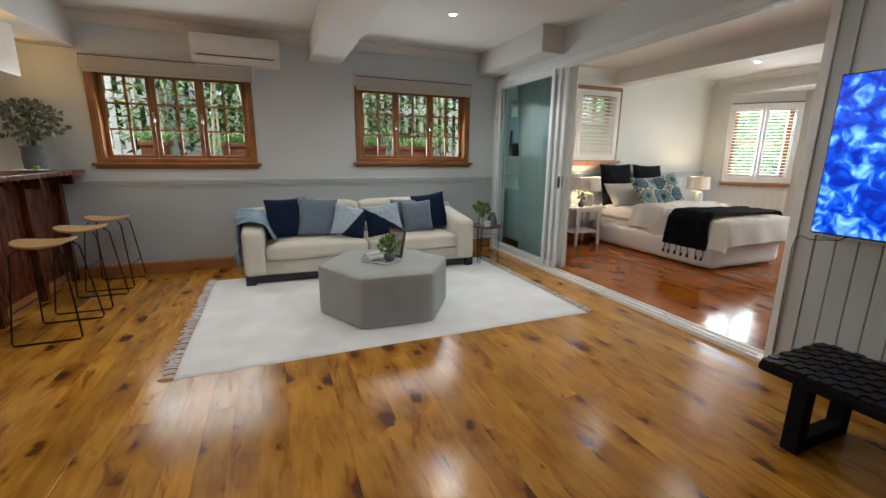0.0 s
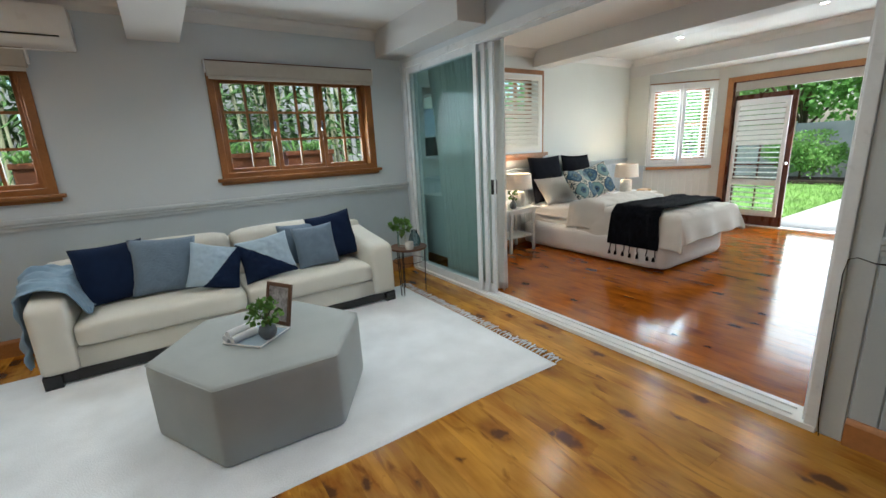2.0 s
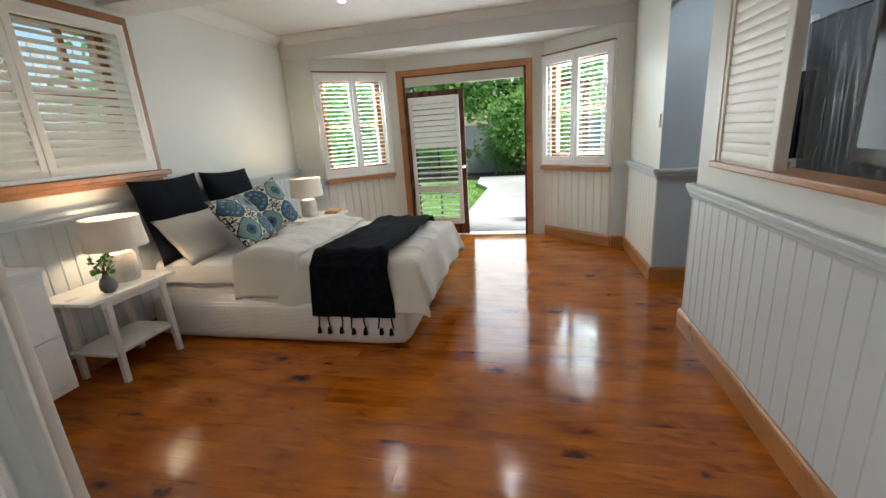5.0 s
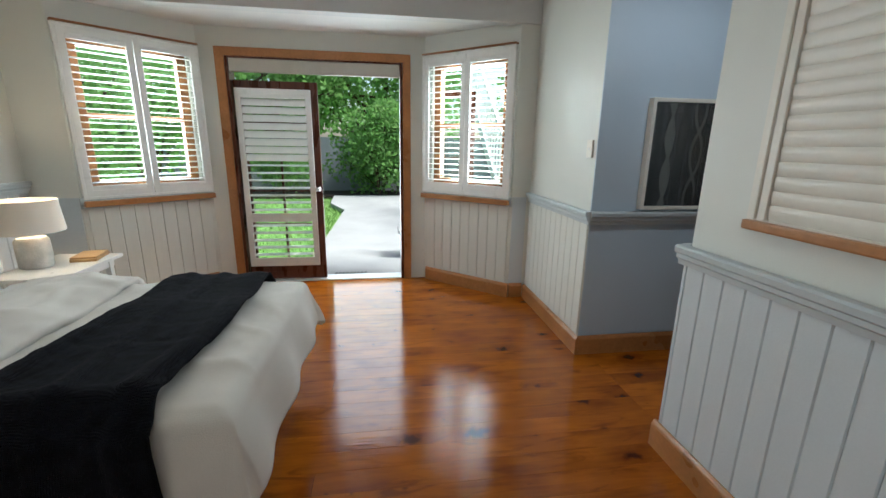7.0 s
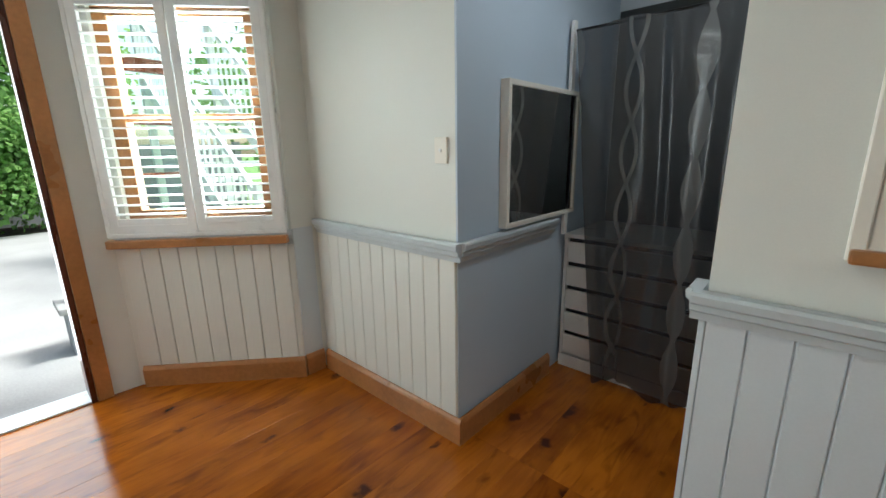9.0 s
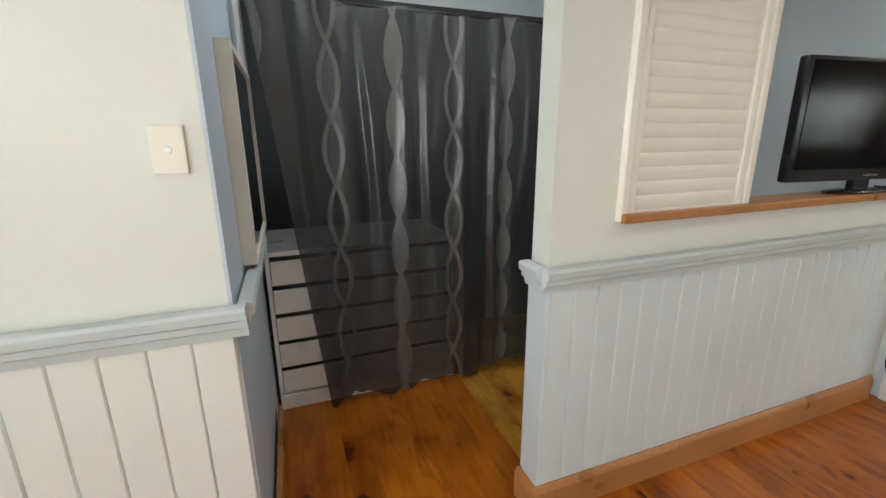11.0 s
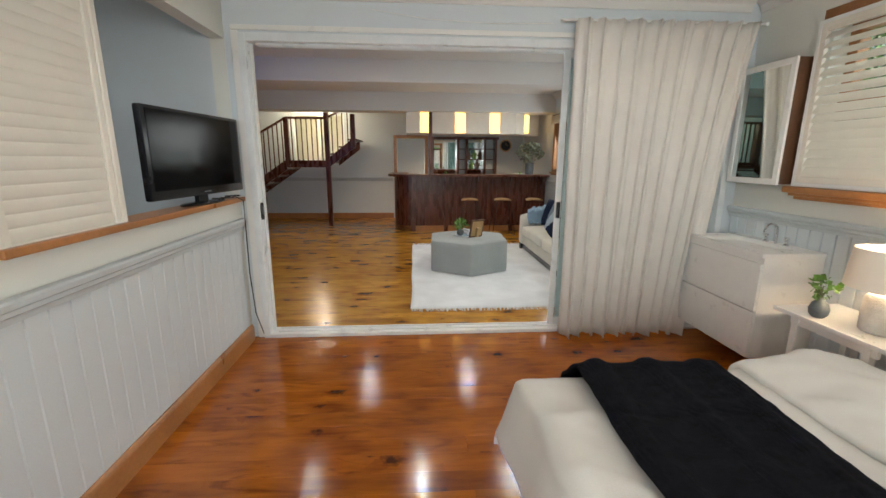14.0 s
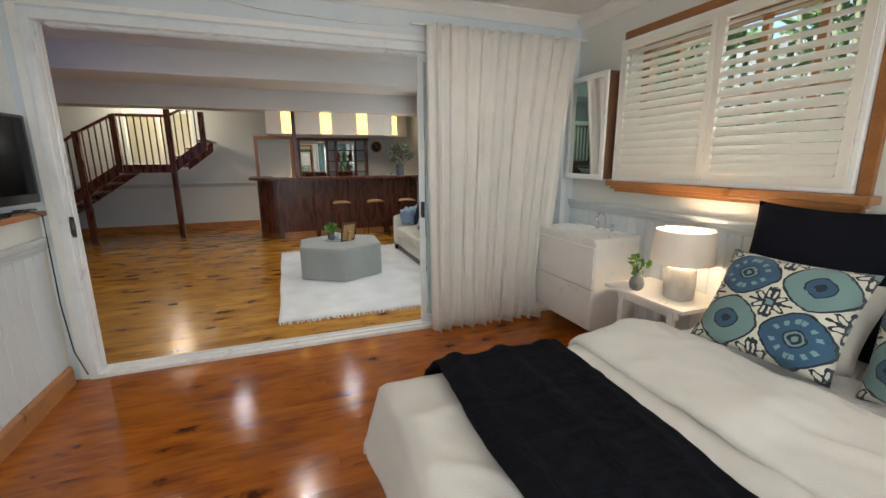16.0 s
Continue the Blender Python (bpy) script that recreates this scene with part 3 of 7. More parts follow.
def timber_window(name, hole, label):
    """A timber window of three casements, each with two by three panes, in a deep lined opening."""
    x0, x1, z0, z1 = hole
    win = thing(name, label, "window", kind="structure")
    bm = bmesh.new()
    frame_bars(bm, x0 - 0.055, x1 + 0.055, z0 - 0.03, z1 + 0.055, 5.478, 5.499, 0.06)
    part("casing", bm, M_WINDOW, win)
    bm = bmesh.new()
    frame_bars(bm, x0 + 0.001, x1 - 0.001, z0 + 0.001, z1 - 0.001, 5.485, 5.66, 0.022, 0.002)
    part("window_frame", bm, M_WINDOW, win)
    bm = bmesh.new()
    box(bm, x0 - 0.10, x1 + 0.10, 5.44, 5.52, z0 - 0.055, z0 - 0.022, 0.008)
    box(bm, x0 - 0.07, x1 + 0.07, 5.468, 5.499, z0 - 0.085, z0 - 0.052, 0.006)
    part("window_sill", bm, M_WINDOW, win)
    a, b = x0 + 0.024, x1 - 0.024
    w = (b - a) / 3
    c, d = z0 + 0.024, z1 - 0.024
    for i in range(3):
        s0, s1 = a + i * w + 0.002, a + (i + 1) * w - 0.002
        bm = bmesh.new()
        frame_bars(bm, s0, s1, c, d, 5.585, 5.625, 0.042)
        sash = part("sash", bm, M_WINDOW, win)
        bm = bmesh.new()
        mid = (s0 + s1) / 2
        box(bm, mid - 0.012, mid + 0.012, 5.588, 5.618, c + 0.04, d - 0.04)
        for k in (1, 2):
            zz = c + 0.04 + (d - c - 0.08) * k / 3
            box(bm, s0 + 0.04, s1 - 0.04, 5.590, 5.616, zz - 0.011, zz + 0.011)
        part("glazing_bars", bm, M_WINDOW, sash)
        for j in range(2):
            for k in range(3):
                bm = bmesh.new()
                p0 = (s0 + 0.042 if j == 0 else mid + 0.009)
                p1 = (mid - 0.009 if j == 0 else s1 - 0.042)
                q0 = c + 0.04 + (d - c - 0.08) * k / 3 + 0.009
                q1 = c + 0.04 + (d - c - 0.08) * (k + 1) / 3 - 0.009
                box(bm, p0, p1, 5.603, 5.607, q0, q1)
                ob = part("pane", bm, M_PANE, sash)
                ob.visible_shadow = False
    for i in (1, 2):
        bm = bmesh.new()
        box(bm, a + i * w - 0.012, a + i * w + 0.012, 5.565, 5.585, (c + d) / 2 - 0.05, (c + d) / 2 + 0.05, 0.004)
        part("latch", bm, M_CHROME, win)
    return win


timber_window("window_1", W1, "brown timber casement window with small panes over the sofa end")
timber_window("window_2", W2, "brown timber casement window with small panes over the sofa")

M_BLIND = weave(mat("beige_blind_cloth", (0.52, 0.49, 0.43), 0.8, vary=0.05, scale=10, bump=0.03))


def roller_blind(x0, x1, z1=2.36, z0=2.20, m=None):
    t = thing("roller_blind", "beige fabric roller blind drawn up above a timber window", "blind", m, group="roller blinds")
    bm = bmesh.new()
    box(bm, x0, x1, 5.415, 5.472, z0 + 0.03, z1, 0.012)
    part("fabric_roll", bm, M_BLIND, t)
    bm = bmesh.new()
    box(bm, x0 + 0.01, x1 - 0.01, 5.412, 5.428, z0, z0 + 0.03, 0.005)
    part("bottom_bar", bm, M_BLIND, t)
    bm = bmesh.new()
    box(bm, x0, x1, 5.43, 5.476, z1 - 0.004, z1 + 0.012, 0.003)
    part("head_rail", bm, M_DARKWOOD, t, "dark top rail")
    for x in (x0 - 0.012, x1):
        bm = bmesh.new()
        box(bm, x, x + 0.012, 5.42, 5.478, z0 + 0.06, z1 + 0.01, 0.003)
        part("end_bracket", bm, M_WHITE, t)


roller_blind(-2.05, -0.43)
roller_blind(0.76, 2.40)

# ---- plantation shutters ----
LOUVRES = {}


def louvre_mesh(w, width, material):
    key = (round(w, 3), width, material.name)
    if key not in LOUVRES:
        bm = bmesh.new()
        prof = [(width / 2 * math.cos(a), 0.0055 * math.sin(a)) for a in [2 * math.pi * i / 10 for i in range(10)]]
        a = [bm.verts.new((0.002, y, z)) for y, z in prof]
        b = [bm.verts.new((w - 0.002, y, z)) for y, z in prof]
        for i in range(10):
            bm.faces.new((a[i], a[(i + 1) % 10], b[(i + 1) % 10], b[i]))
        bm.faces.new(a[::-1])
        bm.faces.new(b)
        LOUVRES[key] = mesh_of(bm, "louvre", material, 60)
    return LOUVRES[key]


def shutter_panel(parent, x0, x1, z0, z1, material, pitch, width, tilts, stile=0.05, rail=0.075, mid=None, y=0.0):
    """One hinged panel; tilts gives the turn of the blades in each field, from the bottom up."""
    bm = bmesh.new()
    frame_bars(bm, x0, x1, z0, z1, y - 0.014, y + 0.014, stile, 0.003)
    box(bm, x0 + stile, x1 - stile, y - 0.013, y + 0.013, z0 + stile, z0 + rail)
    box(bm, x0 + stile, x1 - stile, y - 0.013, y + 0.013, z1 - rail, z1 - stile)
    panel = part("shutter_panel", bm, material, parent)
    fields = [(z0 + rail, z1 - rail)]
    if mid:
        fields = [(z0 + rail, mid - rail / 2), (mid + rail / 2, z1 - rail)]
        bm = bmesh.new()
        box(bm, x0 + stile, x1 - stile, y - 0.013, y + 0.013, mid - rail / 2, mid + rail / 2, 0.003)
        part("mid_rail", bm, material, panel)
    me = louvre_mesh(x1 - x0 - 2 * stile, width, material)
    for (a, b), tilt in zip(fields, tilts):
        n = max(1, int((b - a) / pitch))
        step = (b - a) / n
        for i in range(n):
            z = a + (i + 0.5) * step
            turn = tilt if isinstance(tilt, (int, float)) else (tilt[1] if z > tilt[2] else tilt[0]) if len(tilt) == 3 else tilt[0] + (tilt[1] - tilt[0]) * ((z - a) / (b - a)) ** 2
            part("louvre", me, material, panel, at=pose(x0 + stile, y, z, turn))
    return panel


def sash_window(name, m, w, z0, z1, label, deep=0.06):
    win = thing(name, label, "window", m, kind="structure")
    bm = bmesh.new()
    frame_bars(bm, 0.0, w, z0, z1, deep - 0.03, deep + 0.05, 0.075)
    part("window_frame", bm, M_WINDOW, win)
    zm = z0 + (z1 - z0) * 0.5
    bm = bmesh.new()
    box(bm, 0.07, w - 0.07, deep - 0.01, deep + 0.03, zm - 0.022, zm + 0.022, 0.004)
    part("meeting_rail", bm, M_TIMBER, win)
    for a, b in ((z0 + 0.07, zm - 0.02), (zm + 0.02, z1 - 0.07)):
        bm = bmesh.new()
        box(bm, 0.07, w - 0.07, deep + 0.008, deep + 0.012, a, b)
        ob = part("pane", bm, M_PANE, win)
        ob.visible_shadow = False
    return win


BAY_A = BAY[0][0]
BAY_B = pose(7.4, 5.13, 0, 0, 0, math.degrees(math.atan2(4.36 - 5.13, 0.7)))
for name, m, off in (("window_bay_south", BAY_A, 0.02), ("window_bay_north", BAY_B, 0.0)):
    h0, h1 = (0.10, BAY_LEN - 0.08) if off else (0.08, BAY_LEN - 0.10)
    win = sash_window(name, m @ pose(h0, 0, 0), h1 - h0, 1.06, 2.27, "brown timber sash window in the bay with garden view")
    bm = bmesh.new()
    box(bm, 0.0, BAY_LEN - 0.02, -0.09, 0.0, 0.925, 0.975, 0.008, pose(-h0 + 0.01, 0, 0))
    part("window_sill", bm, M_TIMBER, win, "orange varnished timber sill")
    sh = thing("plantation_shutter", "white plantation shutters with open blades on the bay window", "shutter", m, group="bay window shutters")
    c = BAY_LEN / 2
    bm = bmesh.new()
    box(bm, 0.01, BAY_LEN - 0.01, -0.07, -0.012, 2.335, 2.35, 0.003)
    part("head_strip", bm, M_WINDOW, sh, "thin brown timber head strip")
    bm = bmesh.new()
    frame_bars(bm, 0.012, BAY_LEN - 0.012, 0.985, 2.332, -0.062, -0.012, 0.026)
    part("surround", bm, M_WHITE, sh)
    shutter_panel(sh, 0.036, c - 0.002, 1.01, 2.308, M_WHITE, 0.052, 0.056, (3,), y=-0.045, rail=0.085)
    shutter_panel(sh, c + 0.002, BAY_LEN - 0.036, 1.01, 2.308, M_WHITE, 0.052, 0.056, (3,), y=-0.045, rail=0.085)

# bedroom north window
win = sash_window("window_3", pose(W3[0], 5.5, 0), W3[1] - W3[0], W3[2], W3[3], "dark timber window behind white shutters", 0.14)
bm = bmesh.new()
for i in range(1, 5):
    xx = (W3[1] - W3[0]) * i / 5
    box(bm, xx - 0.022, xx + 0.022, 0.13, 0.165, W3[2] + 0.07, W3[3] - 0.07, 0.003)
part("glazing_bars", bm, M_WINDOW, win)
bm = bmesh.new()
box(bm, -0.09, 1.672, -0.10, 0.0, 1.300, 1.345, 0.010)
box(bm, -0.06, 1.64, -0.075, -0.001, 1.278, 1.302, 0.008)
box(bm, -0.04, 1.62, -0.045, -0.002, 1.255, 1.280, 0.006)
part("window_sill", bm, M_TIMBER, win, "thick orange varnished timber sill")
bm = bmesh.new()
box(bm, 1.578, 1.636, -0.035, 0.0, 1.345, 2.512, 0.004)
box(bm, -0.06, 1.578, -0.035, 0.0, 2.452, 2.512, 0.004)
part("casing", bm, M_WINDOW, win)
sh = thing("plantation_shutter", "cream plantation shutters with mostly closed blades above the bed", "shutter", pose(3.495, 5.5, 0))
bm = bmesh.new()
frame_bars(bm, 0.0, 1.64, 1.347, 2.445, -0.06, -0.002, 0.03)
part("surround", bm, M_WHITE, sh)
shutter_panel(sh, 0.03, 0.818, 1.375, 2.42, M_CREAM, 0.058, 0.070, ((62, 42),), y=-0.048, stile=0.042, rail=0.055)
shutter_panel(sh, 0.822, 1.61, 1.375, 2.42, M_CREAM, 0.058, 0.070, ((55, 30),), y=-0.048, stile=0.052, rail=0.055)

# partition shutter and its sill
sh = thing("plantation_shutter", "cream plantation shutter with closed blades in the partition opening", "shutter", pose(4.935, 1.288, 0, 0, 0, 180))
bm = bmesh.new()
frame_bars(bm, 0.0, 0.66, 1.188, 2.40, -0.025, 0.03, 0.035)
part("surround", bm, M_CREAM, sh)
shutter_panel(sh, 0.036, 0.624, 1.189, 2.365, M_CREAM, 0.050, 0.058, (-84,), y=-0.004, stile=0.034, rail=0.036)
bm = bmesh.new()
box(bm, 2.906, 4.93, 1.165, 1.335, 1.185, 1.221, 0.008)
structure("trim_partition_sill", bm, M_TIMBER, "orange varnished timber sill along the partition opening", "sill")

# ---- garden door in the bay ----
door = thing("door_garden", "brown double garden door, one leaf closed and one open", "door", kind="structure")
bm = bmesh.new()
for y0, y1 in ((2.35, 2.43), (4.12, 4.205)):
    box(bm, 8.075, 8.099, y0, y1, 0.0, 2.345, 0.006)
box(bm, 8.074, 8.099, 2.35, 4.205, 2.265, 2.345, 0.006)
part("architrave", bm, M_TIMBER, door)
bm = bmesh.new()
for y0, y1 in ((2.431, 2.46), (4.09, 4.119)):
    box(bm, 8.085, 8.25, y0, y1, 0.0, 2.279, 0.003)
box(bm, 8.085, 8.25, 2.46, 4.09, 2.25, 2.279, 0.003)
part("door_frame", bm, M_DARKWOOD, door, "dark brown timber frame")
bm = bmesh.new()
box(bm, 8.09, 8.27, 2.432, 4.118, -0.01, 0.012, 0.003)
part("threshold", bm, M_ALU, door)


def door_leaf(m, shutter):
    """A glazed leaf; u runs from its hinge."""
    bm = bmesh.new()
    frame_bars(bm, 0.0, 0.80, 0.015, 2.06, -0.02, 0.02, 0.085, 0.004)
    box(bm, 0.085, 0.715, -0.018, 0.018, 0.10, 0.22, 0.003)
    leaf = part("door_leaf", bm, M_DARKWOOD, door, at=m)
    bm = bmesh.new()
    box(bm, 0.39, 0.41, -0.012, 0.012, 0.22, 1.975)
    for zz in (0.62, 0.98, 1.33, 1.66):
        box(bm, 0.085, 0.715, -0.011, 0.011, zz - 0.01, zz + 0.01)
    part("glazing_bars", bm, M_DARKWOOD, leaf)
    bm = bmesh.new()
    box(bm, 0.08, 0.72, -0.003, 0.003, 0.21, 1.98)
    ob = part("pane", bm, M_PANE, leaf)
    ob.visible_shadow = False
    bm = bmesh.new()
    lathe(bm, ((0, 0.03), (0.012, 0.03), (0.014, 0.045), (0.026, 0.055), (0.028, 0.07), (0.02, 0.085), (0, 0.088)), 16, m=pose(0.762, 0, 1.0, 90))
    cyl(bm, 0, 0, 0.018, 0.032, 0.026, seg=16, m=pose(0.762, 0, 1.0, 90))
    part("door_knob", bm, M_CHROME, leaf, "small round metal knob", smooth=40)
    return leaf


door_leaf(pose(8.17, 4.085, 0, 0, 0, -90), True)
door_leaf(pose(8.30, 2.40, 0, 0, 0, -84), False)
sh = thing("plantation_shutter", "white plantation shutter fixed on the closed garden door leaf", "shutter", pose(8.145, 4.07, 0, 0, 0, -90))
panel = shutter_panel(sh, 0.0, 0.72, 0.17, 1.985, M_WHITE, 0.072, 0.078, (8, (10, 62, 1.27)), stile=0.055, rail=0.09, mid=0.70, y=-0.018)
bm = bmesh.new()
box(bm, 8.088, 8.128, 2.462, 4.088, 2.125, 2.249, 0.01)
t = solid("roller_blind", bm, M_BLIND, "beige roller blind drawn up over the garden door", "blind")

# ---- aluminium sliding door ----
sl = thing("door_slider", "white aluminium sliding door with three stacked glass panels", "door", kind="structure")
bm = bmesh.new()
box(bm, 2.775, 2.925, 1.395, 5.40, 2.385, 2.445, 0.004)
for k in range(3):
    box(bm, 2.80 + k * 0.03, 2.808 + k * 0.03, 1.5, 5.36, 2.368, 2.386)
part("head_track", bm, M_ALU, sl)
bm = bmesh.new()
box(bm, 2.765, 2.935, 1.395, 5.40, -0.012, 0.03, 0.004)
for k in range(2):
    box(bm, 2.80 + k * 0.075, 2.812 + k * 0.075, 1.5, 5.36, 0.029, 0.042, 0.001)
part("sill_track", bm, M_WHITE, sl)
bm = bmesh.new()
box(bm, 2.770, 2.93, 1.392, 1.445, 0.0, 2.44, 0.005)
box(bm, 2.80, 2.86, 1.445, 1.459, 0.03, 2.39, 0.004)
part("jamb", bm, M_ALU, sl)
bm = bmesh.new()
box(bm, 2.775, 2.925, 5.345, 5.40, 0.0, 2.44, 0.005)
part("jamb", bm, M_ALU, sl)
for k, (x, y0) in enumerate(((2.803, 4.06), (2.835, 3.985), (2.867, 3.91))):
    bm = bmesh.new()
    w = 0.052
    y1 = 5.335 - k * 0.03
    box(bm, x - 0.011, x + 0.011, y0, y0 + w, 0.046, 2.37, 0.003)
    box(bm, x - 0.011, x + 0.011, y1 - w, y1, 0.046, 2.37, 0.003)
    box(bm, x - 0.010, x + 0.010, y0 + w, y1 - w, 0.046, 0.046 + 0.07, 0.003)
    box(bm, x - 0.010, x + 0.010, y0 + w, y1 - w, 2.37 - 0.05, 2.37, 0.003)
    pn = part("sliding_panel", bm, M_ALU, sl)
    bm = bmesh.new()
    bm.faces.new([bm.verts.new((x, yy, zz)) for yy, zz in ((y0 + w - 0.004, 0.11), (y1 - w + 0.004, 0.11), (y1 - w + 0.004, 2.325), (y0 + w - 0.004, 2.325))])
    ob = part("pane", bm, M_PANE_TINT, pn)
    ob.visible_shadow = False
for x, y, lab in ((2.852, 3.935, ""), (2.884, 3.935, ""), (2.892, 1.450, "")):
    bm = bmesh.new()
    box(bm, x - 0.006, x + 0.012, y - 0.016, y + 0.016, 1.03, 1.17, 0.005)
    box(bm, x + 0.004, x + 0.020, y - 0.008, y + 0.008, 1.05, 1.15, 0.004)
    part("pull_handle", bm, M_BLACK, sl, "black plastic pull")
# plain board between the slider and the dado on the living side
bm = bmesh.new()
box(bm, 2.784, 2.799, 1.300, 1.391, 0.0, 2.5, 0.004)
structure("trim_slider", bm, M_RAIL, "grey painted cover board beside the slider", "trim")
bm = bmesh.new()
box(bm, 2.901, 2.918, 1.34, 1.391, 0.0, 2.46, 0.004)
structure("trim_slider_bedroom", bm, M_WHITE, "white painted cover board beside the slider", "trim")
bm = bmesh.new()
box(bm, 2.901, 2.918, 1.34, 5.42, 2.462, 2.50, 0.004)
structure("trim_slider_head", bm, M_WHITE, "white painted head board over the slider", "trim")

# ---- downlights ----


def downlight(x, y):
    t = thing("downlight", "small round recessed ceiling downlight with white trim", "downlight", pose(x, y, H), group="downlights")
    bm = bmesh.new()
    lathe(bm, ((0.034, -0.001), (0.036, -0.006), (0.052, -0.006), (0.055, -0.001), (0.055, 0.001)), 24)
    part("trim_ring", bm, M_WHITE, t, smooth=40)
    bm = bmesh.new()
    lathe(bm, ((0.0, -0.003), (0.034, -0.003), (0.034, 0.001)), 24)
    part("lens", bm, M_GLOW_DL, t, "glowing lens")


M_GLOW_DL = glow_mat("downlight_glow", (1.0, 0.95, 0.88), 25.0)
for x, y in (*DL_LIVING, *DL_BEDROOM):
    downlight(x, y)

# ---- cloth and plants ----


def dull(m):
    """Takes the shine off a very dark cloth."""
    b = m.node_tree.nodes["Principled BSDF"]
    b.inputs["Sheen Weight"].default_value, b.inputs["Specular IOR Level"].default_value = 0.0, 0.12
    return m


M_CLOTH_WHITE = weave(mat("off_white_sofa_cloth", (0.70, 0.68, 0.60), 0.9, vary=0.06, scale=4, bump=0.08, bscale=300))
M_NAVY = weave(mat("navy_cotton", (0.009, 0.019, 0.050), 0.9, vary=0.2, scale=6, bump=0.08, bscale=250))
for _k in (M_NAVY,):
    _k.node_tree.nodes["Principled BSDF"].inputs["Sheen Weight"].default_value = 0.0
    _k.node_tree.nodes["Principled BSDF"].inputs["Specular IOR Level"].default_value = 0.15
M_BLUEGREY = weave(mat("grey_blue_chambray", (0.15, 0.21, 0.28), 0.9, vary=0.12, scale=8, bump=0.1, bscale=250), 240, 0.7, 0.0015)
M_SKYBLUE = weave(mat("pale_blue_linen", (0.36, 0.47, 0.56), 0.9, vary=0.08, scale=8, bump=0.1, bscale=250))
M_THROWBLUE = weave(mat("faded_blue_throw_cloth", (0.22, 0.33, 0.43), 0.95, vary=0.2, scale=9, bump=0.15, bscale=200))
M_OTTO = weave(mat("grey_felt_upholstery", (0.36, 0.39, 0.38), 0.92, vary=0.07, scale=5, bump=0.08, bscale=350))
M_RUG = mat("white_wool_pile", (0.80, 0.83, 0.85), 0.98, vary=0.12, scale=3, bump=0.25, bscale=140)
M_BLACKCLOTH = dull(weave(mat("black_cotton", (0.010, 0.011, 0.017), 0.95, vary=0.25, scale=5, bump=0.1, bscale=200)))
M_KNIT = dull(weave(mat("black_knitted_wool", (0.010, 0.011, 0.017), 0.95, vary=0.5, scale=14, bump=0.9, bscale=70, stretch=(2.2, 1, 1)), 330, 1.0, 0.003))
M_LINEN = weave(mat("oatmeal_linen", (0.63, 0.605, 0.56), 0.92, vary=0.06, scale=4, bump=0.10, bscale=220), 900, 0.2, 0.0004)
M_TOWEL = mat("white_towelling", (0.76, 0.77, 0.78), 0.95, vary=0.05, scale=20, bump=0.12, bscale=400)
M_SHEET = weave(mat("white_cotton_sheet", (0.79, 0.78, 0.77), 0.9, vary=0.04, scale=4, bump=0.06, bscale=300), 170, 0.8, 0.0025)
M_CURTAIN = weave(mat("cream_curtain_cloth", (0.84, 0.81, 0.76), 0.92, vary=0.05, scale=5, bump=0.08, bscale=300))
_nt = M_CURTAIN.node_tree
_tl = _nt.nodes.new("ShaderNodeBsdfTranslucent")
_tl.inputs[0].default_value = (0.70, 0.66, 0.58, 1)
_mx = _nt.nodes.new("ShaderNodeMixShader")
_mx.inputs[0].default_value = 0.10
_nt.links.new(_nt.nodes["Principled BSDF"].outputs[0], _mx.inputs[1])
_nt.links.new(_tl.outputs[0], _mx.inputs[2])
_nt.links.new(_mx.outputs[0], _nt.nodes["Material Output"].inputs[0])
M_LEAF = mat("green_leaf", (0.12, 0.27, 0.04), 0.5, vary=0.3, scale=12, bump=0.05, island=True)
M_LEAF_GREY = mat("grey_green_leaf", (0.19, 0.215, 0.15), 0.6, vary=0.3, scale=12, bump=0.05, island=True)
M_STEM = mat("green_stem", (0.07, 0.09, 0.03), 0.6, vary=0.2)
M_CERAMIC = mat("speckled_grey_ceramic", (0.13, 0.15, 0.16), 0.45, vary=0.25, scale=25, bump=0.06)
M_STONE = mat("pale_rough_ceramic", (0.62, 0.61, 0.58), 0.75, vary=0.15, scale=18, bump=0.2, bscale=120)
M_IRON = mat("black_steel", (0.014, 0.013, 0.012), 0.4, metal=0.6, vary=0.15, bump=0.02)
M_OAK = mat("pale_oak", (0.52, 0.33, 0.15), 0.4, vary=0.15, scale=6, bump=0.05, bscale=60, stretch=(1, 6, 1))
M_WALNUT = mat("brown_walnut", (0.13, 0.06, 0.03), 0.4, vary=0.25, scale=5, bump=0.05, stretch=(5, 1, 1))
M_GLASS = glass_mat("clear_glass")
M_GLASS_SMOKE = glass_mat("smoky_blue_glass", (0.55, 0.68, 0.72))
M_LAMPSHADE = mat("cream_lampshade_cloth", (0.80, 0.74, 0.66), 0.9, vary=0.03, bump=0.05, bscale=200)
_b = M_LAMPSHADE.node_tree.nodes["Principled BSDF"]
_nt = M_LAMPSHADE.node_tree
_tl = _nt.nodes.new("ShaderNodeBsdfTranslucent")
_tl.inputs[0].default_value = (0.95, 0.88, 0.80, 1)
_mx = _nt.nodes.new("ShaderNodeMixShader")
_mx.inputs[0].default_value = 0.08
_nt.links.new(_b.outputs[0], _mx.inputs[1])
_nt.links.new(_tl.outputs[0], _mx.inputs[2])
_nt.links.new(_mx.outputs[0], _nt.nodes["Material Output"].inputs[0])


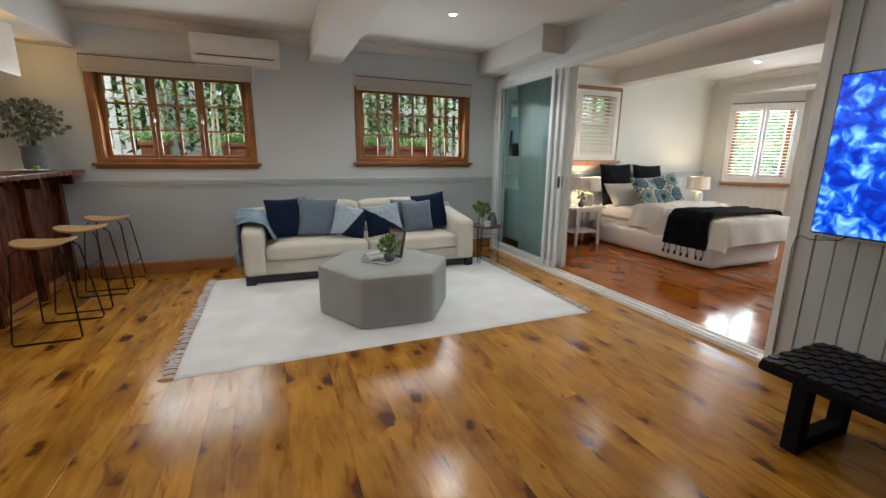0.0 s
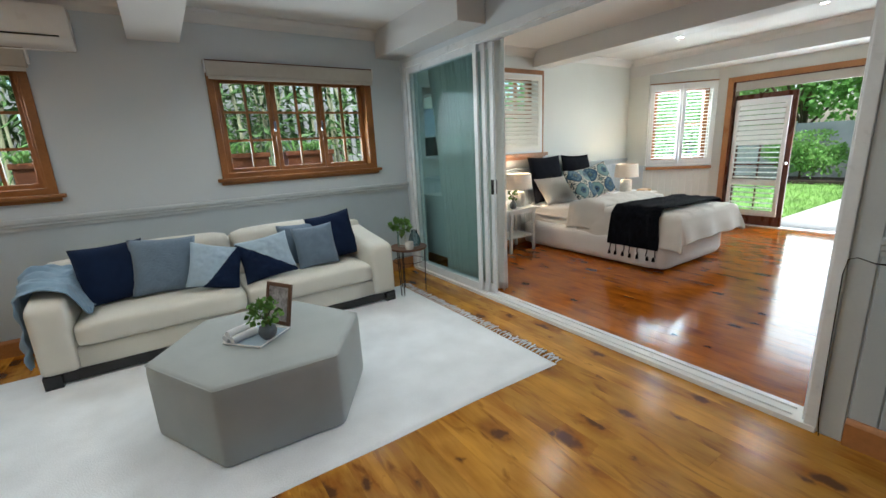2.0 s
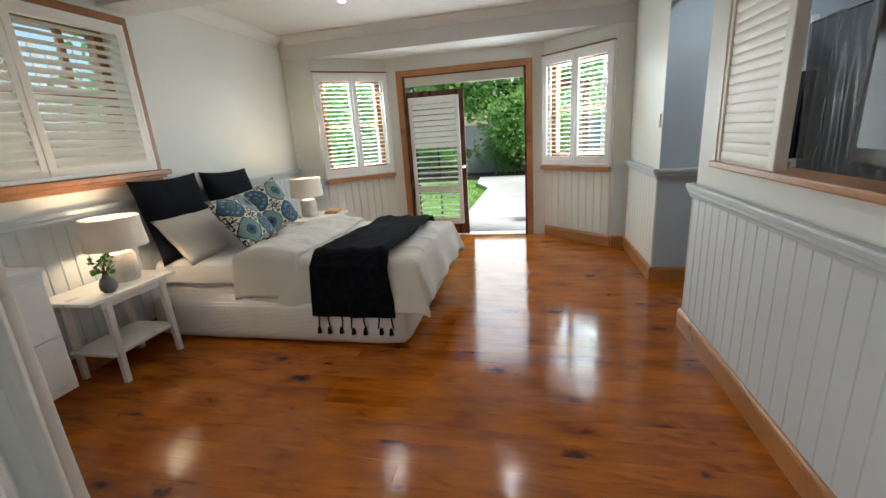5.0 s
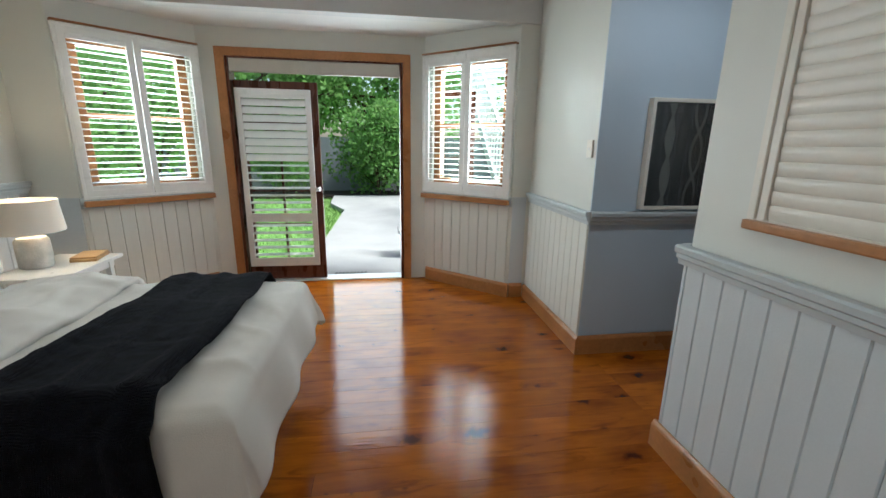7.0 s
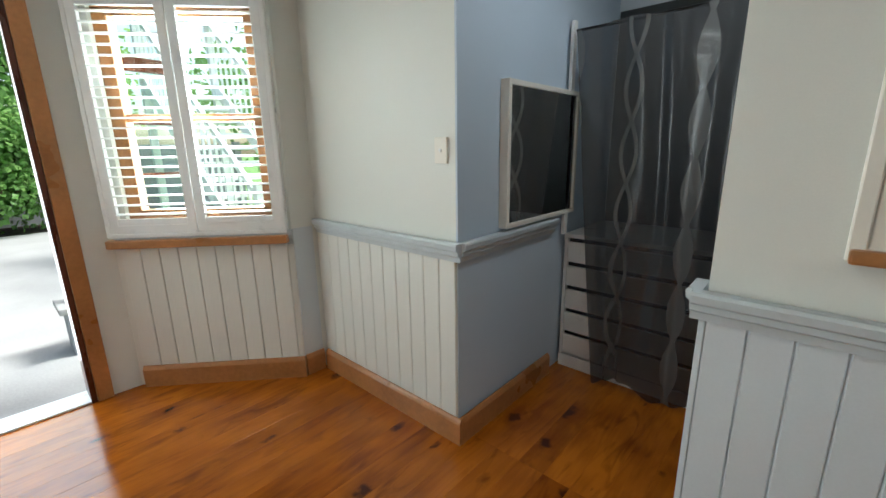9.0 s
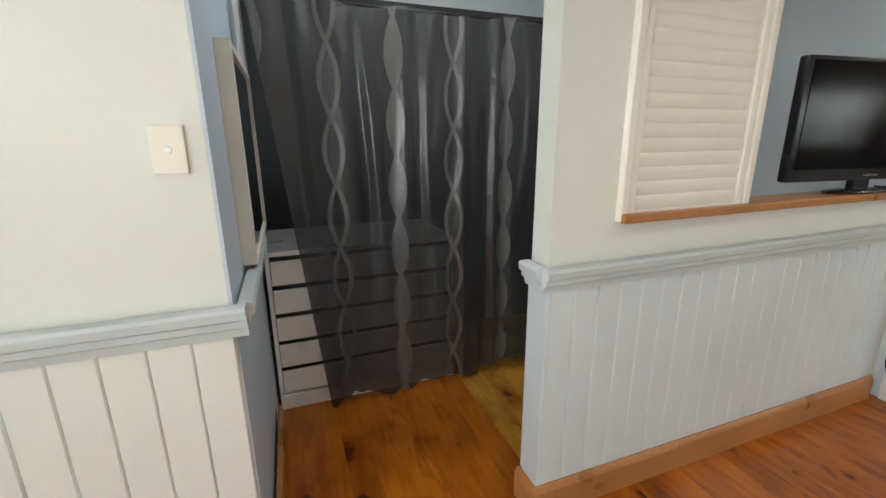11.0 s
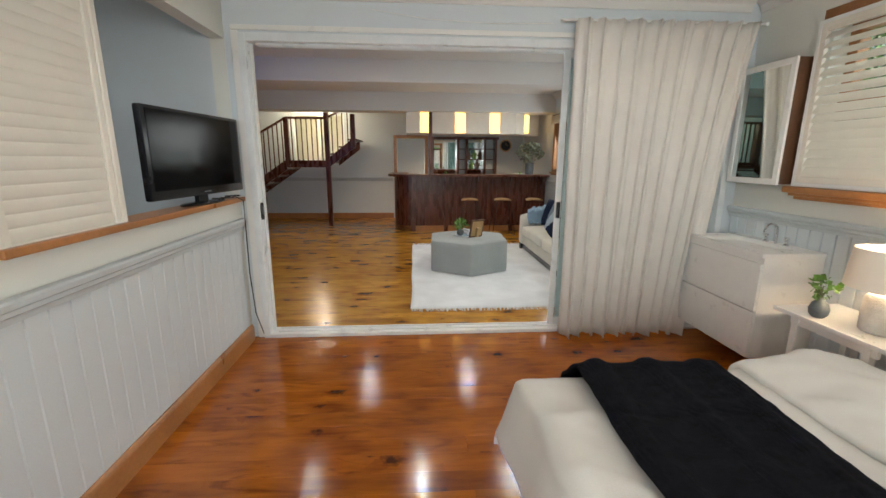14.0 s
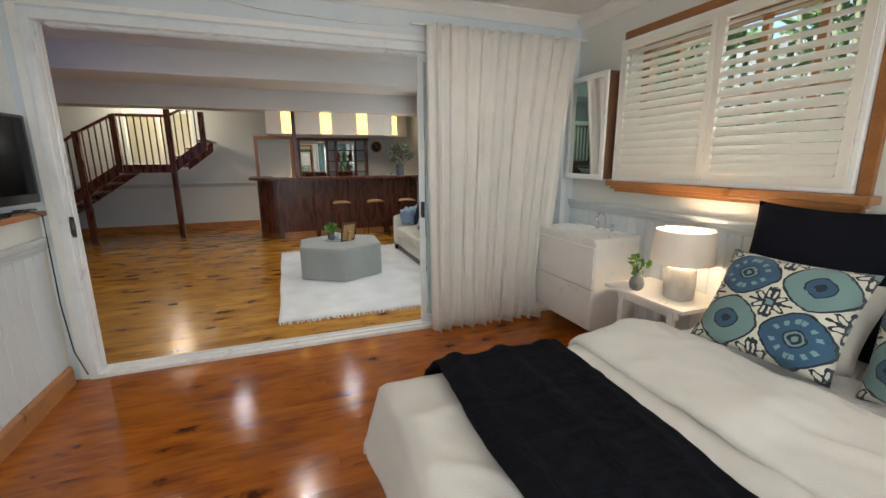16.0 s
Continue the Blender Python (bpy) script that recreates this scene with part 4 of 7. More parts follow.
def pillow_mesh(name, w, h, t, material, seed=0, second=None, split=None, n=18):
    """A stuffed cushion standing in the xz plane on its lower edge: pinched corners, a seam, soft creases."""
    bm = bmesh.new()

    def place(i, j, side):
        u, v = 2 * i / n - 1, 2 * j / n - 1
        x = u * w / 2 * (1 - 0.07 * (1 - v * v) * abs(u) ** 1.5)
        z = h / 2 + v * h / 2 * (1 - 0.07 * (1 - u * u) * abs(v) ** 1.5)
        d = ((1 - abs(u) ** 2.6) * (1 - abs(v) ** 2.6)) ** 0.55
        y = side * t / 2 * d * (1 + 0.10 * noise.noise((u * 2 + seed, v * 2, side * 3.0)))
        y += 0.012 * d * noise.noise((u * 5 + seed, v * 5 + 9, side))
        z -= 0.03 * h * d * (1 - v)
        return (x, y, max(z, 0.0))

    grid = {}
    for side in (-1, 1):
        for i in range(n + 1):
            for j in range(n + 1):
                edge = i in (0, n) or j in (0, n)
                key = (i, j, 0 if edge else side)
                if key not in grid:
                    grid[key] = bm.verts.new(place(i, j, 0 if edge else side))

    def g(i, j, s):
        return grid[(i, j, 0 if (i in (0, n) or j in (0, n)) else s)]

    for side in (-1, 1):
        for i in range(n):
            for j in range(n):
                f = bm.faces.new((g(i, j, side), g(i + 1, j, side), g(i + 1, j + 1, side), g(i, j + 1, side)))
                if second and split(2 * (i + 0.5) / n - 1, 2 * (j + 0.5) / n - 1):
                    f.material_index = 1
    me = mesh_of(bm, name, material, 180)
    if second:
        me.materials.append(second)
    return me


def cushion(name, w, h, t, material, m, label, seed=0, second=None, split=None, category="cushion", group=""):
    ob = new(name, pillow_mesh(name, w, h, t, material, seed, second, split, 44 if second else 18))
    ob.matrix_world = m
    return tagged(ob, label, category, group)


def leaves(bm, n, centre, radius, size, rng, up=0.3, narrow=0.4):
    """Many single leaves, each a folded blade of its own, scattered through an uneven crown."""
    for _ in range(n):
        d = Vector((rng.gauss(0, 1), rng.gauss(0, 1), rng.gauss(0, 1) + up)).normalized()
        r = rng.random() ** 0.45
        p = Vector(centre) + Vector((d.x * radius[0], d.y * radius[1], d.z * radius[2])) * r
        q = (d + Vector((rng.gauss(0, 0.5), rng.gauss(0, 0.5), rng.gauss(0, 0.5)))).normalized()
        s = size * rng.uniform(0.6, 1.3)
        side = q.cross(Vector((rng.gauss(0, 1), rng.gauss(0, 1), rng.gauss(0, 1)))).normalized() * s * narrow
        nn = q.cross(side).normalized() * s * 0.12
        a, b = bm.verts.new(p), bm.verts.new(p + q * s)
        c, e = bm.verts.new(p + q * s * 0.5 + side + nn), bm.verts.new(p + q * s * 0.5 - side + nn)
        k = bm.verts.new(p + q * s * 0.5)
        bm.faces.new((a, c, k))
        bm.faces.new((c, b, k))
        bm.faces.new((b, e, k))
        bm.faces.new((e, a, k))


def stems(bm, base, tops, r):
    for q in tops:
        base, q = Vector(base), Vector(q)
        mid = (base + q) / 2 + Vector(((q.x - base.x) * -0.15, (q.y - base.y) * -0.15, 0.02))
        tube(bm, (base, mid, q), r, 5)


def cloth_grid(bm, f, nu, nv):
    vs = [[bm.verts.new(f(i / nu, j / nv)) for j in range(nv + 1)] for i in range(nu + 1)]
    for i in range(nu):
        for j in range(nv):
            bm.faces.new((vs[i][j], vs[i + 1][j], vs[i + 1][j + 1], vs[i][j + 1]))


def thicken(ob, t, off=0.0):
    md = ob.modifiers.new("thickness", "SOLIDIFY")
    md.thickness, md.offset = t, off
    return ob


# ---- living room ----
# rug with fringed ends
rug = thing("rug", "white fringed wool rug lying on the floorboards", "rug", pose(0.665, 3.77, 0))
bm = bmesh.new()
RX, RY = 1.635, 1.12


def rug_top(u, v):
    x, y = (2 * u - 1) * RX, (2 * v - 1) * RY
    e = min(1.0, min(RX - abs(x), RY - abs(y)) / 0.03)
    z = 0.013 * e ** 0.5 + 0.003 * noise.noise((x * 6, y * 6, 0)) * e + 0.0018 * noise.noise((x * 45, y * 45, 3)) * e
    return (x + 0.012 * noise.noise((x * 1.5, y * 1.5, 7)), y + 0.014 * noise.noise((x * 1.5, y * 1.5, 17)), z + 0.001)


cloth_grid(bm, rug_top, 170, 120)
part("rug_field", bm, M_RUG, rug, smooth=180)
for sx in (-1, 1):
    bm = bmesh.new()
    rng = random.Random(3 + sx)
    for i in range(62):
        y = -RY + 0.01 + (2 * RY - 0.02) * i / 61 + rng.uniform(-0.006, 0.006)
        for k in range(2):
            dy, ln = rng.gauss(0, 0.011), rng.uniform(0.06, 0.10)
            x0 = sx * (RX - 0.006)
            tube(bm, ((x0, y, 0.010), (x0 + sx * ln * 0.5, y + dy * 0.6, 0.013 + rng.random() * 0.006), (x0 + sx * ln, y + dy * 1.6, 0.0055)), 0.0048, 5)
    ob = part("fringe", bm, M_RUG, rug, "white twisted cotton fringe")
    tagged(ob, kind="stuff")

# sofa
sofa = thing("sofa", "off-white two-seat fabric sofa with dark plinth feet", "sofa", pose(0.69, 4.5, 0))
SX0, SX1 = -1.34, 1.35


def soft_box(bm, x0, x1, y0, y1, z0, z1, r=0.05, sag=0.0, seed=0):
    """A padded block: a subdivided, inflated box with rounded edges."""
    before = set(bm.verts)
    bmesh.ops.create_cube(bm, size=2.0)
    es = [e for e in bm.edges if e.verts[0] not in before]
    bmesh.ops.subdivide_edges(bm, edges=es, cuts=9, use_grid_fill=True)
    vs = [v for v in bm.verts if v not in before]
    hx, hy, hz = (x1 - x0) / 2, (y1 - y0) / 2, (z1 - z0) / 2
    for v in vs:
        p = v.co.copy()
        q = Vector((p.x * hx, p.y * hy, p.z * hz))
        inner = Vector((max(-hx + r, min(hx - r, q.x)), max(-hy + r, min(hy - r, q.y)), max(-hz + r, min(hz - r, q.z))))
        d = q - inner
        if d.length > 1e-6:
            q = inner + d.normalized() * min(r, d.length if d.length < r else r)
        puff = (1 - p.x ** 2) * (1 - p.y ** 2) * (1 if p.z > 0 else 0)
        q.z += sag * puff + 0.006 * noise.noise((q.x * 4 + seed, q.y * 4, q.z * 4))
        v.co = q + Vector(((x0 + x1) / 2, (y0 + y1) / 2, (z0 + z1) / 2))


bm = bmesh.new()
soft_box(bm, SX0 + 0.2, SX1 - 0.2, 0.03, 0.80, 0.10, 0.27, 0.03)
part("seat_frame", bm, M_CLOTH_WHITE, sofa, smooth=180)
for k, (x0, x1) in enumerate(((SX0 + 0.225, -0.01), (0.0, SX1 - 0.235))):
    bm = bmesh.new()
    soft_box(bm, x0, x1, -0.01, 0.66, 0.262, 0.435, 0.05, 0.025, k * 7)
    part("seat_cushion", bm, M_CLOTH_WHITE, sofa, smooth=180)
    bm = bmesh.new()
    soft_box(bm, x0, x1, 0.54, 0.80, 0.42, 0.83, 0.07, 0.02, k * 7 + 3)
    part("back_cushion", bm, M_CLOTH_WHITE, sofa, smooth=180)
bm = bmesh.new()
soft_box(bm, SX0 + 0.02, SX1 - 0.02, 0.74, 0.93, 0.10, 0.76, 0.05)
part("backrest", bm, M_CLOTH_WHITE, sofa, smooth=180)
for x0, x1 in ((SX0, SX0 + 0.23), (SX1 - 0.24, SX1)):
    bm = bmesh.new()
    soft_box(bm, x0, x1, 0.0, 0.92, 0.10, 0.60, 0.05)
    for v in bm.verts:
        if v.co.z > 0.4:
            v.co.z += 0.13 * v.co.y
    part("arm", bm, M_CLOTH_WHITE, sofa, smooth=180)
for x, y in ((SX0 + 0.06, 0.05), (SX1 - 0.06, 0.05), (SX0 + 0.06, 0.86), (SX1 - 0.06, 0.86)):
    bm = bmesh.new()
    box(bm, x - 0.05, x + 0.05, y - 0.035, y + 0.035, 0.0, 0.11, 0.004)
    part("foot", bm, M_BLACK, sofa, "black timber foot")
bm = bmesh.new()
box(bm, SX0 + 0.1, SX1 - 0.1, 0.04, 0.06, 0.03, 0.11, 0.003)
part("plinth_rail", bm, M_BLACK, sofa, "black rail under the seat")

# sofa cushions, left to right along the seat
SZ = 0.455
cushion("cushion", 0.46, 0.46, 0.15, M_NAVY, pose(-0.16, 4.83, SZ, -17, -2, 6), "plain navy cushion leaning on the sofa arm", 1, group="sofa cushions")
cushion("cushion", 0.47, 0.46, 0.15, M_BLUEGREY, pose(0.15, 4.80, SZ, -19, 5, 4), "grey-blue chambray cushion on the sofa", 2, group="sofa cushions")
cushion("cushion", 0.40, 0.38, 0.14, M_SKYBLUE, pose(0.46, 4.66, SZ, -24, 16, 0), "pale blue cushion with a navy corner on the sofa", 3, M_NAVY, lambda u, v: v < u * 1.7 - 0.30, group="sofa cushions")
cushion("cushion", 0.44, 0.38, 0.14, M_SKYBLUE, pose(0.93, 4.66, SZ, -24, -8, -4), "navy and pale blue diagonal cushion on the sofa", 4, M_NAVY, lambda u, v: v < -u * 0.9 + 0.05, group="sofa cushions")
cushion("cushion", 0.38, 0.40, 0.14, M_BLUEGREY, pose(1.37, 4.72, SZ, -20, -4, -8), "grey-blue chambray cushion on the sofa", 5, group="sofa cushions")
cushion("cushion", 0.45, 0.47, 0.15, M_NAVY, pose(1.62, 4.88, SZ, -16, -8, -6), "plain navy cushion leaning in the sofa corner", 6, group="sofa cushions")
cushion("cushion", 0.42, 0.40, 0.13, M_BLUEGREY, pose(1.28, 4.92, SZ, -15, 0, -4), "grey-blue cushion behind the other cushions", 7, group="sofa cushions")

# throw over the left arm
bm = bmesh.new()


def arm_throw(u, v):
    """u goes over the arm from the outside to the seat, v from front to back."""
    y = 4.62 + 0.50 * v + 0.05 * math.sin(u * 6)
    top = 0.63 + 0.13 * (y - 4.5)
    s = u * 1.05
    if s < 0.42:
        x, z = -0.675 - 0.02 * math.sin(v * 9 + s * 5), top - (0.42 - s) * (1.22 - 0.5 * v)
    elif s < 0.70:
        a = (s - 0.42) / 0.28
        x, z = -0.675 + 0.27 * a, top + 0.035 * math.sin(math.pi * a)
    else:
        a = (s - 0.70) / 0.35
        x, z = -0.405 + 0.10 * a, max(top - 0.22 * a, 0.47)
    w = noise.noise((x * 7, y * 8, z * 7)) * 0.055 + 0.022 * math.sin(y * 38 + x * 22 + 4 * noise.noise((x * 4, y * 4, z * 4)))
    return (x - abs(w) * (1 if s < 0.42 else 0.2), y, z + 0.008 + (abs(w) if s >= 0.42 else w * 0.3))


cloth_grid(bm, arm_throw, 44, 36)
thicken(solid("throw_blanket", bm, M_THROWBLUE, "faded blue throw crumpled over the sofa arm", "blanket", smooth=180), 0.010, 1.0)

# hexagonal ottoman
ott = thing("ottoman", "grey felt hexagonal ottoman standing on the rug", "ottoman", pose(0.605, 3.45, 0.014, 0, 0, -3) @ Matrix.Scale(0.945, 4, (0, 0, 1)))
bm = bmesh.new()
OR = 0.600
ring = []
levels = ((0.010, -0.004), (0.05, 0.0), (0.40, 0.0), (0.435, -0.004), (0.452, -0.016), (0.458, -0.034))
for z, dr in levels:
    pts = []
    for k in range(6):
        a0, a1 = math.radians(60 * k), math.radians(60 * (k + 1))
        p0, p1 = Vector((math.cos(a0), math.sin(a0))), Vector((math.cos(a1), math.sin(a1)))
        for s in (0.03, 0.2, 0.4, 0.6, 0.8, 0.97):
            pts.append((p0 * (1 - s) + p1 * s) * (OR + dr))
    ring.append([bm.verts.new((p.x, p.y, z)) for p in pts])
for a, b in zip(ring, ring[1:]):
    for i in range(len(a)):
        bm.faces.new((a[i], a[(i + 1) % len(a)], b[(i + 1) % len(a)], b[i]))
bm.faces.new(ring[0][::-1])
last = ring[-1]
for s, z in ((0.75, 0.464), (0.45, 0.467), (0.15, 0.468)):
    nxt = [bm.verts.new((v.co.x / (OR - 0.034) * (OR - 0.034) * s / 1.0, v.co.y * s, z)) for v in ring[-1]]
    for i in range(len(nxt)):
        bm.faces.new((last[i], last[(i + 1) % len(nxt)], nxt[(i + 1) % len(nxt)], nxt[i]))
    last = nxt
bm.faces.new(last)
part("upholstery", bm, M_OTTO, ott, smooth=50)
bm = bmesh.new()
for k in range(6):
    a0, a1 = math.radians(60 * k), math.radians(60 * (k + 1))
    tube(bm, ((OR * 0.985 * math.cos(a0), OR * 0.985 * math.sin(a0), 0.445), (OR * 0.985 * math.cos(a1), OR * 0.985 * math.sin(a1), 0.445)), 0.004, 6)
part("piping", bm, M_OTTO, ott)

# tray with plant, towel and picture frame on the ottoman
OT = 0.4575
tray = thing("tray", "pale square ceramic tray on the ottoman", "tray", pose(0.57, 3.42, OT, 0, 0, 40))
bm = bmesh.new()
box(bm, -0.13, 0.13, -0.13, 0.13, 0.0, 0.006, 0.003)
part("tray_base", bm, M_SKYBLUE, tray)
bm = bmesh.new()
frame_bars(bm, -0.132, 0.132, -0.132, 0.132, 0.004, 0.012, 0.008, 0.002)
bmesh.ops.rotate(bm, verts=bm.verts, cent=(0, 0, 0), matrix=Matrix.Rotation(radians(-90), 3, "X"))
for v in bm.verts:
    v.co.z = abs(v.co.z)
part("tray_rim", bm, M_WHITE, tray)
bm = bmesh.new()
for k, (dx, dy) in enumerate(((-0.03, 0), (0.03, 0.01), (0.0, 0.0))):
    tube(bm, ((dx - 0.005, -0.08, 0.028 + 0.03 * (k == 2)), (dx, 0, 0.03 + 0.03 * (k == 2)), (dx + 0.005, 0.08, 0.028 + 0.03 * (k == 2))), 0.024, 12)
solid("rolled_towel", bm, M_TOWEL, "small rolled white towels on the tray", "towel", smooth=60, m=pose(0.49, 3.45, OT - 0.002, 0, 0, -60))


def potted(name, m, pot_profile, pot_mat, label, n, centre, radius, leaf, leaf_mat, seed, category="plant", narrow=0.45):
    t = thing(name, label, category, m)
    bm = bmesh.new()
    lathe(bm, pot_profile, 24)
    part("pot", bm, pot_mat, t, smooth=50)
    rng = random.Random(seed)
    top = pot_profile[-1][1]
    bm = bmesh.new()
    tips = [(centre[0] + rng.uniform(-0.7, 0.7) * radius[0], centre[1] + rng.uniform(-0.7, 0.7) * radius[1], centre[2] + rng.uniform(-0.3, 0.7) * radius[2]) for _ in range(9)]
    stems(bm, (0, 0, top * 0.6), tips, 0.0022 * max(1, leaf / 0.03))
    part("stems", bm, M_STEM, t)
    bm = bmesh.new()
    leaves(bm, n, centre, radius, leaf, rng, narrow=narrow)
    part("foliage", bm, leaf_mat, t)
    return t


ROUND_POT = ((0.0, 0.0), (0.028, 0.0), (0.045, 0.02), (0.052, 0.045), (0.045, 0.072), (0.026, 0.086), (0.024, 0.094), (0.019, 0.094))
potted("potted_plant", pose(0.62, 3.34, OT + 0.008), ROUND_POT, M_CERAMIC, "small green plant in a dark round pot on the tray", 150, (0, 0, 0.16), (0.09, 0.09, 0.065), 0.036, M_LEAF, 21, narrow=0.5)
fr = thing("picture_frame", "small walnut picture frame standing on the ottoman", "picture frame", pose(0.71, 3.54, OT, -14, 0, -62))
bm = bmesh.new()
frame_bars(bm, -0.11, 0.11, 0.0, 0.26, -0.009, 0.009, 0.024, 0.003)
part("frame", bm, M_WALNUT, fr)
bm = bmesh.new()
box(bm, -0.088, 0.088, -0.003, 0.004, 0.022, 0.238)
part("print", bm, mat("grey_print", (0.42, 0.40, 0.40), 0.3, vary=0.5, scale=22, bump=0.0), fr, "blurred grey print")
bm = bmesh.new()
box(bm, -0.088, 0.088, 0.005, 0.010, 0.022, 0.238)
box(bm, -0.02, 0.02, 0.010, 0.05, 0.02, 0.15, 0.003)
part("back_board", bm, M_OAK, fr, "tan board back with strut")

# round side table by the slider
st = thing("side_table", "round dark wood side table with thin black metal legs", "side table", pose(2.27, 4.62, 0))
bm = bmesh.new()
lathe(bm, ((0.0, 0.485), (0.185, 0.485), (0.195, 0.490), (0.197, 0.5), (0.193, 0.508), (0.18, 0.505), (0.0, 0.505)), 36)
part("tabletop", bm, M_WALNUT, st, smooth=40)
for k in range(3):
    a = math.radians(90 + 120 * k)
    c, s = math.cos(a), math.sin(a)
    bm = bmesh.new()
    tube(bm, ((0.17 * c - 0.03 * s, 0.17 * s + 0.03 * c, 0.487), (0.16 * c - 0.018 * s, 0.16 * s + 0.018 * c, 0.02), (0.16 * c, 0.16 * s, 0.006), (0.16 * c + 0.018 * s, 0.16 * s - 0.018 * c, 0.02), (0.17 * c + 0.03 * s, 0.17 * s - 0.03 * c, 0.487)), 0.0045, 6)
    part("leg", bm, M_IRON, st)
bm = bmesh.new()
tube(bm, [(0.163 * math.cos(2 * math.pi * i / 36), 0.163 * math.sin(2 * math.pi * i / 36), 0.36) for i in range(36)], 0.003, 6, closed=True)
part("brace_ring", bm, M_IRON, st)
bm = bmesh.new()
lathe(bm, ((0.0, 0.0), (0.05, 0.0), (0.062, 0.03), (0.064, 0.06), (0.05, 0.11), (0.032, 0.14), (0.034, 0.165), (0.030, 0.165), (0.028, 0.14), (0.046, 0.108), (0.058, 0.06), (0.05, 0.008), (0.0, 0.006)), 24)
solid("glass_vase", bm, M_GLASS_SMOKE, "smoky blue glass vase on the side table", "vase", smooth=60, m=pose(2.34, 4.60, 0.507))
bm = bmesh.new()
lathe(bm, ((0.0, 0.0), (0.040, 0.0), (0.044, 0.075), (0.041, 0.075), (0.037, 0.008), (0.0, 0.008)), 24)
solid("candle_jar", bm, M_STONE, "pale grey candle jar on the side table", "candle", smooth=50, m=pose(2.22, 4.50, 0.507))
potted("potted_plant", pose(2.22, 4.66, 0.507), ((0.0, 0.0), (0.04, 0.0), (0.048, 0.05), (0.045, 0.15), (0.041, 0.15)), M_GLASS, "bright green leafy sprig in a glass jar on the side table", 110, (0, 0, 0.215), (0.10, 0.10, 0.065), 0.05, M_LEAF, 22, narrow=0.5)

# bench under the television
bench = thing("bench", "black woven bench with open black timber legs", "bench", pose(2.16, 0.36, 0))
bm = bmesh.new()
for i in range(11):
    x = -0.235 + i * 0.047
    for j in range(27):
        y = -0.61 + j * 0.047
        zz = 0.004 if (i + j) % 2 else -0.002
        box(bm, x - 0.021, x + 0.021, y - 0.021, y + 0.021, 0.40 + zz, 0.425 + zz)
tagged(part("woven_seat", bm, M_IRON, bench, "black woven strap seat"), kind="stuff")
bm = bmesh.new()
box(bm, -0.262, 0.262, -0.64, 0.64, 0.365, 0.405, 0.006)
part("seat_frame", bm, M_BLACKCLOTH, bench)
for y in (-0.47, 0.47):
    bm = bmesh.new()
    box(bm, -0.22, -0.15, y - 0.035, y + 0.035, 0.0, 0.366, 0.005)
    box(bm, 0.15, 0.22, y - 0.035, y + 0.035, 0.0, 0.366, 0.005)
    box(bm, -0.15, 0.15, y - 0.034, y + 0.034, 0.0, 0.07, 0.005)
    part("leg", bm, M_BLACKCLOTH, bench)

# wall television, showing blue water
M_SEA = bpy.data.materials.new("blue_screen")
M_SEA.use_nodes = True
_nt = M_SEA.node_tree
_b = _nt.nodes["Principled BSDF"]
_geo, _n, _r = _nt.nodes.new("ShaderNodeNewGeometry"), _nt.nodes.new("ShaderNodeTexNoise"), _nt.nodes.new("ShaderNodeValToRGB")
_n.inputs["Scale"].default_value, _n.inputs["Detail"].default_value, _n.inputs["Distortion"].default_value = 13.0, 9, 0.9
_r.color_ramp.elements[0].position, _r.color_ramp.elements[0].color = 0.40, (0.0, 0.015, 0.28, 1)
_r.color_ramp.elements[1].position, _r.color_ramp.elements[1].color = 0.72, (0.18, 0.50, 0.95, 1)
_e = _r.color_ramp.elements.new(0.54)
_e.color = (0.0, 0.07, 0.62, 1)
_nt.links.new(_geo.outputs["Position"], _n.inputs["Vector"])
_nt.links.new(_n.outputs["Fac"], _r.inputs[0])
_nt.links.new(_r.outputs[0], _b.inputs["Emission Color"])
_b.inputs["Emission Strength"].default_value = 0.9
_b.inputs["Base Color"].default_value = (0.01, 0.01, 0.012, 1)
_b.inputs["Roughness"].default_value = 0.2
tv = thing("wall_television", "large wall television showing a bright blue reef", "television", pose(2.55, 0.485, 0))
bm = bmesh.new()
box(bm, -0.005, 0.04, -0.73, 0.73, 0.985, 1.835, 0.006)
part("case", bm, M_BLACK, tv)
bm = bmesh.new()
box(bm, -0.009, -0.0055, -0.722, 0.722, 0.995, 1.826)
part("screen", bm, M_SEA, tv, "lit blue screen")
bm = bmesh.new()
box(bm, 0.04, 0.06, -0.2, 0.2, 1.25, 1.6, 0.004)
box(bm, 0.06, 0.235, -0.03, 0.03, 1.38, 1.46, 0.004)
box(bm, 0.232, 0.249, -0.12, 0.12, 1.28, 1.56, 0.004)
part("wall_bracket", bm, M_IRON, tv)
bm = bmesh.new()
tube(bm, ((2.745, 1.30, 0.912), (2.70, 1.24, 0.925), (2.64, 1.18, 0.94), (2.60, 1.10, 0.955), (2.575, 1.05, 0.99)), 0.004, 6)
solid("cable", bm, M_BLACK, "loose black cable hanging below the television", "cable", smooth=60)
bm = bmesh.new()
tube(bm, ((2.745, 1.30, 0.912), (2.76, 1.36, 0.925), (2.766, 1.39, 0.91), (2.766, 1.40, 0.84), (2.766, 1.398, 0.6), (2.766, 1.394, 0.3), (2.760, 1.388, 0.10), (2.75, 1.375, 0.004)), 0.0026, 6)
solid("cable", bm, M_BLACK, "thin black cable running down beside the slider", "cable", smooth=60)

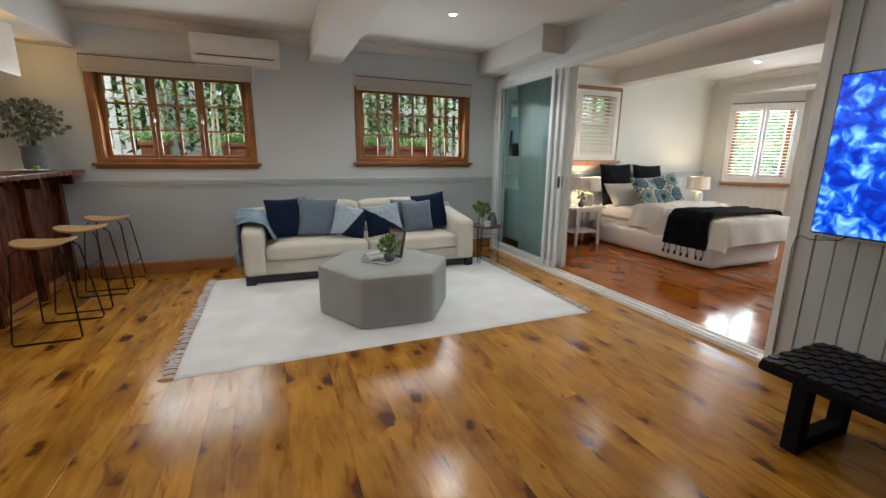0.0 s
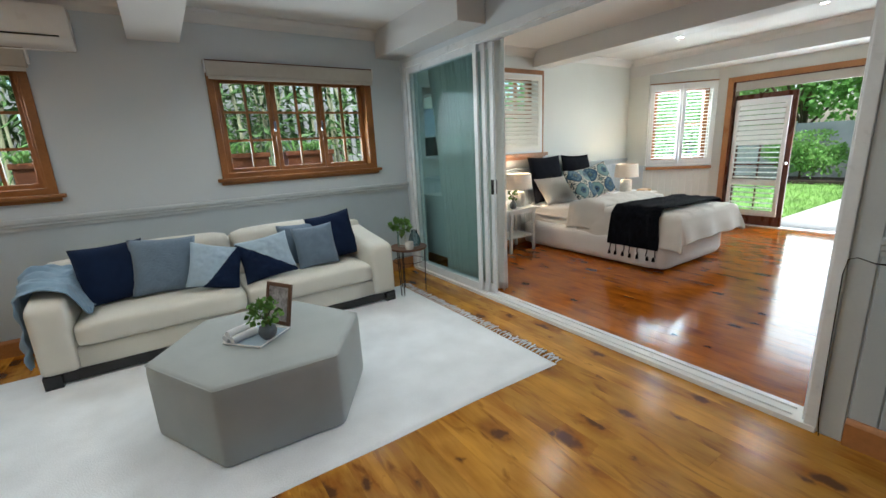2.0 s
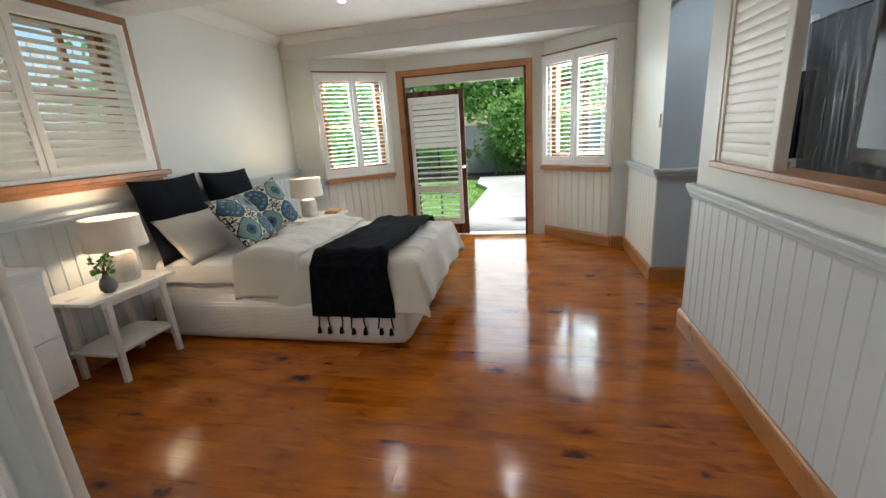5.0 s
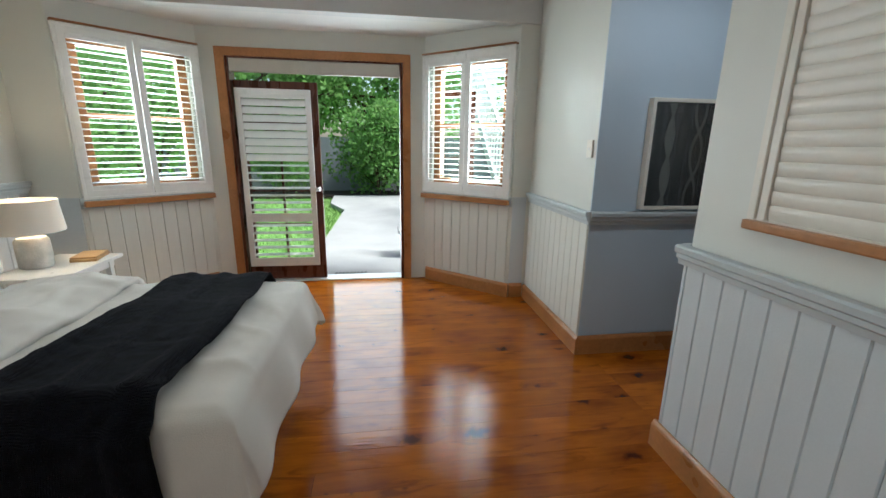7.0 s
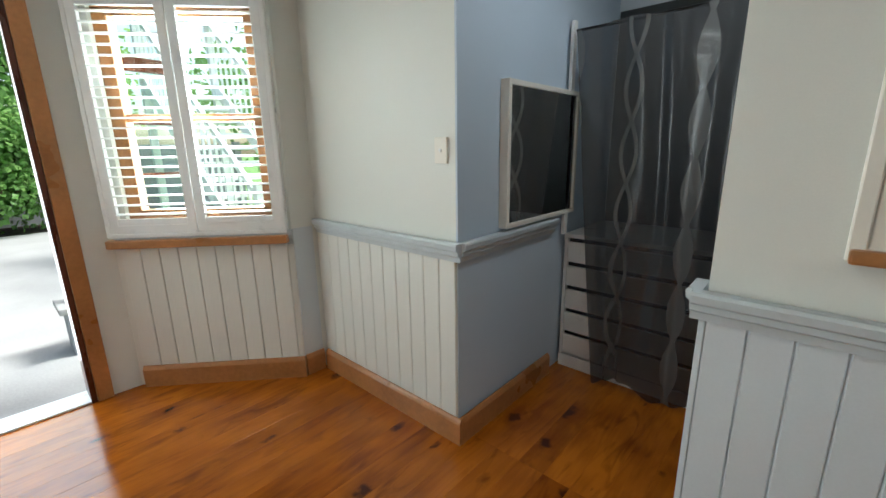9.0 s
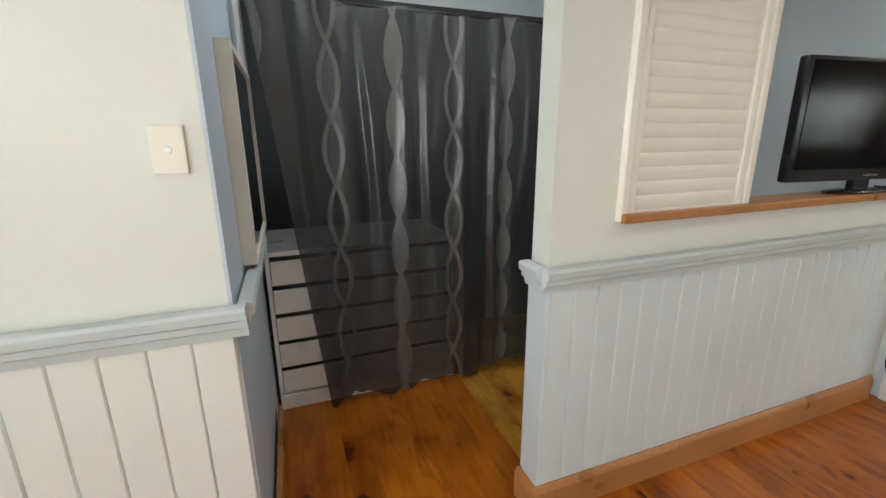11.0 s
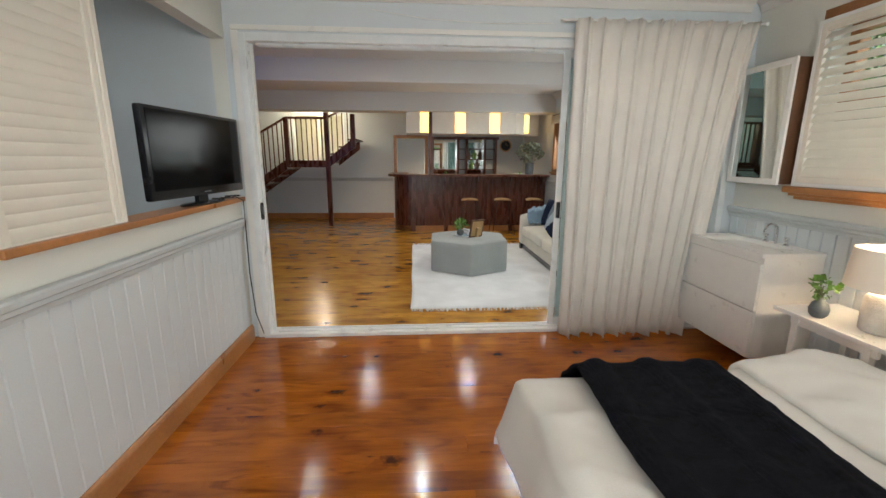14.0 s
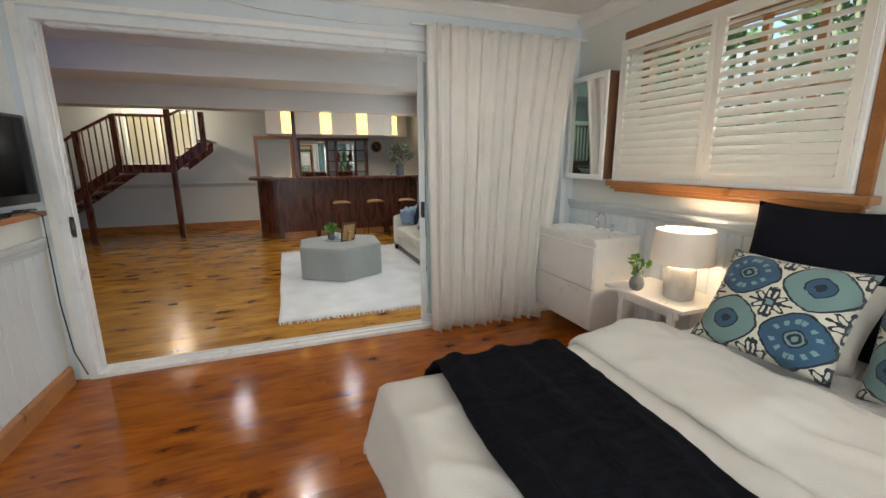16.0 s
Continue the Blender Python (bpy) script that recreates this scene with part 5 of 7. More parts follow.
# air conditioner
ac = thing("air_conditioner", "white wall-mounted split air conditioner under the ceiling", "air conditioner", pose(-0.57, 5.5, 2.37))
bm = bmesh.new()
prof = ((0.0, 0.0), (-0.14, 0.0), (-0.19, 0.03), (-0.215, 0.09), (-0.215, 0.26), (-0.19, 0.29), (0.0, 0.29))
a = [bm.verts.new((-0.45, y, z)) for y, z in prof]
b = [bm.verts.new((0.45, y, z)) for y, z in prof]
for i in range(len(prof)):
    bm.faces.new((a[i], a[(i + 1) % len(prof)], b[(i + 1) % len(prof)], b[i]))
bm.faces.new(a[::-1])
bm.faces.new(b)
bmesh.ops.bevel(bm, geom=list(bm.edges), offset=0.008, segments=2, affect="EDGES")
part("body", bm, M_WHITE, ac, smooth=40)
bm = bmesh.new()
box(bm, -0.40, 0.38, -0.218, -0.205, 0.062, 0.072, 0.002)
part("air_slot", bm, M_BLACK, ac, "dark air slot")
bm = bmesh.new()
box(bm, -0.41, 0.39, -0.19, -0.16, 0.012, 0.02, 0.003, pose(0, 0, 0.01, 18))
part("flap", bm, M_WHITE, ac)

# ---- bedroom ----
# bed
bed = thing("bed", "double bed with a white ribbed base and mattress", "bed", pose(5.43, 4.3, 0))
bm = bmesh.new()
soft_box(bm, -0.73, 0.68, -1.07, 1.12, 0.002, 0.36, 0.09)
part("bed_base", bm, M_SHEET, bed, "white ribbed fabric base", smooth=180)
bm = bmesh.new()
soft_box(bm, -0.60, 0.68, -1.02, 1.10, 0.315, 0.605, 0.06)
part("mattress", bm, M_SHEET, bed, smooth=180)


def drape(u, v, x0, x1, y0, y1, zt, left, right, foot, rr=0.07, seed=0, flare=0.10, head=0.0, wr=1.0):
    """A cover over the bed: falls down at both sides and over the foot (y0) with soft folds."""
    def bend(s, length):
        if s < 0:
            d = -s
            if d < rr * 1.57:
                a = d / rr
                return -rr * math.sin(a), rr * (1 - math.cos(a))
            return -rr - flare * (d - rr * 1.57), rr + d - rr * 1.57
        if s > length:
            p, q = bend(length - s, length)
            return length - p, q
        return s, 0.0
    sx = -left + u * (x1 - x0 + left + right)
    sy = -foot + v * (y1 - y0 + foot + head)
    px, dx = bend(sx, x1 - x0)
    py, dy = bend(sy, y1 - y0 + 9)
    hang = max(dx, dy)
    n1 = noise.noise((sx * 2.2 + seed, sy * 2.2, 0.3)) * 0.020 + noise.noise((sx * 6 + seed, sy * 6, 4)) * 0.010 + abs(noise.noise((sx * 3 + sy * 5 + seed, sy * 2, 7))) * 0.010
    n1 += 0.014 * max(0.0, 1 - 5 * abs(noise.noise((sx * 2.6 + 0.7 * sy + seed, sy * 3.4 - 0.8 * sx, 9)))) + 0.006 * noise.noise((sx * 15, sy * 15, seed))
    x, y, z = x0 + px, y0 + py, zt - hang - 0.08 * min(dx, dy) + n1 * (1 if hang < 0.02 else 0.4) * wr
    fold = wr * min(1.0, hang / 0.2)
    if dx > dy:
        w = 0.016 * fold * math.sin(sy * 13 + seed + 2 * noise.noise((sy * 2, seed, 1)))
        x += (-w - 0.02 * fold) if sx < 0 else (w + 0.02 * fold)
    elif dy > 0:
        w = 0.022 * fold * math.sin(sx * 13 + seed + 2 * noise.noise((sx * 2, seed, 5)))
        y -= w + 0.02 * fold
    c = wr * min(dx, dy)
    x += (-0.06 if sx < 0 else 0.06) * c
    y -= 0.06 * c
    return (x, y, max(z, 0.012))


bm = bmesh.new()
cloth_grid(bm, lambda u, v: drape(u, v, 4.865, 6.09, 3.20, 4.45, 0.648, 0.41, 0.36, 0.34, seed=1.3, flare=0.22, wr=0.65), 130, 120)
duvet = thicken(solid("duvet", bm, M_LINEN, "oatmeal linen duvet spread over the bed", "duvet", smooth=180), 0.022, -1.0)
bm = bmesh.new()
cloth_grid(bm, lambda u, v: drape(u, v, 4.86, 6.11, 4.12 + 0.05 * math.sin(v * 3.1), 4.62, 0.688 + 0.03 * math.sin(math.pi * v), 0.38, 0.32, 0.05, rr=0.06, seed=6.1, flare=0.13), 90, 34)
thicken(part("folded_edge", bm, M_LINEN, duvet, smooth=180), 0.04, -1.0)
bm = bmesh.new()
cloth_grid(bm, lambda u, v: drape(u, v, 4.86, 6.10, 4.50, 5.36, 0.618, 0.20, 0.2, 0.0, rr=0.05, seed=8.4, flare=0.02, wr=0.5), 60, 30)
thicken(solid("bed_sheet", bm, M_SHEET, "white cotton sheet over the mattress", "sheet", smooth=180), 0.008, -1.0)

# black throw with tassels
bm = bmesh.new()


def throw_at(u, v):
    x, y, z = drape(u, 0.5, 4.88, 6.09, 3.0, 3.001, 0.68, 0.48, 0.40, 0.0, rr=0.085, seed=2.0, flare=0.10, wr=0.6)
    hang = max(0.0, min(1.0, (0.22 - u) / 0.16))
    wide = 0.60 - 0.06 * u + 0.05 * hang
    y = 3.36 - 0.04 * u - 0.05 * hang + wide * v + 0.012 * math.sin(u * 9 + 5 * v)
    ridge = 0.016 * max(0.0, math.sin(v * 17 + 4 * noise.noise((u * 2.2, v, 1)))) ** 2 * (0.7 + 0.3 * math.sin(u * 7)) + 0.014 * noise.noise((u * 6, v * 4, 2)) + 0.003 * noise.noise((u * 30, v * 12, 6)) + 0.008
    if z > 0.62:
        z += max(0, ridge) + 0.004
    else:
        x += (-1 if u < 0.5 else 1) * (max(0, ridge) + 0.026)
    return (x, y, z)


cloth_grid(bm, throw_at, 110, 54)
throw = solid("throw_blanket", bm, M_KNIT, "black knitted throw laid across the bed foot", "blanket", smooth=180)
thicken(throw, 0.012, 1.0)
rng = random.Random(9)
for k in range(7):
    x, y, z = throw_at(0.0, (k + 0.25 + rng.uniform(-0.1, 0.1)) / 6.7)
    bm = bmesh.new()
    tube(bm, ((x - 0.012, y, z + 0.03), (x - 0.018, y + rng.uniform(-0.01, 0.01), z - 0.03), (x - 0.02, y + rng.uniform(-0.015, 0.015), z - 0.08)), 0.006, 6)
    yy = y + rng.uniform(-0.012, 0.012)
    lathe(bm, ((0.004, z - 0.075), (0.011, z - 0.082), (0.014, z - 0.095), (0.018, z - 0.125), (0.012, z - 0.128), (0.0, z - 0.126)), 10, x - 0.02, yy)
    part("tassel", bm, M_KNIT, throw, smooth=60)

# pillows
M_IKAT = bpy.data.materials.new("ikat_print_cloth")
M_IKAT.use_nodes = True
_nt = M_IKAT.node_tree


def _node(kind, op=None, **inp):
    n = _nt.nodes.new(kind)
    if op:
        n.operation = op
    for k, v in inp.items():
        i = int(k[1:])
        if isinstance(v, (int, float)):
            n.inputs[i].default_value = v
        else:
            _nt.links.new(v, n.inputs[i])
    return n.outputs[0]


def _m(op, a, b=0.0, c=0.0):
    return _node("ShaderNodeMath", op, i0=a, i1=b, i2=c)


_tc = _nt.nodes.new("ShaderNodeTexCoord")
_sp = _nt.nodes.new("ShaderNodeSeparateXYZ")
_nt.links.new(_tc.outputs["Object"], _sp.inputs[0])
_wob = _nt.nodes.new("ShaderNodeTexNoise")
_wob.inputs["Scale"].default_value = 60.0
_nt.links.new(_tc.outputs["Object"], _wob.inputs["Vector"])
_jit = _m("MULTIPLY", _m("SUBTRACT", _wob.outputs["Fac"], 0.5), 0.016)
_X = _m("ADD", _sp.outputs[0], _jit)
_Z = _m("SUBTRACT", _m("ADD", _sp.outputs[2], _jit), 0.245)
# two by two medallions with pointed ends, in two colourings, on cream with dark scrolls between
_A = _m("ADD", _m("DIVIDE", _X, 0.262), 8.0)
_B = _m("ADD", _m("DIVIDE", _Z, 0.240), 8.0)
_FA = _m("ABSOLUTE", _m("SUBTRACT", _m("FRACT", _A), 0.5))
_FB = _m("ABSOLUTE", _m("SUBTRACT", _m("FRACT", _B), 0.5))
_par = _m("MODULO", _m("ADD", _m("FLOOR", _A), _m("FLOOR", _B)), 2.0)
_med = _m("POWER", _m("ADD", _m("POWER", _FA, 1.55), _m("POWER", _FB, 1.55)), 1 / 1.55)
CREAM, INK, TEAL, BLUE = (0.60, 0.57, 0.47, 1), (0.012, 0.020, 0.032, 1), (0.15, 0.24, 0.235, 1), (0.030, 0.085, 0.150, 1)


def _bands(fac, first, rest):
    ramp = _nt.nodes.new("ShaderNodeValToRGB")
    ramp.color_ramp.interpolation = "CONSTANT"
    el = ramp.color_ramp.elements
    el[0].position, el[0].color = 0.0, first
    el[1].position, el[1].color = rest[0]
    for p_, c_ in rest[1:]:
        e_ = el.new(p_)
        e_.color = c_
    _nt.links.new(fac, ramp.inputs[0])
    return ramp.outputs[0]


def _mixed(fac, a, b):
    n = _nt.nodes.new("ShaderNodeMix")
    n.data_type = "RGBA"
    _nt.links.new(fac, n.inputs["Factor"])
    for v, key in ((a, "A"), (b, "B")):
        if isinstance(v, tuple):
            n.inputs[key].default_value = v
        else:
            _nt.links.new(v, n.inputs[key])
    return n.outputs["Result"]


_teal = _bands(_med, INK, ((0.075, BLUE), (0.18, INK), (0.205, TEAL), (0.45, INK), (0.485, CREAM)))
_blue = _bands(_med, TEAL, ((0.045, INK), (0.095, TEAL), (0.13, INK), (0.16, BLUE), (0.45, INK), (0.485, CREAM)))
# pale flecks round the blue medallion
_dots = _m("MULTIPLY", _m("LESS_THAN", _m("ABSOLUTE", _m("SUBTRACT", _med, 0.305)), 0.045), _m("GREATER_THAN", _m("SINE", _m("MULTIPLY", _m("ARCTAN2", _FA, _FB), 12.0)), 0.25))
_blue = _mixed(_dots, _blue, (0.17, 0.27, 0.28, 1))
# scrolls round the corners of the cells
_CA, _CB = _m("SUBTRACT", 0.5, _FA), _m("SUBTRACT", 0.5, _FB)
_cr = _m("SQRT", _m("ADD", _m("POWER", _CA, 2.0), _m("POWER", _CB, 2.0)))
_curl = _m("LESS_THAN", _m("ABSOLUTE", _m("SUBTRACT", _cr, _m("ADD", 0.19, _m("MULTIPLY", _m("SINE", _m("MULTIPLY", _m("ARCTAN2", _CA, _CB), 8.0)), 0.07)))), 0.034)
_stalk = _m("MULTIPLY", _m("LESS_THAN", _m("MINIMUM", _CA, _CB), 0.022), _m("LESS_THAN", _cr, 0.30))
_core = _m("LESS_THAN", _m("MAXIMUM", _CA, _CB), 0.085)
_hole = _m("LESS_THAN", _m("MAXIMUM", _CA, _CB), 0.055)
_on = _m("GREATER_THAN", _med, 0.50)
_ink = _m("MULTIPLY", _on, _m("MINIMUM", _m("ADD", _m("ADD", _curl, _stalk), _core), 1.0))
_cloth = _mixed(_m("GREATER_THAN", _par, 0.5), _teal, _blue)
_cloth = _mixed(_ink, _cloth, INK)
_cloth = _mixed(_m("MULTIPLY", _on, _hole), _cloth, TEAL)
_b = _nt.nodes["Principled BSDF"]
_nt.links.new(_cloth, _b.inputs["Base Color"])
_b.inputs["Roughness"].default_value = 0.92
weave(M_IKAT)

PZ = 0.615
cushion("euro_pillow", 0.68, 0.70, 0.20, M_BLACKCLOTH, pose(5.10, 5.22, PZ - 0.01, -13, 0, 0), "large black cushion standing at the bed head", 11, category="pillow", group="bed pillows")
cushion("euro_pillow", 0.66, 0.69, 0.20, M_BLACKCLOTH, pose(5.80, 5.22, PZ - 0.01, -14, 2, 0), "large black cushion standing at the bed head", 12, category="pillow", group="bed pillows")
cushion("pillow", 0.70, 0.46, 0.19, M_LINEN, pose(5.12, 4.98, PZ - 0.005, -38, 0, 2), "oatmeal linen pillow leaning on a black cushion", 13, category="pillow", group="bed pillows")
cushion("pillow", 0.70, 0.46, 0.19, M_LINEN, pose(5.82, 5.00, PZ - 0.005, -38, 0, -2), "oatmeal linen pillow leaning on a black cushion", 14, category="pillow", group="bed pillows")
cushion("patterned_cushion", 0.54, 0.50, 0.17, M_IKAT, pose(5.27, 4.66, PZ + 0.06, -36, 1, 8), "teal, navy and cream ikat cushion on the bed", 15, group="patterned cushions")
cushion("patterned_cushion", 0.52, 0.50, 0.17, M_IKAT, pose(5.80, 4.79, PZ + 0.05, -24, -13, -12), "teal, navy and cream ikat cushion on the bed", 16, group="patterned cushions")


def nightstand(m):
    t = thing("nightstand", "white painted nightstand with an open lower shelf", "nightstand", m, group="nightstands")
    bm = bmesh.new()
    box(bm, 0.0, 0.66, 0.0, 0.445, 0.595, 0.62, 0.004)
    part("tabletop", bm, M_WHITE, t)
    bm = bmesh.new()
    box(bm, 0.09, 0.59, 0.05, 0.42, 0.20, 0.222, 0.003)
    part("shelf", bm, M_WHITE, t)
    bm = bmesh.new()
    box(bm, 0.10, 0.60, 0.035, 0.055, 0.54, 0.596, 0.003)
    part("apron", bm, M_WHITE, t)
    bm = bmesh.new()
    box(bm, 0.10, 0.60, 0.395, 0.415, 0.54, 0.596, 0.003)
    part("apron", bm, M_WHITE, t)
    for x, lean in ((0.14, -0.3), (0.55, 0.6)):
        for y in (0.045, 0.405):
            bm = bmesh.new()
            a = [bm.verts.new((x + lean * 0.0 + dx, y + dy, 0.597)) for dx, dy in ((-0.02, -0.018), (0.02, -0.018), (0.02, 0.018), (-0.02, 0.018))]
            b = [bm.verts.new((x + lean * 0.035 + dx, y + dy, 0.0)) for dx, dy in ((-0.017, -0.016), (0.017, -0.016), (0.017, 0.016), (-0.017, 0.016))]
            for i in range(4):
                bm.faces.new((a[i], a[(i + 1) % 4], b[(i + 1) % 4], b[i]))
            bm.faces.new(a)
            bm.faces.new(b[::-1])
            part("leg", bm, M_WHITE, t)
    return t


ns = nightstand(pose(3.99, 5.005, 0))
copy_thing(ns, pose(6.36, 4.66, 0))


def table_lamp(m):
    t = thing("table_lamp", "lit bedside lamp with pale ceramic base and cream drum shade", "lamp", m, group="bedside lamps")
    bm = bmesh.new()
    lathe(bm, ((0.0, 0.0), (0.085, 0.0), (0.092, 0.008), (0.094, 0.10), (0.092, 0.185), (0.075, 0.205), (0.0, 0.208)), 32)
    part("lamp_base", bm, M_STONE, t, smooth=40)
    bm = bmesh.new()
    cyl(bm, 0, 0, 0.205, 0.30, 0.012, seg=12)
    part("stem", bm, M_CHROME, t)
    bm = bmesh.new()
    lathe(bm, ((0.190, 0.245), (0.172, 0.455), (0.170, 0.455), (0.188, 0.246)), 44)
    part("shade", bm, M_LAMPSHADE, t, "glowing cream cloth shade", smooth=60)
    bm = bmesh.new()
    lathe(bm, ((0.0, 0.30), (0.02, 0.31), (0.03, 0.34), (0.022, 0.37), (0.0, 0.375)), 14)
    ob = part("bulb", bm, M_BULB, t, smooth=60)
    ob.visible_shadow = False
    return t


M_BULB = glow_mat("bulb_glow", (1.0, 0.78, 0.52), 7.0)
lm = table_lamp(pose(4.435, 5.22, 0.621))
copy_thing(lm, pose(6.67, 5.0, 0.621))
VASE = ((0.0, 0.0), (0.03, 0.0), (0.046, 0.02), (0.05, 0.05), (0.04, 0.085), (0.02, 0.105), (0.018, 0.122), (0.015, 0.122))
potted("potted_plant", pose(4.205, 5.09, 0.621), VASE, M_CERAMIC, "succulent sprig in a small grey vase on the nightstand", 46, (0, 0, 0.185), (0.065, 0.065, 0.06), 0.036, M_LEAF, 31, narrow=0.5)
bm = bmesh.new()
box(bm, -0.12, 0.12, -0.08, 0.08, 0.0, 0.018, 0.003)
box(bm, -0.11, 0.115, -0.075, 0.08, 0.0185, 0.032, 0.003)
solid("book", bm, M_OAK, "two thin tan books stacked on the nightstand", "book", m=pose(6.88, 4.80, 0.621, 0, 0, 12))

# vanity with basin
van = thing("vanity_unit", "white vanity unit with ceramic basin top in the bedroom corner", "vanity", pose(3.02, 5.025, 0))
bm = bmesh.new()
box(bm, 0.004, 0.806, 0.018, 0.455, 0.16, 0.885, 0.004)
part("cabinet_body", bm, M_WHITE, van)
for z0, z1 in ((0.165, 0.50), (0.508, 0.845)):
    bm = bmesh.new()
    box(bm, 0.006, 0.804, 0.0, 0.018, z0, z1, 0.003)
    part("drawer_front", bm, M_WHITE, van)
bm = bmesh.new()
walled(bm, 0.0, 0.81, -0.004, 0.455, 0.886, 0.915, ((0.14, 0.66, 0.05, 0.37),), "x")
for v in bm.verts:
    v.co = Vector((v.co.x, v.co.z, v.co.y))
part("basin_top", bm, M_WHITE, van)
bm = bmesh.new()
rings = []
for s, z in ((1.0, 0.914), (0.96, 0.880), (0.86, 0.835), (0.55, 0.818), (0.1, 0.812)):
    rings.append([bm.verts.new((0.40 + 0.26 * s * px, 0.21 + 0.16 * s * py, z)) for px, py in ((-1, -0.6), (-0.9, -0.92), (-0.6, -1), (0.6, -1), (0.9, -0.92), (1, -0.6), (1, 0.6), (0.9, 0.92), (0.6, 1), (-0.6, 1), (-0.9, 0.92), (-1, 0.6))])
for a, b in zip(rings, rings[1:]):
    for i in range(12):
        bm.faces.new((a[i], a[(i + 1) % 12], b[(i + 1) % 12], b[i]))
bm.faces.new(rings[-1])
part("basin", bm, M_WHITE, van, "glazed white basin", smooth=60)
bm = bmesh.new()
lathe(bm, ((0, 0.815), (0.02, 0.815), (0.02, 0.818), (0, 0.819)), 14, 0.40, 0.25)
part("drain", bm, M_BLACK, van)
tap = thing("tap_set", "chrome swan-neck tap with two handles on the basin", "tap", pose(3.48, 5.42, 0.915))
bm = bmesh.new()
tube(bm, [(0, 0, 0.0), (0, 0, 0.10)] + [(0, -0.05 + 0.05 * math.cos(a), 0.10 + 0.05 * math.sin(a)) for a in (0.5, 1.0, 1.57, 2.1, 2.7, 3.14)] + [(0, -0.10, 0.085)], 0.009, 10)
part("spout", bm, M_CHROME, tap, smooth=60)
for x in (-0.09, 0.09):
    bm = bmesh.new()
    lathe(bm, ((0.0, 0.0), (0.02, 0.0), (0.02, 0.008), (0.011, 0.014), (0.011, 0.035), (0.018, 0.042), (0.018, 0.062), (0.0, 0.065)), 14, x, 0)
    part("tap_handle", bm, M_CHROME, tap, smooth=40)

# mirror cabinet
mc = thing("mirror_cabinet", "mirror-fronted wall cabinet with a brown timber side", "mirror cabinet", pose(2.96, 5.36, 0))
bm = bmesh.new()
box(bm, 0.0, 0.50, 0.02, 0.136, 1.355, 2.235, 0.003)
part("cabinet_body", bm, M_WALNUT, mc)
bm = bmesh.new()
frame_bars(bm, 0.0, 0.50, 1.35, 2.24, 0.0, 0.02, 0.045, 0.003)
part("door_frame", bm, M_WHITE, mc)
bm = bmesh.new()
box(bm, 0.044, 0.456, 0.005, 0.009, 1.394, 2.196)
part("mirror", bm, M_MIRROR, mc)

# cream curtain on a rod beside the slider
cur = thing("curtain", "cream floor-length curtain gathered on a white rod", "curtain", pose(2.99, 3.935, 0))
bm = bmesh.new()


def curtain_at(u, v):
    y = 1.42 * u
    ph = u * 2 * math.pi * 10.5 + 4.2 * noise.noise((u * 6, 0, 2)) + 0.5 * noise.noise((u * 3, v * 2, 5))
    amp = (0.040 + 0.022 * v) * (0.95 + 0.6 * noise.noise((u * 8, 3, 1)))
    fold = 2.0 * abs(math.sin(ph / 2)) ** 0.6 - 1.0
    x = 0.055 + amp * (fold + 0.22 * math.sin(2 * ph + 1.1 + 2 * noise.noise((u * 5, v, 3)))) + 0.008 * math.sin(u * 2 * math.pi * 37 + v) * (1 - v) ** 3 + 0.007 * noise.noise((u * 16, v * 3, 8))
    y = y * (1 - 0.24 * v ** 0.8) + 0.03 * v + 0.026 * math.sin(ph)
    z = 2.565 - (2.545 + 0.012 * math.sin(u * 21)) * v
    return (x, y, z)


cloth_grid(bm, curtain_at, 230, 30)
thicken(part("cloth", bm, M_CURTAIN, cur, smooth=180), 0.003)
bm = bmesh.new()
tube(bm, ((0.04, -0.12, 2.555), (0.04, 1.50, 2.565)), 0.009, 10)
part("rod", bm, M_WHITE, cur, smooth=60)
bm = bmesh.new()
lathe(bm, ((0, 0), (0.014, 0.0), (0.016, 0.02), (0.0, 0.03)), 12, m=pose(0.04, 1.50, 2.565, -90))
part("finial", bm, M_WHITE, cur, smooth=60)
bm = bmesh.new()
tube(bm, ((2.925, 2.4, 2.62), (2.93, 2.8, 2.565), (2.93, 3.3, 2.545), (2.935, 3.78, 2.555)), 0.003, 6)
solid("cable", bm, M_WHITE, "loose white cable along the wall above the slider", "cable", smooth=60)

# bedroom television on the partition sill
btv = thing("television", "black flat television on a pedestal, switched off", "television", pose(3.45, 1.272, 1.222, 0, 0, 180 - 6.3))
bm = bmesh.new()
box(bm, -0.495, 0.495, -0.02, 0.025, 0.058, 0.592, 0.012)
box(bm, -0.36, 0.36, 0.02, 0.06, 0.12, 0.50, 0.02)
part("case", bm, M_BLACK, btv, smooth=30)
bm = bmesh.new()
box(bm, -0.462, 0.462, -0.0235, -0.0195, 0.115, 0.572)
part("screen", bm, mat("dark_screen", (0.002, 0.002, 0.0025), 0.12, vary=0.0, bump=0.0, spec=0.12), btv, "dark glossy screen")
bm = bmesh.new()
box(bm, -0.05, 0.05, -0.005, 0.03, 0.015, 0.07, 0.005)
part("neck", bm, M_BLACK, btv)
bm = bmesh.new()
lathe(bm, ((0.0, 0.0), (0.19, 0.0), (0.2, 0.006), (0.19, 0.012), (0.06, 0.018), (0.0, 0.02)), 36)
for v in bm.verts:
    v.co.x *= 1.15
    v.co.y *= 0.34
part("pedestal", bm, M_BLACK, btv, smooth=50)
bm = bmesh.new()
box(bm, -0.02, 0.06, -0.0245, -0.0205, 0.078, 0.086)
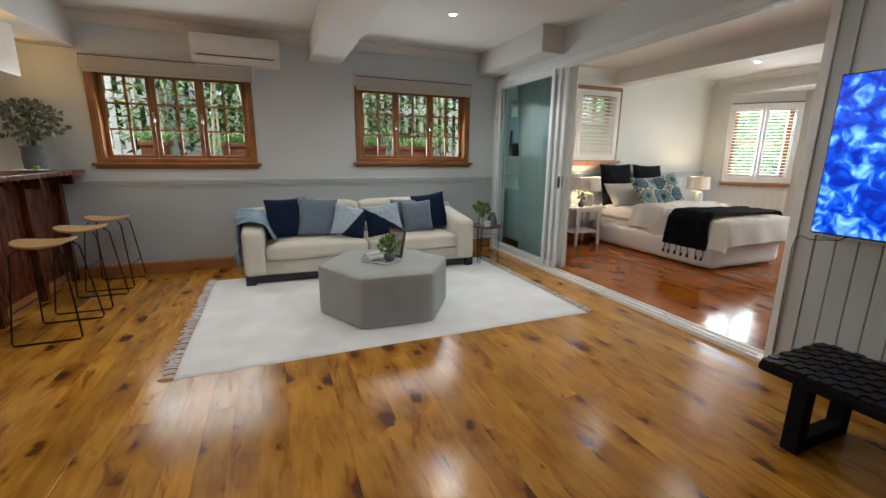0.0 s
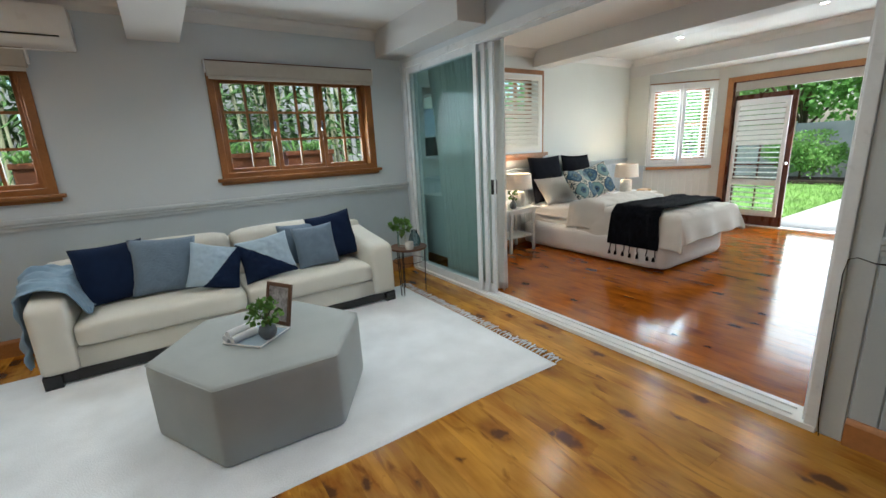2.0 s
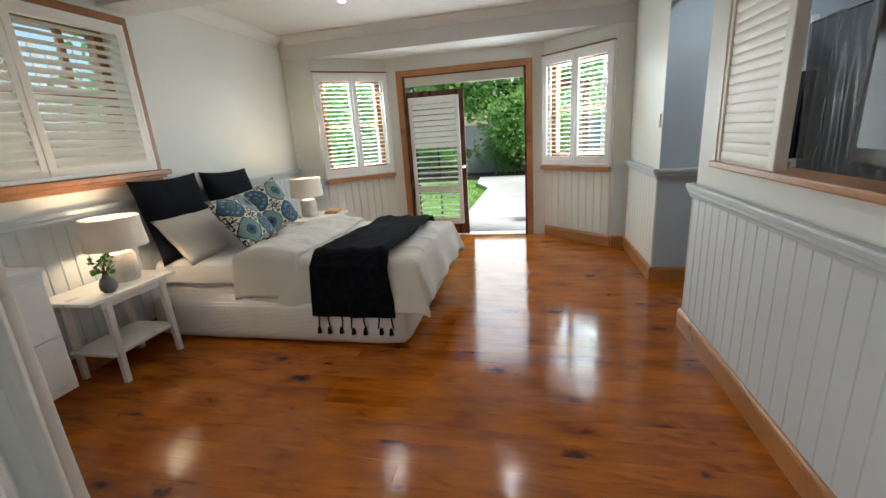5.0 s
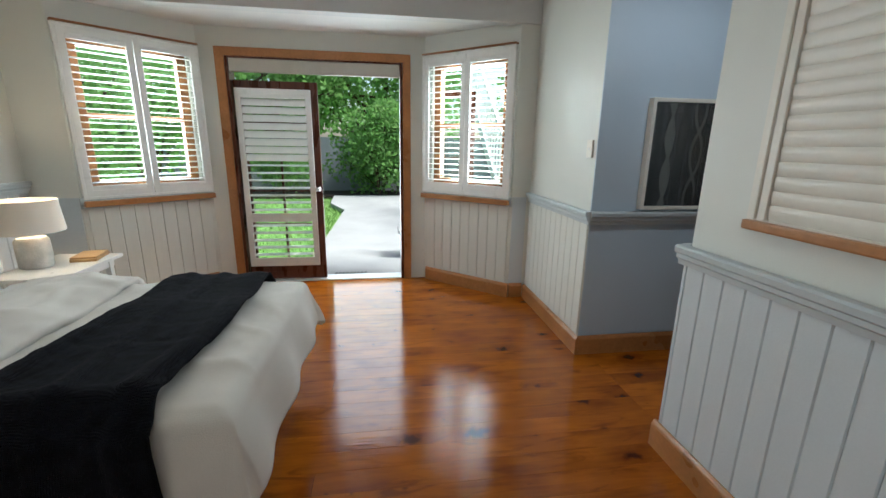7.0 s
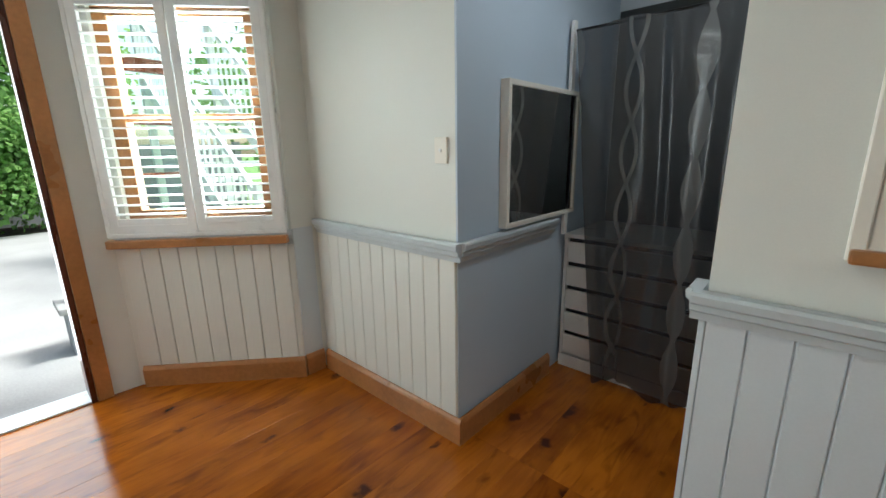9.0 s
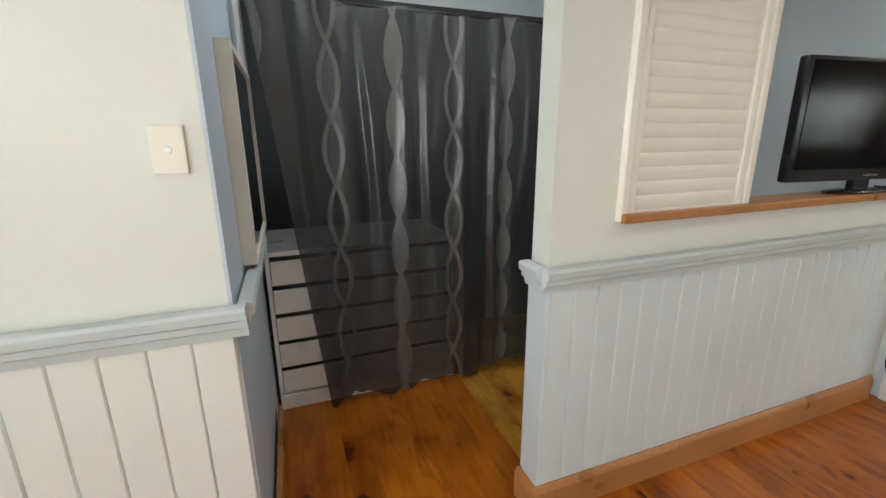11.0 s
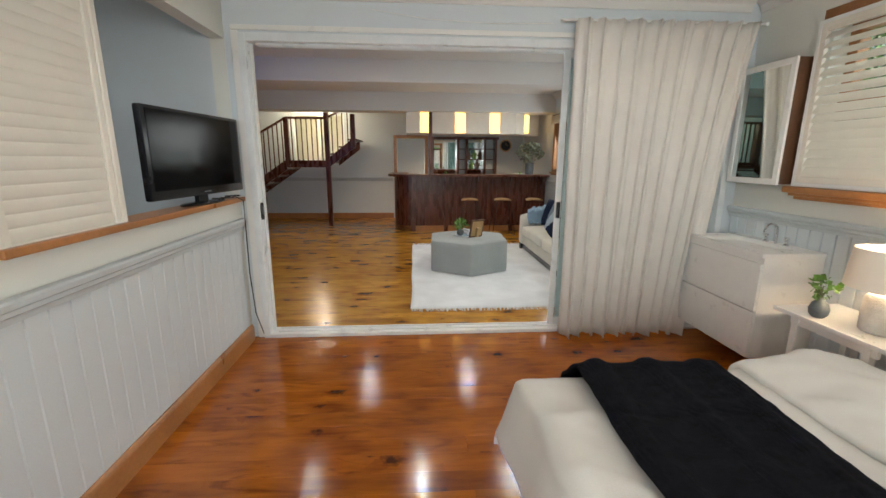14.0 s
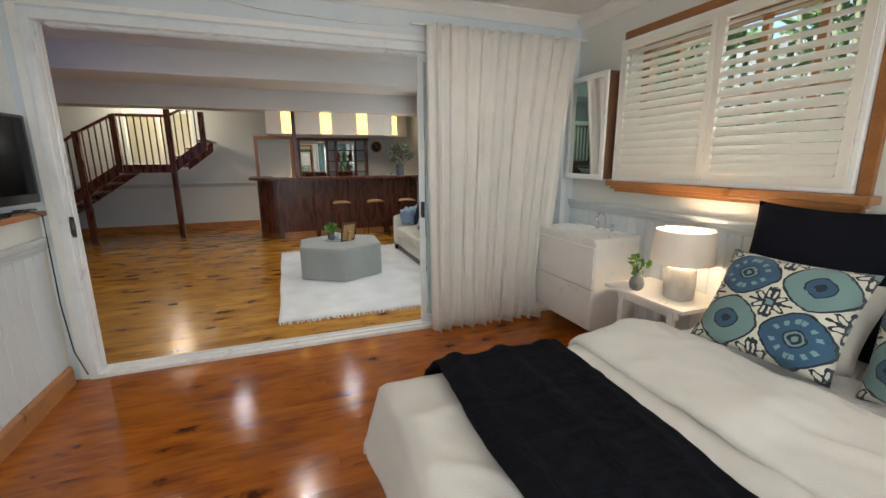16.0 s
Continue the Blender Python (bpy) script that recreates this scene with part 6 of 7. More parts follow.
part("badge", bm, M_CHROME, btv)
bm = bmesh.new()
tube(bm, ((3.25, 1.29, 1.232), (3.10, 1.33, 1.24), (3.02, 1.36, 1.20), (3.0, 1.35, 1.0), (2.995, 1.345, 0.6), (2.985, 1.36, 0.25), (2.955, 1.40, 0.05)), 0.0045, 6)
solid("cable", bm, M_IRON, "dark cable hanging from the television sill to the floor", "cable", smooth=60)

rng = random.Random(44)
for k in range(3):
    bm = bmesh.new()
    pts = [(3.30 - 0.30 * i / 9 + rng.gauss(0, 0.02), 1.29 + 0.035 * math.sin(i * 1.3 + k * 2), 1.227 + 0.004 * k + 0.010 * abs(math.sin(i * 0.9 + k))) for i in range(10)]
    tube(bm, pts, 0.004, 6)
    solid("cable", bm, M_BLACK, "loose black cable coiled on the sill by the television", "cable", smooth=60, group="television cables")

# light switch
sw = thing("light_switch", "square white wall light switch plate", "switch", pose(6.288, 1.255, 1.46, 0, 0, 180))
bm = bmesh.new()
box(bm, -0.037, 0.037, -0.012, 0.0, -0.058, 0.058, 0.004)
part("plate", bm, M_CREAM, sw)
bm = bmesh.new()
lathe(bm, ((0, 0), (0.009, 0), (0.008, 0.004), (0, 0.005)), 14, m=pose(0, -0.012, 0, 90))
part("button", bm, M_WHITE, sw)

# alcove mirror
am = thing("wall_mirror", "square mirror in a deep cream box frame", "mirror", pose(6.2, 0.545, 0))
bm = bmesh.new()
for y0, y1, z0, z1 in ((-0.385, -0.36, 1.065, 1.785), (0.36, 0.385, 1.065, 1.785), (-0.36, 0.36, 1.065, 1.09), (-0.36, 0.36, 1.76, 1.785)):
    box(bm, -0.05, 0.0, y0, y1, z0, z1, 0.003)
part("frame", bm, M_CREAM, am)
bm = bmesh.new()
box(bm, -0.042, -0.036, -0.36, 0.36, 1.09, 1.76)
part("mirror", bm, M_MIRROR, am)

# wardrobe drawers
# added dark sheet before the pale wall: paints the shade inside the wardrobe
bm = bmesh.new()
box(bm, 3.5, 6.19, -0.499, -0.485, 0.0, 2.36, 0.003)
structure("wardrobe_shade_panel", bm, mat("wardrobe_shade_dark", (0.05, 0.055, 0.055), 0.8, vary=0.2, scale=3), "added dark panel standing in for the shade deep in the wardrobe", "panel")
wd = thing("drawer_unit", "white wardrobe drawer unit with five drawers", "drawers", pose(5.13, 0.2, 0))
bm = bmesh.new()
box(bm, 0.0, 0.02, -0.62, 0.0, 0.0, 0.90, 0.002)
box(bm, 1.03, 1.05, -0.62, 0.0, 0.0, 0.90, 0.002)
box(bm, 0.0, 1.05, -0.62, 0.004, 0.90, 0.925, 0.002)
box(bm, 0.02, 1.03, -0.60, -0.045, 0.01, 0.90)
part("carcass", bm, M_WHITE, wd)
# black board over the white carcass, so the drawer gaps look deep in shade
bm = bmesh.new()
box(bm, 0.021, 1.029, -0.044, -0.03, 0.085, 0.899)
part("inner_shadow_board", bm, M_BLACK, wd, "added black board painting the shade in the drawer gaps")
bm = bmesh.new()
box(bm, 0.0, 1.05, -0.012, 0.006, 0.0, 0.085, 0.002)
part("plinth", bm, M_WHITE, wd)
for k in range(5):
    bm = bmesh.new()
    z = 0.10 + k * 0.16
    box(bm, 0.024, 1.026, -0.02, 0.0, z, z + 0.132, 0.003)
    part("drawer_front", bm, M_WHITE, wd)

# black sheer curtain with twisted stripes
M_SHEER = bpy.data.materials.new("black_sheer_striped_cloth")
M_SHEER.use_nodes = True
_nt = M_SHEER.node_tree
_tc = _nt.nodes.new("ShaderNodeTexCoord")
_sp = _nt.nodes.new("ShaderNodeSeparateXYZ")
_nt.links.new(_tc.outputs["Object"], _sp.inputs[0])
_wob = _nt.nodes.new("ShaderNodeTexNoise")
_wob.inputs["Scale"].default_value = 8.0
_nt.links.new(_tc.outputs["Object"], _wob.inputs["Vector"])
_S = _m("DIVIDE", _m("ADD", _sp.outputs[0], 3.0), 0.32)
_U = _m("ABSOLUTE", _m("SUBTRACT", _m("FRACT", _S), 0.5))
_odd = _m("GREATER_THAN", _m("MODULO", _m("FLOOR", _S), 2.0), 0.5)
_wave = _m("ABSOLUTE", _m("SINE", _m("ADD", _m("MULTIPLY", _sp.outputs[2], 9.5), _m("MULTIPLY", _m("FLOOR", _S), 1.3))))
_out = _m("LESS_THAN", _m("ABSOLUTE", _m("SUBTRACT", _U, _m("MULTIPLY", _wave, 0.135))), 0.034)
_fill = _m("LESS_THAN", _U, _m("ADD", _m("MULTIPLY", _wave, 0.12), 0.03))
_str = _m("ADD", _m("MULTIPLY", _out, _odd), _m("MULTIPLY", _fill, _m("SUBTRACT", 1.0, _odd)))
_mixc = _nt.nodes.new("ShaderNodeMix")
_mixc.data_type = "RGBA"
_mixc.inputs["A"].default_value, _mixc.inputs["B"].default_value = (0.020, 0.022, 0.026, 1), (0.10, 0.10, 0.097, 1)
_nt.links.new(_str, _mixc.inputs["Factor"])
_b = _nt.nodes["Principled BSDF"]
_nt.links.new(_mixc.outputs["Result"], _b.inputs["Base Color"])
_b.inputs["Roughness"].default_value = 0.27
_b.inputs["Sheen Weight"].default_value = 0.05
_b.inputs["Specular IOR Level"].default_value = 0.8
_tr = _nt.nodes.new("ShaderNodeBsdfTransparent")
_mx = _nt.nodes.new("ShaderNodeMixShader")
_nt.links.new(_m("ADD", 0.82, _m("MULTIPLY", _str, 0.10)), _mx.inputs[0])
_nt.links.new(_tr.outputs[0], _mx.inputs[1])
_nt.links.new(_b.outputs[0], _mx.inputs[2])
_nt.links.new(_mx.outputs[0], _nt.nodes["Material Output"].inputs[0])
_bp = _nt.nodes.new("ShaderNodeBump")
_bp.inputs["Strength"].default_value, _bp.inputs["Distance"].default_value = 0.6, 0.01
_wob2 = _nt.nodes.new("ShaderNodeTexNoise")
_wob2.inputs["Scale"].default_value, _wob2.inputs["Detail"].default_value = 14.0, 5
_nt.links.new(_tc.outputs["Object"], _wob2.inputs["Vector"])
_nt.links.new(_wob2.outputs["Fac"], _bp.inputs["Height"])
_nt.links.new(_bp.outputs[0], _b.inputs["Normal"])

wc = thing("wardrobe_curtain", "black sheer curtain with grey twisted stripes over the wardrobe", "curtain", pose(0, 0.255, 0))
for x0, x1, z0, lean in ((5.06, 6.13, 0.04, 0.20), (4.0, 5.10, 0.06, 0.0)):
    bm = bmesh.new()

    def sheer(u, v, x0=x0, x1=x1, z0=z0, lean=lean):
        x = x0 + (x1 - x0) * u
        y = 0.015 + (0.008 + 0.010 * v) * math.sin(u * 40 + 3 * noise.noise((u * 5, v * 1.5, x0))) + 0.01 * noise.noise((u * 9, v * 4, 3))
        z = 2.10 - 0.012 * math.sin(u * 15) - (2.10 - z0 - 0.02 * math.sin(u * 11)) * v
        return (x - lean * v * u ** 3 * 1.1, y + 0.02, z)

    cloth_grid(bm, sheer, 150, 40)
    part("cloth", bm, M_SHEER, wc, smooth=180)
bm = bmesh.new()
tube(bm, ((3.95, 0.02, 2.098), (6.14, 0.02, 2.098)), 0.008, 8)
part("curtain_wire", bm, M_IRON, wc)
bm = bmesh.new()
box(bm, 6.158, 6.18, -0.03, 0.01, 0.93, 2.16, 0.003)
part("upright", bm, M_WHITE, wc, "white upright batten")

# ---- bar ----
bar = thing("bar_counter", "dark stained timber bar with panelled front and overhanging top", "bar", pose(0, 0, 0))
bm = bmesh.new()
box(bm, -2.62, -2.16, 2.55, 5.485, 1.165, 1.21, 0.008)
pts = [(-2.16 - 0.42 * (1 - math.cos(a)), 2.55 - 0.42 * math.sin(a)) for a in [math.radians(15 * i) for i in range(7)]]
ring0 = [bm.verts.new((x, y, 1.165)) for x, y in pts + [(-3.5, 2.13), (-3.5, 2.55), (-2.62, 2.55)]]
ring1 = [bm.verts.new((x, y, 1.21)) for x, y in pts + [(-3.5, 2.13), (-3.5, 2.55), (-2.62, 2.55)]]
bm.faces.new(ring0[::-1])
bm.faces.new(ring1)
for i in range(len(ring0)):
    bm.faces.new((ring0[i], ring0[(i + 1) % len(ring0)], ring1[(i + 1) % len(ring0)], ring1[i]))
part("countertop", bm, M_DARKWOOD, bar, "polished dark timber top")
bm = bmesh.new()
box(bm, -2.56, -2.44, 2.62, 5.485, 0.0, 1.165)
part("front_carcass", bm, M_DARKWOOD, bar)
bm = bmesh.new()
pc = [(-2.44 - 0.36 * (1 - math.cos(a)), 2.62 - 0.36 * math.sin(a)) for a in [math.radians(10 * i) for i in range(10)]] + [(-3.42, 2.26)]
lo = [bm.verts.new((x, y, 0)) for x, y in pc]
hi = [bm.verts.new((x, y, 1.165)) for x, y in pc]
for i in range(len(pc) - 1):
    bm.faces.new((lo[i], lo[i + 1], hi[i + 1], hi[i]))
part("curved_end", bm, M_DARKWOOD, bar)
for i in range(30):
    y = 2.64 + i * 0.095
    if y + 0.09 > 5.48:
        break
    bm = bmesh.new()
    box(bm, -2.44, -2.424, y, y + 0.088, 0.12, 1.10, 0.004)
    part("front_board", bm, M_DARKWOOD, bar)
for y in (2.66, 3.36, 4.06, 4.76, 5.43):
    bm = bmesh.new()
    box(bm, -2.424, -2.375, y - 0.045, y + 0.045, 0.0, 1.12, 0.006)
    box(bm, -2.40, -2.26, y - 0.03, y + 0.03, 1.06, 1.163, 0.006)
    part("pilaster", bm, M_DARKWOOD, bar)
bm = bmesh.new()
run(bm, (-2.424, 5.48), (-2.424, 2.62), ((0, 0), (0.03, 0), (0.03, 0.10), (0.015, 0.12), (0, 0.12)))
for p, q in zip(pc[::-1], pc[-2::-1]):
    run(bm, q, p, ((0, 0), (0.03, 0), (0.03, 0.10), (0.015, 0.12), (0, 0.12)))
part("kickboard", bm, M_TIMBER, bar, "orange timber kickboard")

bm = bmesh.new()
box(bm, -2.243, -2.173, 2.985, 3.055, 1.211, 2.428, 0.006)
structure("column_bar", bm, M_DARKWOOD, "dark timber post standing on the bar top", "column")

M_BARLIGHT = glow_mat("bar_light_panel", (1.0, 0.56, 0.13), 2.0)
can = thing("bar_canopy", "cream bar canopy with narrow glowing yellow light panels", "canopy", kind="structure")
bm = bmesh.new()
box(bm, -2.85, -2.25, 2.54, 4.76, 2.02, 2.775, 0.006)
c0 = [bm.verts.new((x, y, 2.02)) for x, y in ((-2.252, 4.762), (-2.85, 5.40), (-3.1, 5.40), (-2.85, 4.762))]
c1 = [bm.verts.new((x, y, 2.775)) for x, y in ((-2.252, 4.762), (-2.85, 5.40), (-3.1, 5.40), (-2.85, 4.762))]
for i in range(4):
    bm.faces.new((c0[i], c0[(i + 1) % 4], c1[(i + 1) % 4], c1[i]))
bm.faces.new(c0[::-1])
part("canopy_box", bm, M_CREAM, can)
for y in (2.92, 3.62, 4.32):
    bm = bmesh.new()
    box(bm, -2.249, -2.243, y - 0.10, y + 0.10, 2.04, 2.42, 0.001)
    part("light_panel", bm, M_BARLIGHT, can, "glowing yellow light panel")
bm = bmesh.new()
box(bm, -0.08, 0.08, -0.004, 0.002, 2.06, 2.42, 0.001, pose(-2.515, 5.045, 0, 0, 0, 133))
part("light_panel", bm, M_BARLIGHT, can, "glowing yellow light panel")


def stool(m):
    t = thing("bar_stool", "bar stool with pale oak seat and black wire sled legs", "stool", m, group="bar stools")
    bm = bmesh.new()
    prof = []
    for i in range(28):
        a = 2 * math.pi * i / 28
        prof.append((0.185 * math.copysign(abs(math.cos(a)) ** 0.75, math.cos(a)), 0.17 * math.copysign(abs(math.sin(a)) ** 0.85, math.sin(a))))
    rows = []
    for s, z in ((0.93, 0.700), (1.0, 0.708), (0.99, 0.720), (0.9, 0.722), (0.5, 0.712), (0.08, 0.708)):
        rows.append([bm.verts.new((x * s, y * s, z + 0.03 * (x / 0.185) ** 2 * s)) for x, y in prof])
    for a, b in zip(rows, rows[1:]):
        for i in range(28):
            bm.faces.new((a[i], a[(i + 1) % 28], b[(i + 1) % 28], b[i]))
    bm.faces.new(rows[0][::-1])
    bm.faces.new(rows[-1])
    part("seat", bm, M_OAK, t, "pale oak saddle seat", smooth=60)
    for s in (-1, 1):
        bm = bmesh.new()
        tube(bm, ((-0.12, s * 0.12, 0.70), (-0.15, s * 0.15, 0.66), (-0.205, s * 0.225, 0.03), (-0.195, s * 0.228, 0.008), (0.195, s * 0.228, 0.008), (0.205, s * 0.225, 0.03), (0.15, s * 0.15, 0.66), (0.12, s * 0.12, 0.70)), 0.0065, 8)
        part("sled_leg", bm, M_IRON, t, smooth=60)
    bm = bmesh.new()
    tube(bm, ((0.187, -0.196, 0.24), (0.187, 0.196, 0.24)), 0.0055, 6)
    part("footrest", bm, M_IRON, t)
    bm = bmesh.new()
    tube(bm, ((-0.187, -0.196, 0.24), (-0.187, 0.196, 0.24)), 0.0055, 6)
    part("brace", bm, M_IRON, t)
    return t


so = stool(pose(-1.93, 3.80, 0))
copy_thing(so, pose(-1.93, 4.47, 0))
copy_thing(so, pose(-1.93, 5.12, 0))
potted("vase_of_leaves", pose(-2.42, 5.12, 1.21), ((0.0, 0.0), (0.07, 0.0), (0.085, 0.03), (0.092, 0.12), (0.085, 0.20), (0.10, 0.235), (0.093, 0.235)), M_CERAMIC, "grey-green foliage in a grey ceramic vase on the bar", 420, (0, 0, 0.46), (0.27, 0.27, 0.19), 0.055, M_LEAF_GREY, 41, "vase")
plate = thing("plate", "white plate with a green lime on the bar", "plate", pose(-2.36, 4.88, 1.21))
bm = bmesh.new()
lathe(bm, ((0.0, 0.002), (0.07, 0.0), (0.13, 0.014), (0.13, 0.018), (0.07, 0.006), (0.0, 0.006)), 28)
part("dish", bm, M_WHITE, plate, smooth=50)
bm = bmesh.new()
lathe(bm, ((0, 0.006), (0.018, 0.01), (0.026, 0.03), (0.018, 0.052), (0, 0.058)), 14, 0.03, 0.02)
part("lime", bm, M_LEAF, plate, "green lime", smooth=60)

# back bar
bb = thing("back_bar_shelf", "dark timber back-bar shelving with mirror, glasses and bottles", "shelf", pose(-4.5, 3.95, 0))
bm = bmesh.new()
box(bm, 0.0, 0.45, -0.85, 0.85, 0.0, 0.95, 0.005)
part("base_cabinet", bm, M_DARKWOOD, bb)
bm = bmesh.new()
box(bm, -0.0, 0.48, -0.87, 0.87, 0.95, 0.985, 0.005)
part("worktop", bm, M_DARKWOOD, bb)
for y in (-0.80, -0.16, 0.06, 0.52, 0.80):
    bm = bmesh.new()
    box(bm, 0.0, 0.22, y - 0.03, y + 0.03, 0.985, 2.02, 0.004)
    part("upright", bm, M_DARKWOOD, bb)
for z in (1.25, 1.50, 1.76):
    for y0, y1 in ((-0.13, 0.03), (0.09, 0.49), (0.55, 0.77)):
        bm = bmesh.new()
        box(bm, 0.0, 0.2, y0, y1, z, z + 0.018, 0.002)
        part("shelf_board", bm, M_DARKWOOD, bb)
bm = bmesh.new()
box(bm, -0.0, 0.25, -0.86, 0.86, 2.0, 2.06, 0.005)
part("top_rail", bm, M_DARKWOOD, bb)
for y0, y1 in ((-0.77, -0.19), (0.09, 0.49)):
    bm = bmesh.new()
    box(bm, 0.003, 0.008, y0, y1, 0.99, 1.995)
    part("mirror", bm, M_MIRROR, bb)
rng = random.Random(12)
for k in range(15):
    z = (0.985, 1.268, 1.518)[k % 3]
    y = (-0.70 + 0.12 * (k // 3)) if z < 1.0 else (0.13 + 0.075 * (k // 3))
    bm = bmesh.new()
    if k % 2:
        lathe(bm, ((0.0, 0.0), (0.03, 0.0), (0.005, 0.008), (0.004, 0.07), (0.03, 0.10), (0.034, 0.15), (0.032, 0.15), (0.028, 0.10), (0.0, 0.075)), 14)
        solid("wine_glass", bm, M_GLASS, "clear stemmed glass on the back bar", "glass", smooth=60, m=pose(-4.38, 3.95 + y, z), group="bar glasses")
    else:
        lathe(bm, ((0.0, 0.0), (0.034, 0.0), (0.036, 0.13), (0.014, 0.18), (0.013, 0.23), (0.0, 0.232)), 14)
        solid("bottle", bm, rng.choice((M_GLASS_SMOKE, M_WALNUT, M_LEAF)), "slim bottle standing on the back bar", "bottle", smooth=60, m=pose(-4.38, 3.95 + y, z), group="bar bottles")
clock = thing("wall_clock", "round brass-rimmed wall clock with a dark face", "clock", pose(-4.5, 5.04, 1.86))
bm = bmesh.new()
lathe(bm, ((0.0, 0.0), (0.15, 0.0), (0.155, 0.02), (0.145, 0.035), (0.125, 0.03), (0.12, 0.02)), 32, m=pose(0, 0, 0, 0, 90))
part("rim", bm, M_OAK, clock, smooth=50)
bm = bmesh.new()
lathe(bm, ((0.0, 0.018), (0.124, 0.018), (0.124, 0.0)), 32, m=pose(0, 0, 0, 0, 90))
part("face", bm, M_IRON, clock)
bm = bmesh.new()
box(bm, 0.019, 0.022, -0.004, 0.004, 0.0, 0.075)
box(bm, 0.022, 0.025, -0.003, 0.055, -0.003, 0.005)
part("clock_hands", bm, M_OAK, clock)

# side door in the west wall
dw = thing("door_west", "closed pale grey door in an orange timber frame", "door", kind="structure")
bm = bmesh.new()
for y0, y1 in ((2.17, 2.25), (2.95, 3.03)):
    box(bm, -4.502, -4.475, y0, y1, 0.0, 2.10, 0.005)
box(bm, -4.502, -4.474, 2.17, 3.03, 2.02, 2.10, 0.005)
part("door_frame", bm, M_TIMBER, dw)
bm = bmesh.new()
box(bm, -4.58, -4.54, 2.255, 2.945, 0.005, 2.015, 0.004)
part("door_leaf", bm, M_WALL, dw)

# ---- staircase ----
stair = thing("staircase", "dark timber staircase with landing, newels and balusters", "staircase", pose(0, 0, 0))
XS, XW = -3.30, -4.44
bm = bmesh.new()
box(bm, XW, XS, -0.16, 0.80, 1.40, 1.47, 0.004)
part("landing", bm, M_DARKWOOD, stair)
bm = bmesh.new()
box(bm, XS - 0.03, XS + 0.03, -0.16, 0.80, 1.32, 1.475, 0.005)
part("landing_beam", bm, M_DARKWOOD, stair)


def bar_between(bm, p, q, w, h):
    """A straight timber of section w by h (h upright) between two points."""
    p, q = Vector(p), Vector(q)
    a = [bm.verts.new(p + Vector((dx, 0, dz))) for dx, dz in ((-w / 2, 0), (w / 2, 0), (w / 2, h), (-w / 2, h))]
    b = [bm.verts.new(q + Vector((dx, 0, dz))) for dx, dz in ((-w / 2, 0), (w / 2, 0), (w / 2, h), (-w / 2, h))]
    for i in range(4):
        bm.faces.new((a[i], a[(i + 1) % 4], b[(i + 1) % 4], b[i]))
    bm.faces.new(a[::-1])
    bm.faces.new(b)


for x in (XS, XW + 0.03):
    bm = bmesh.new()
    bar_between(bm, (x, -0.16, 1.27), (x, -2.02, 0.0), 0.05, 0.22)
    part("stringer", bm, M_DARKWOOD, stair)
    bm = bmesh.new()
    bar_between(bm, (x, 0.80, 1.34), (x, 1.33, 1.74), 0.05, 0.22)
    part("stringer", bm, M_DARKWOOD, stair)
for k in range(7):
    bm = bmesh.new()
    y, z = -0.16 - 0.255 * (k + 1), 1.47 - 0.178 * (k + 1)
    box(bm, XW + 0.03, XS - 0.02, y, y + 0.27, z - 0.03, z, 0.004)
    part("tread", bm, M_DARKWOOD, stair)
for k in range(3):
    bm = bmesh.new()
    y, z = 0.80 + 0.2 * k, 1.47 + 0.16 * (k + 1)
    box(bm, XW + 0.03, XS - 0.02, y, y + 0.22, z - 0.03, z, 0.004)
    part("tread", bm, M_DARKWOOD, stair)
for y, z0, z1 in ((0.755, 0.0, 2.62), (-0.12, 1.32, 2.40), (1.33, 1.76, 2.48), (-0.72, 0.80, 2.08)):
    bm = bmesh.new()
    box(bm, XS - 0.05, XS + 0.05, y - 0.05, y + 0.05, z0, z1, 0.006)
    part("newel", bm, M_DARKWOOD, stair)
bm = bmesh.new()
box(bm, XS - 0.045, XS + 0.045, -0.77, -0.67, 0.0, 0.82, 0.006)
part("newel", bm, M_DARKWOOD, stair)
for p, q in (((XS, -0.72, 2.02), (XS, -0.12, 2.36)), ((XS, -0.12, 2.36), (XS, 0.755, 2.36)), ((XS, 0.755, 2.36), (XS, 1.33, 2.66)), ((XS, -2.05, 1.05), (XS, -0.72, 2.02))):
    bm = bmesh.new()
    bar_between(bm, p, q, 0.06, 0.05)
    part("handrail", bm, M_DARKWOOD, stair)


def baluster(y, z0, z1):
    bm = bmesh.new()
    box(bm, XS - 0.011, XS + 0.011, y - 0.011, y + 0.011, z0, z1)
    part("baluster", bm, M_DARKWOOD, stair)


for k in range(1, 6):
    y = -0.72 + 0.6 * k / 6
    baluster(y, 1.40 + (y + 0.16) * 0.7 if y < -0.16 else 1.46, 2.02 + 0.34 * k / 6)
for k in range(1, 8):
    baluster(-0.12 + 0.875 * k / 8, 1.46, 2.37)
for k in range(1, 5):
    y = 0.755 + 0.575 * k / 5
    baluster(y, 1.46 + (y - 0.8) * 0.75, 2.36 + 0.3 * k / 5)
for k in range(1, 9):
    y = -2.05 + 1.33 * k / 9
    baluster(y, 0.20 + (y + 2.02) * 0.68, 1.05 + 0.97 * k / 9)

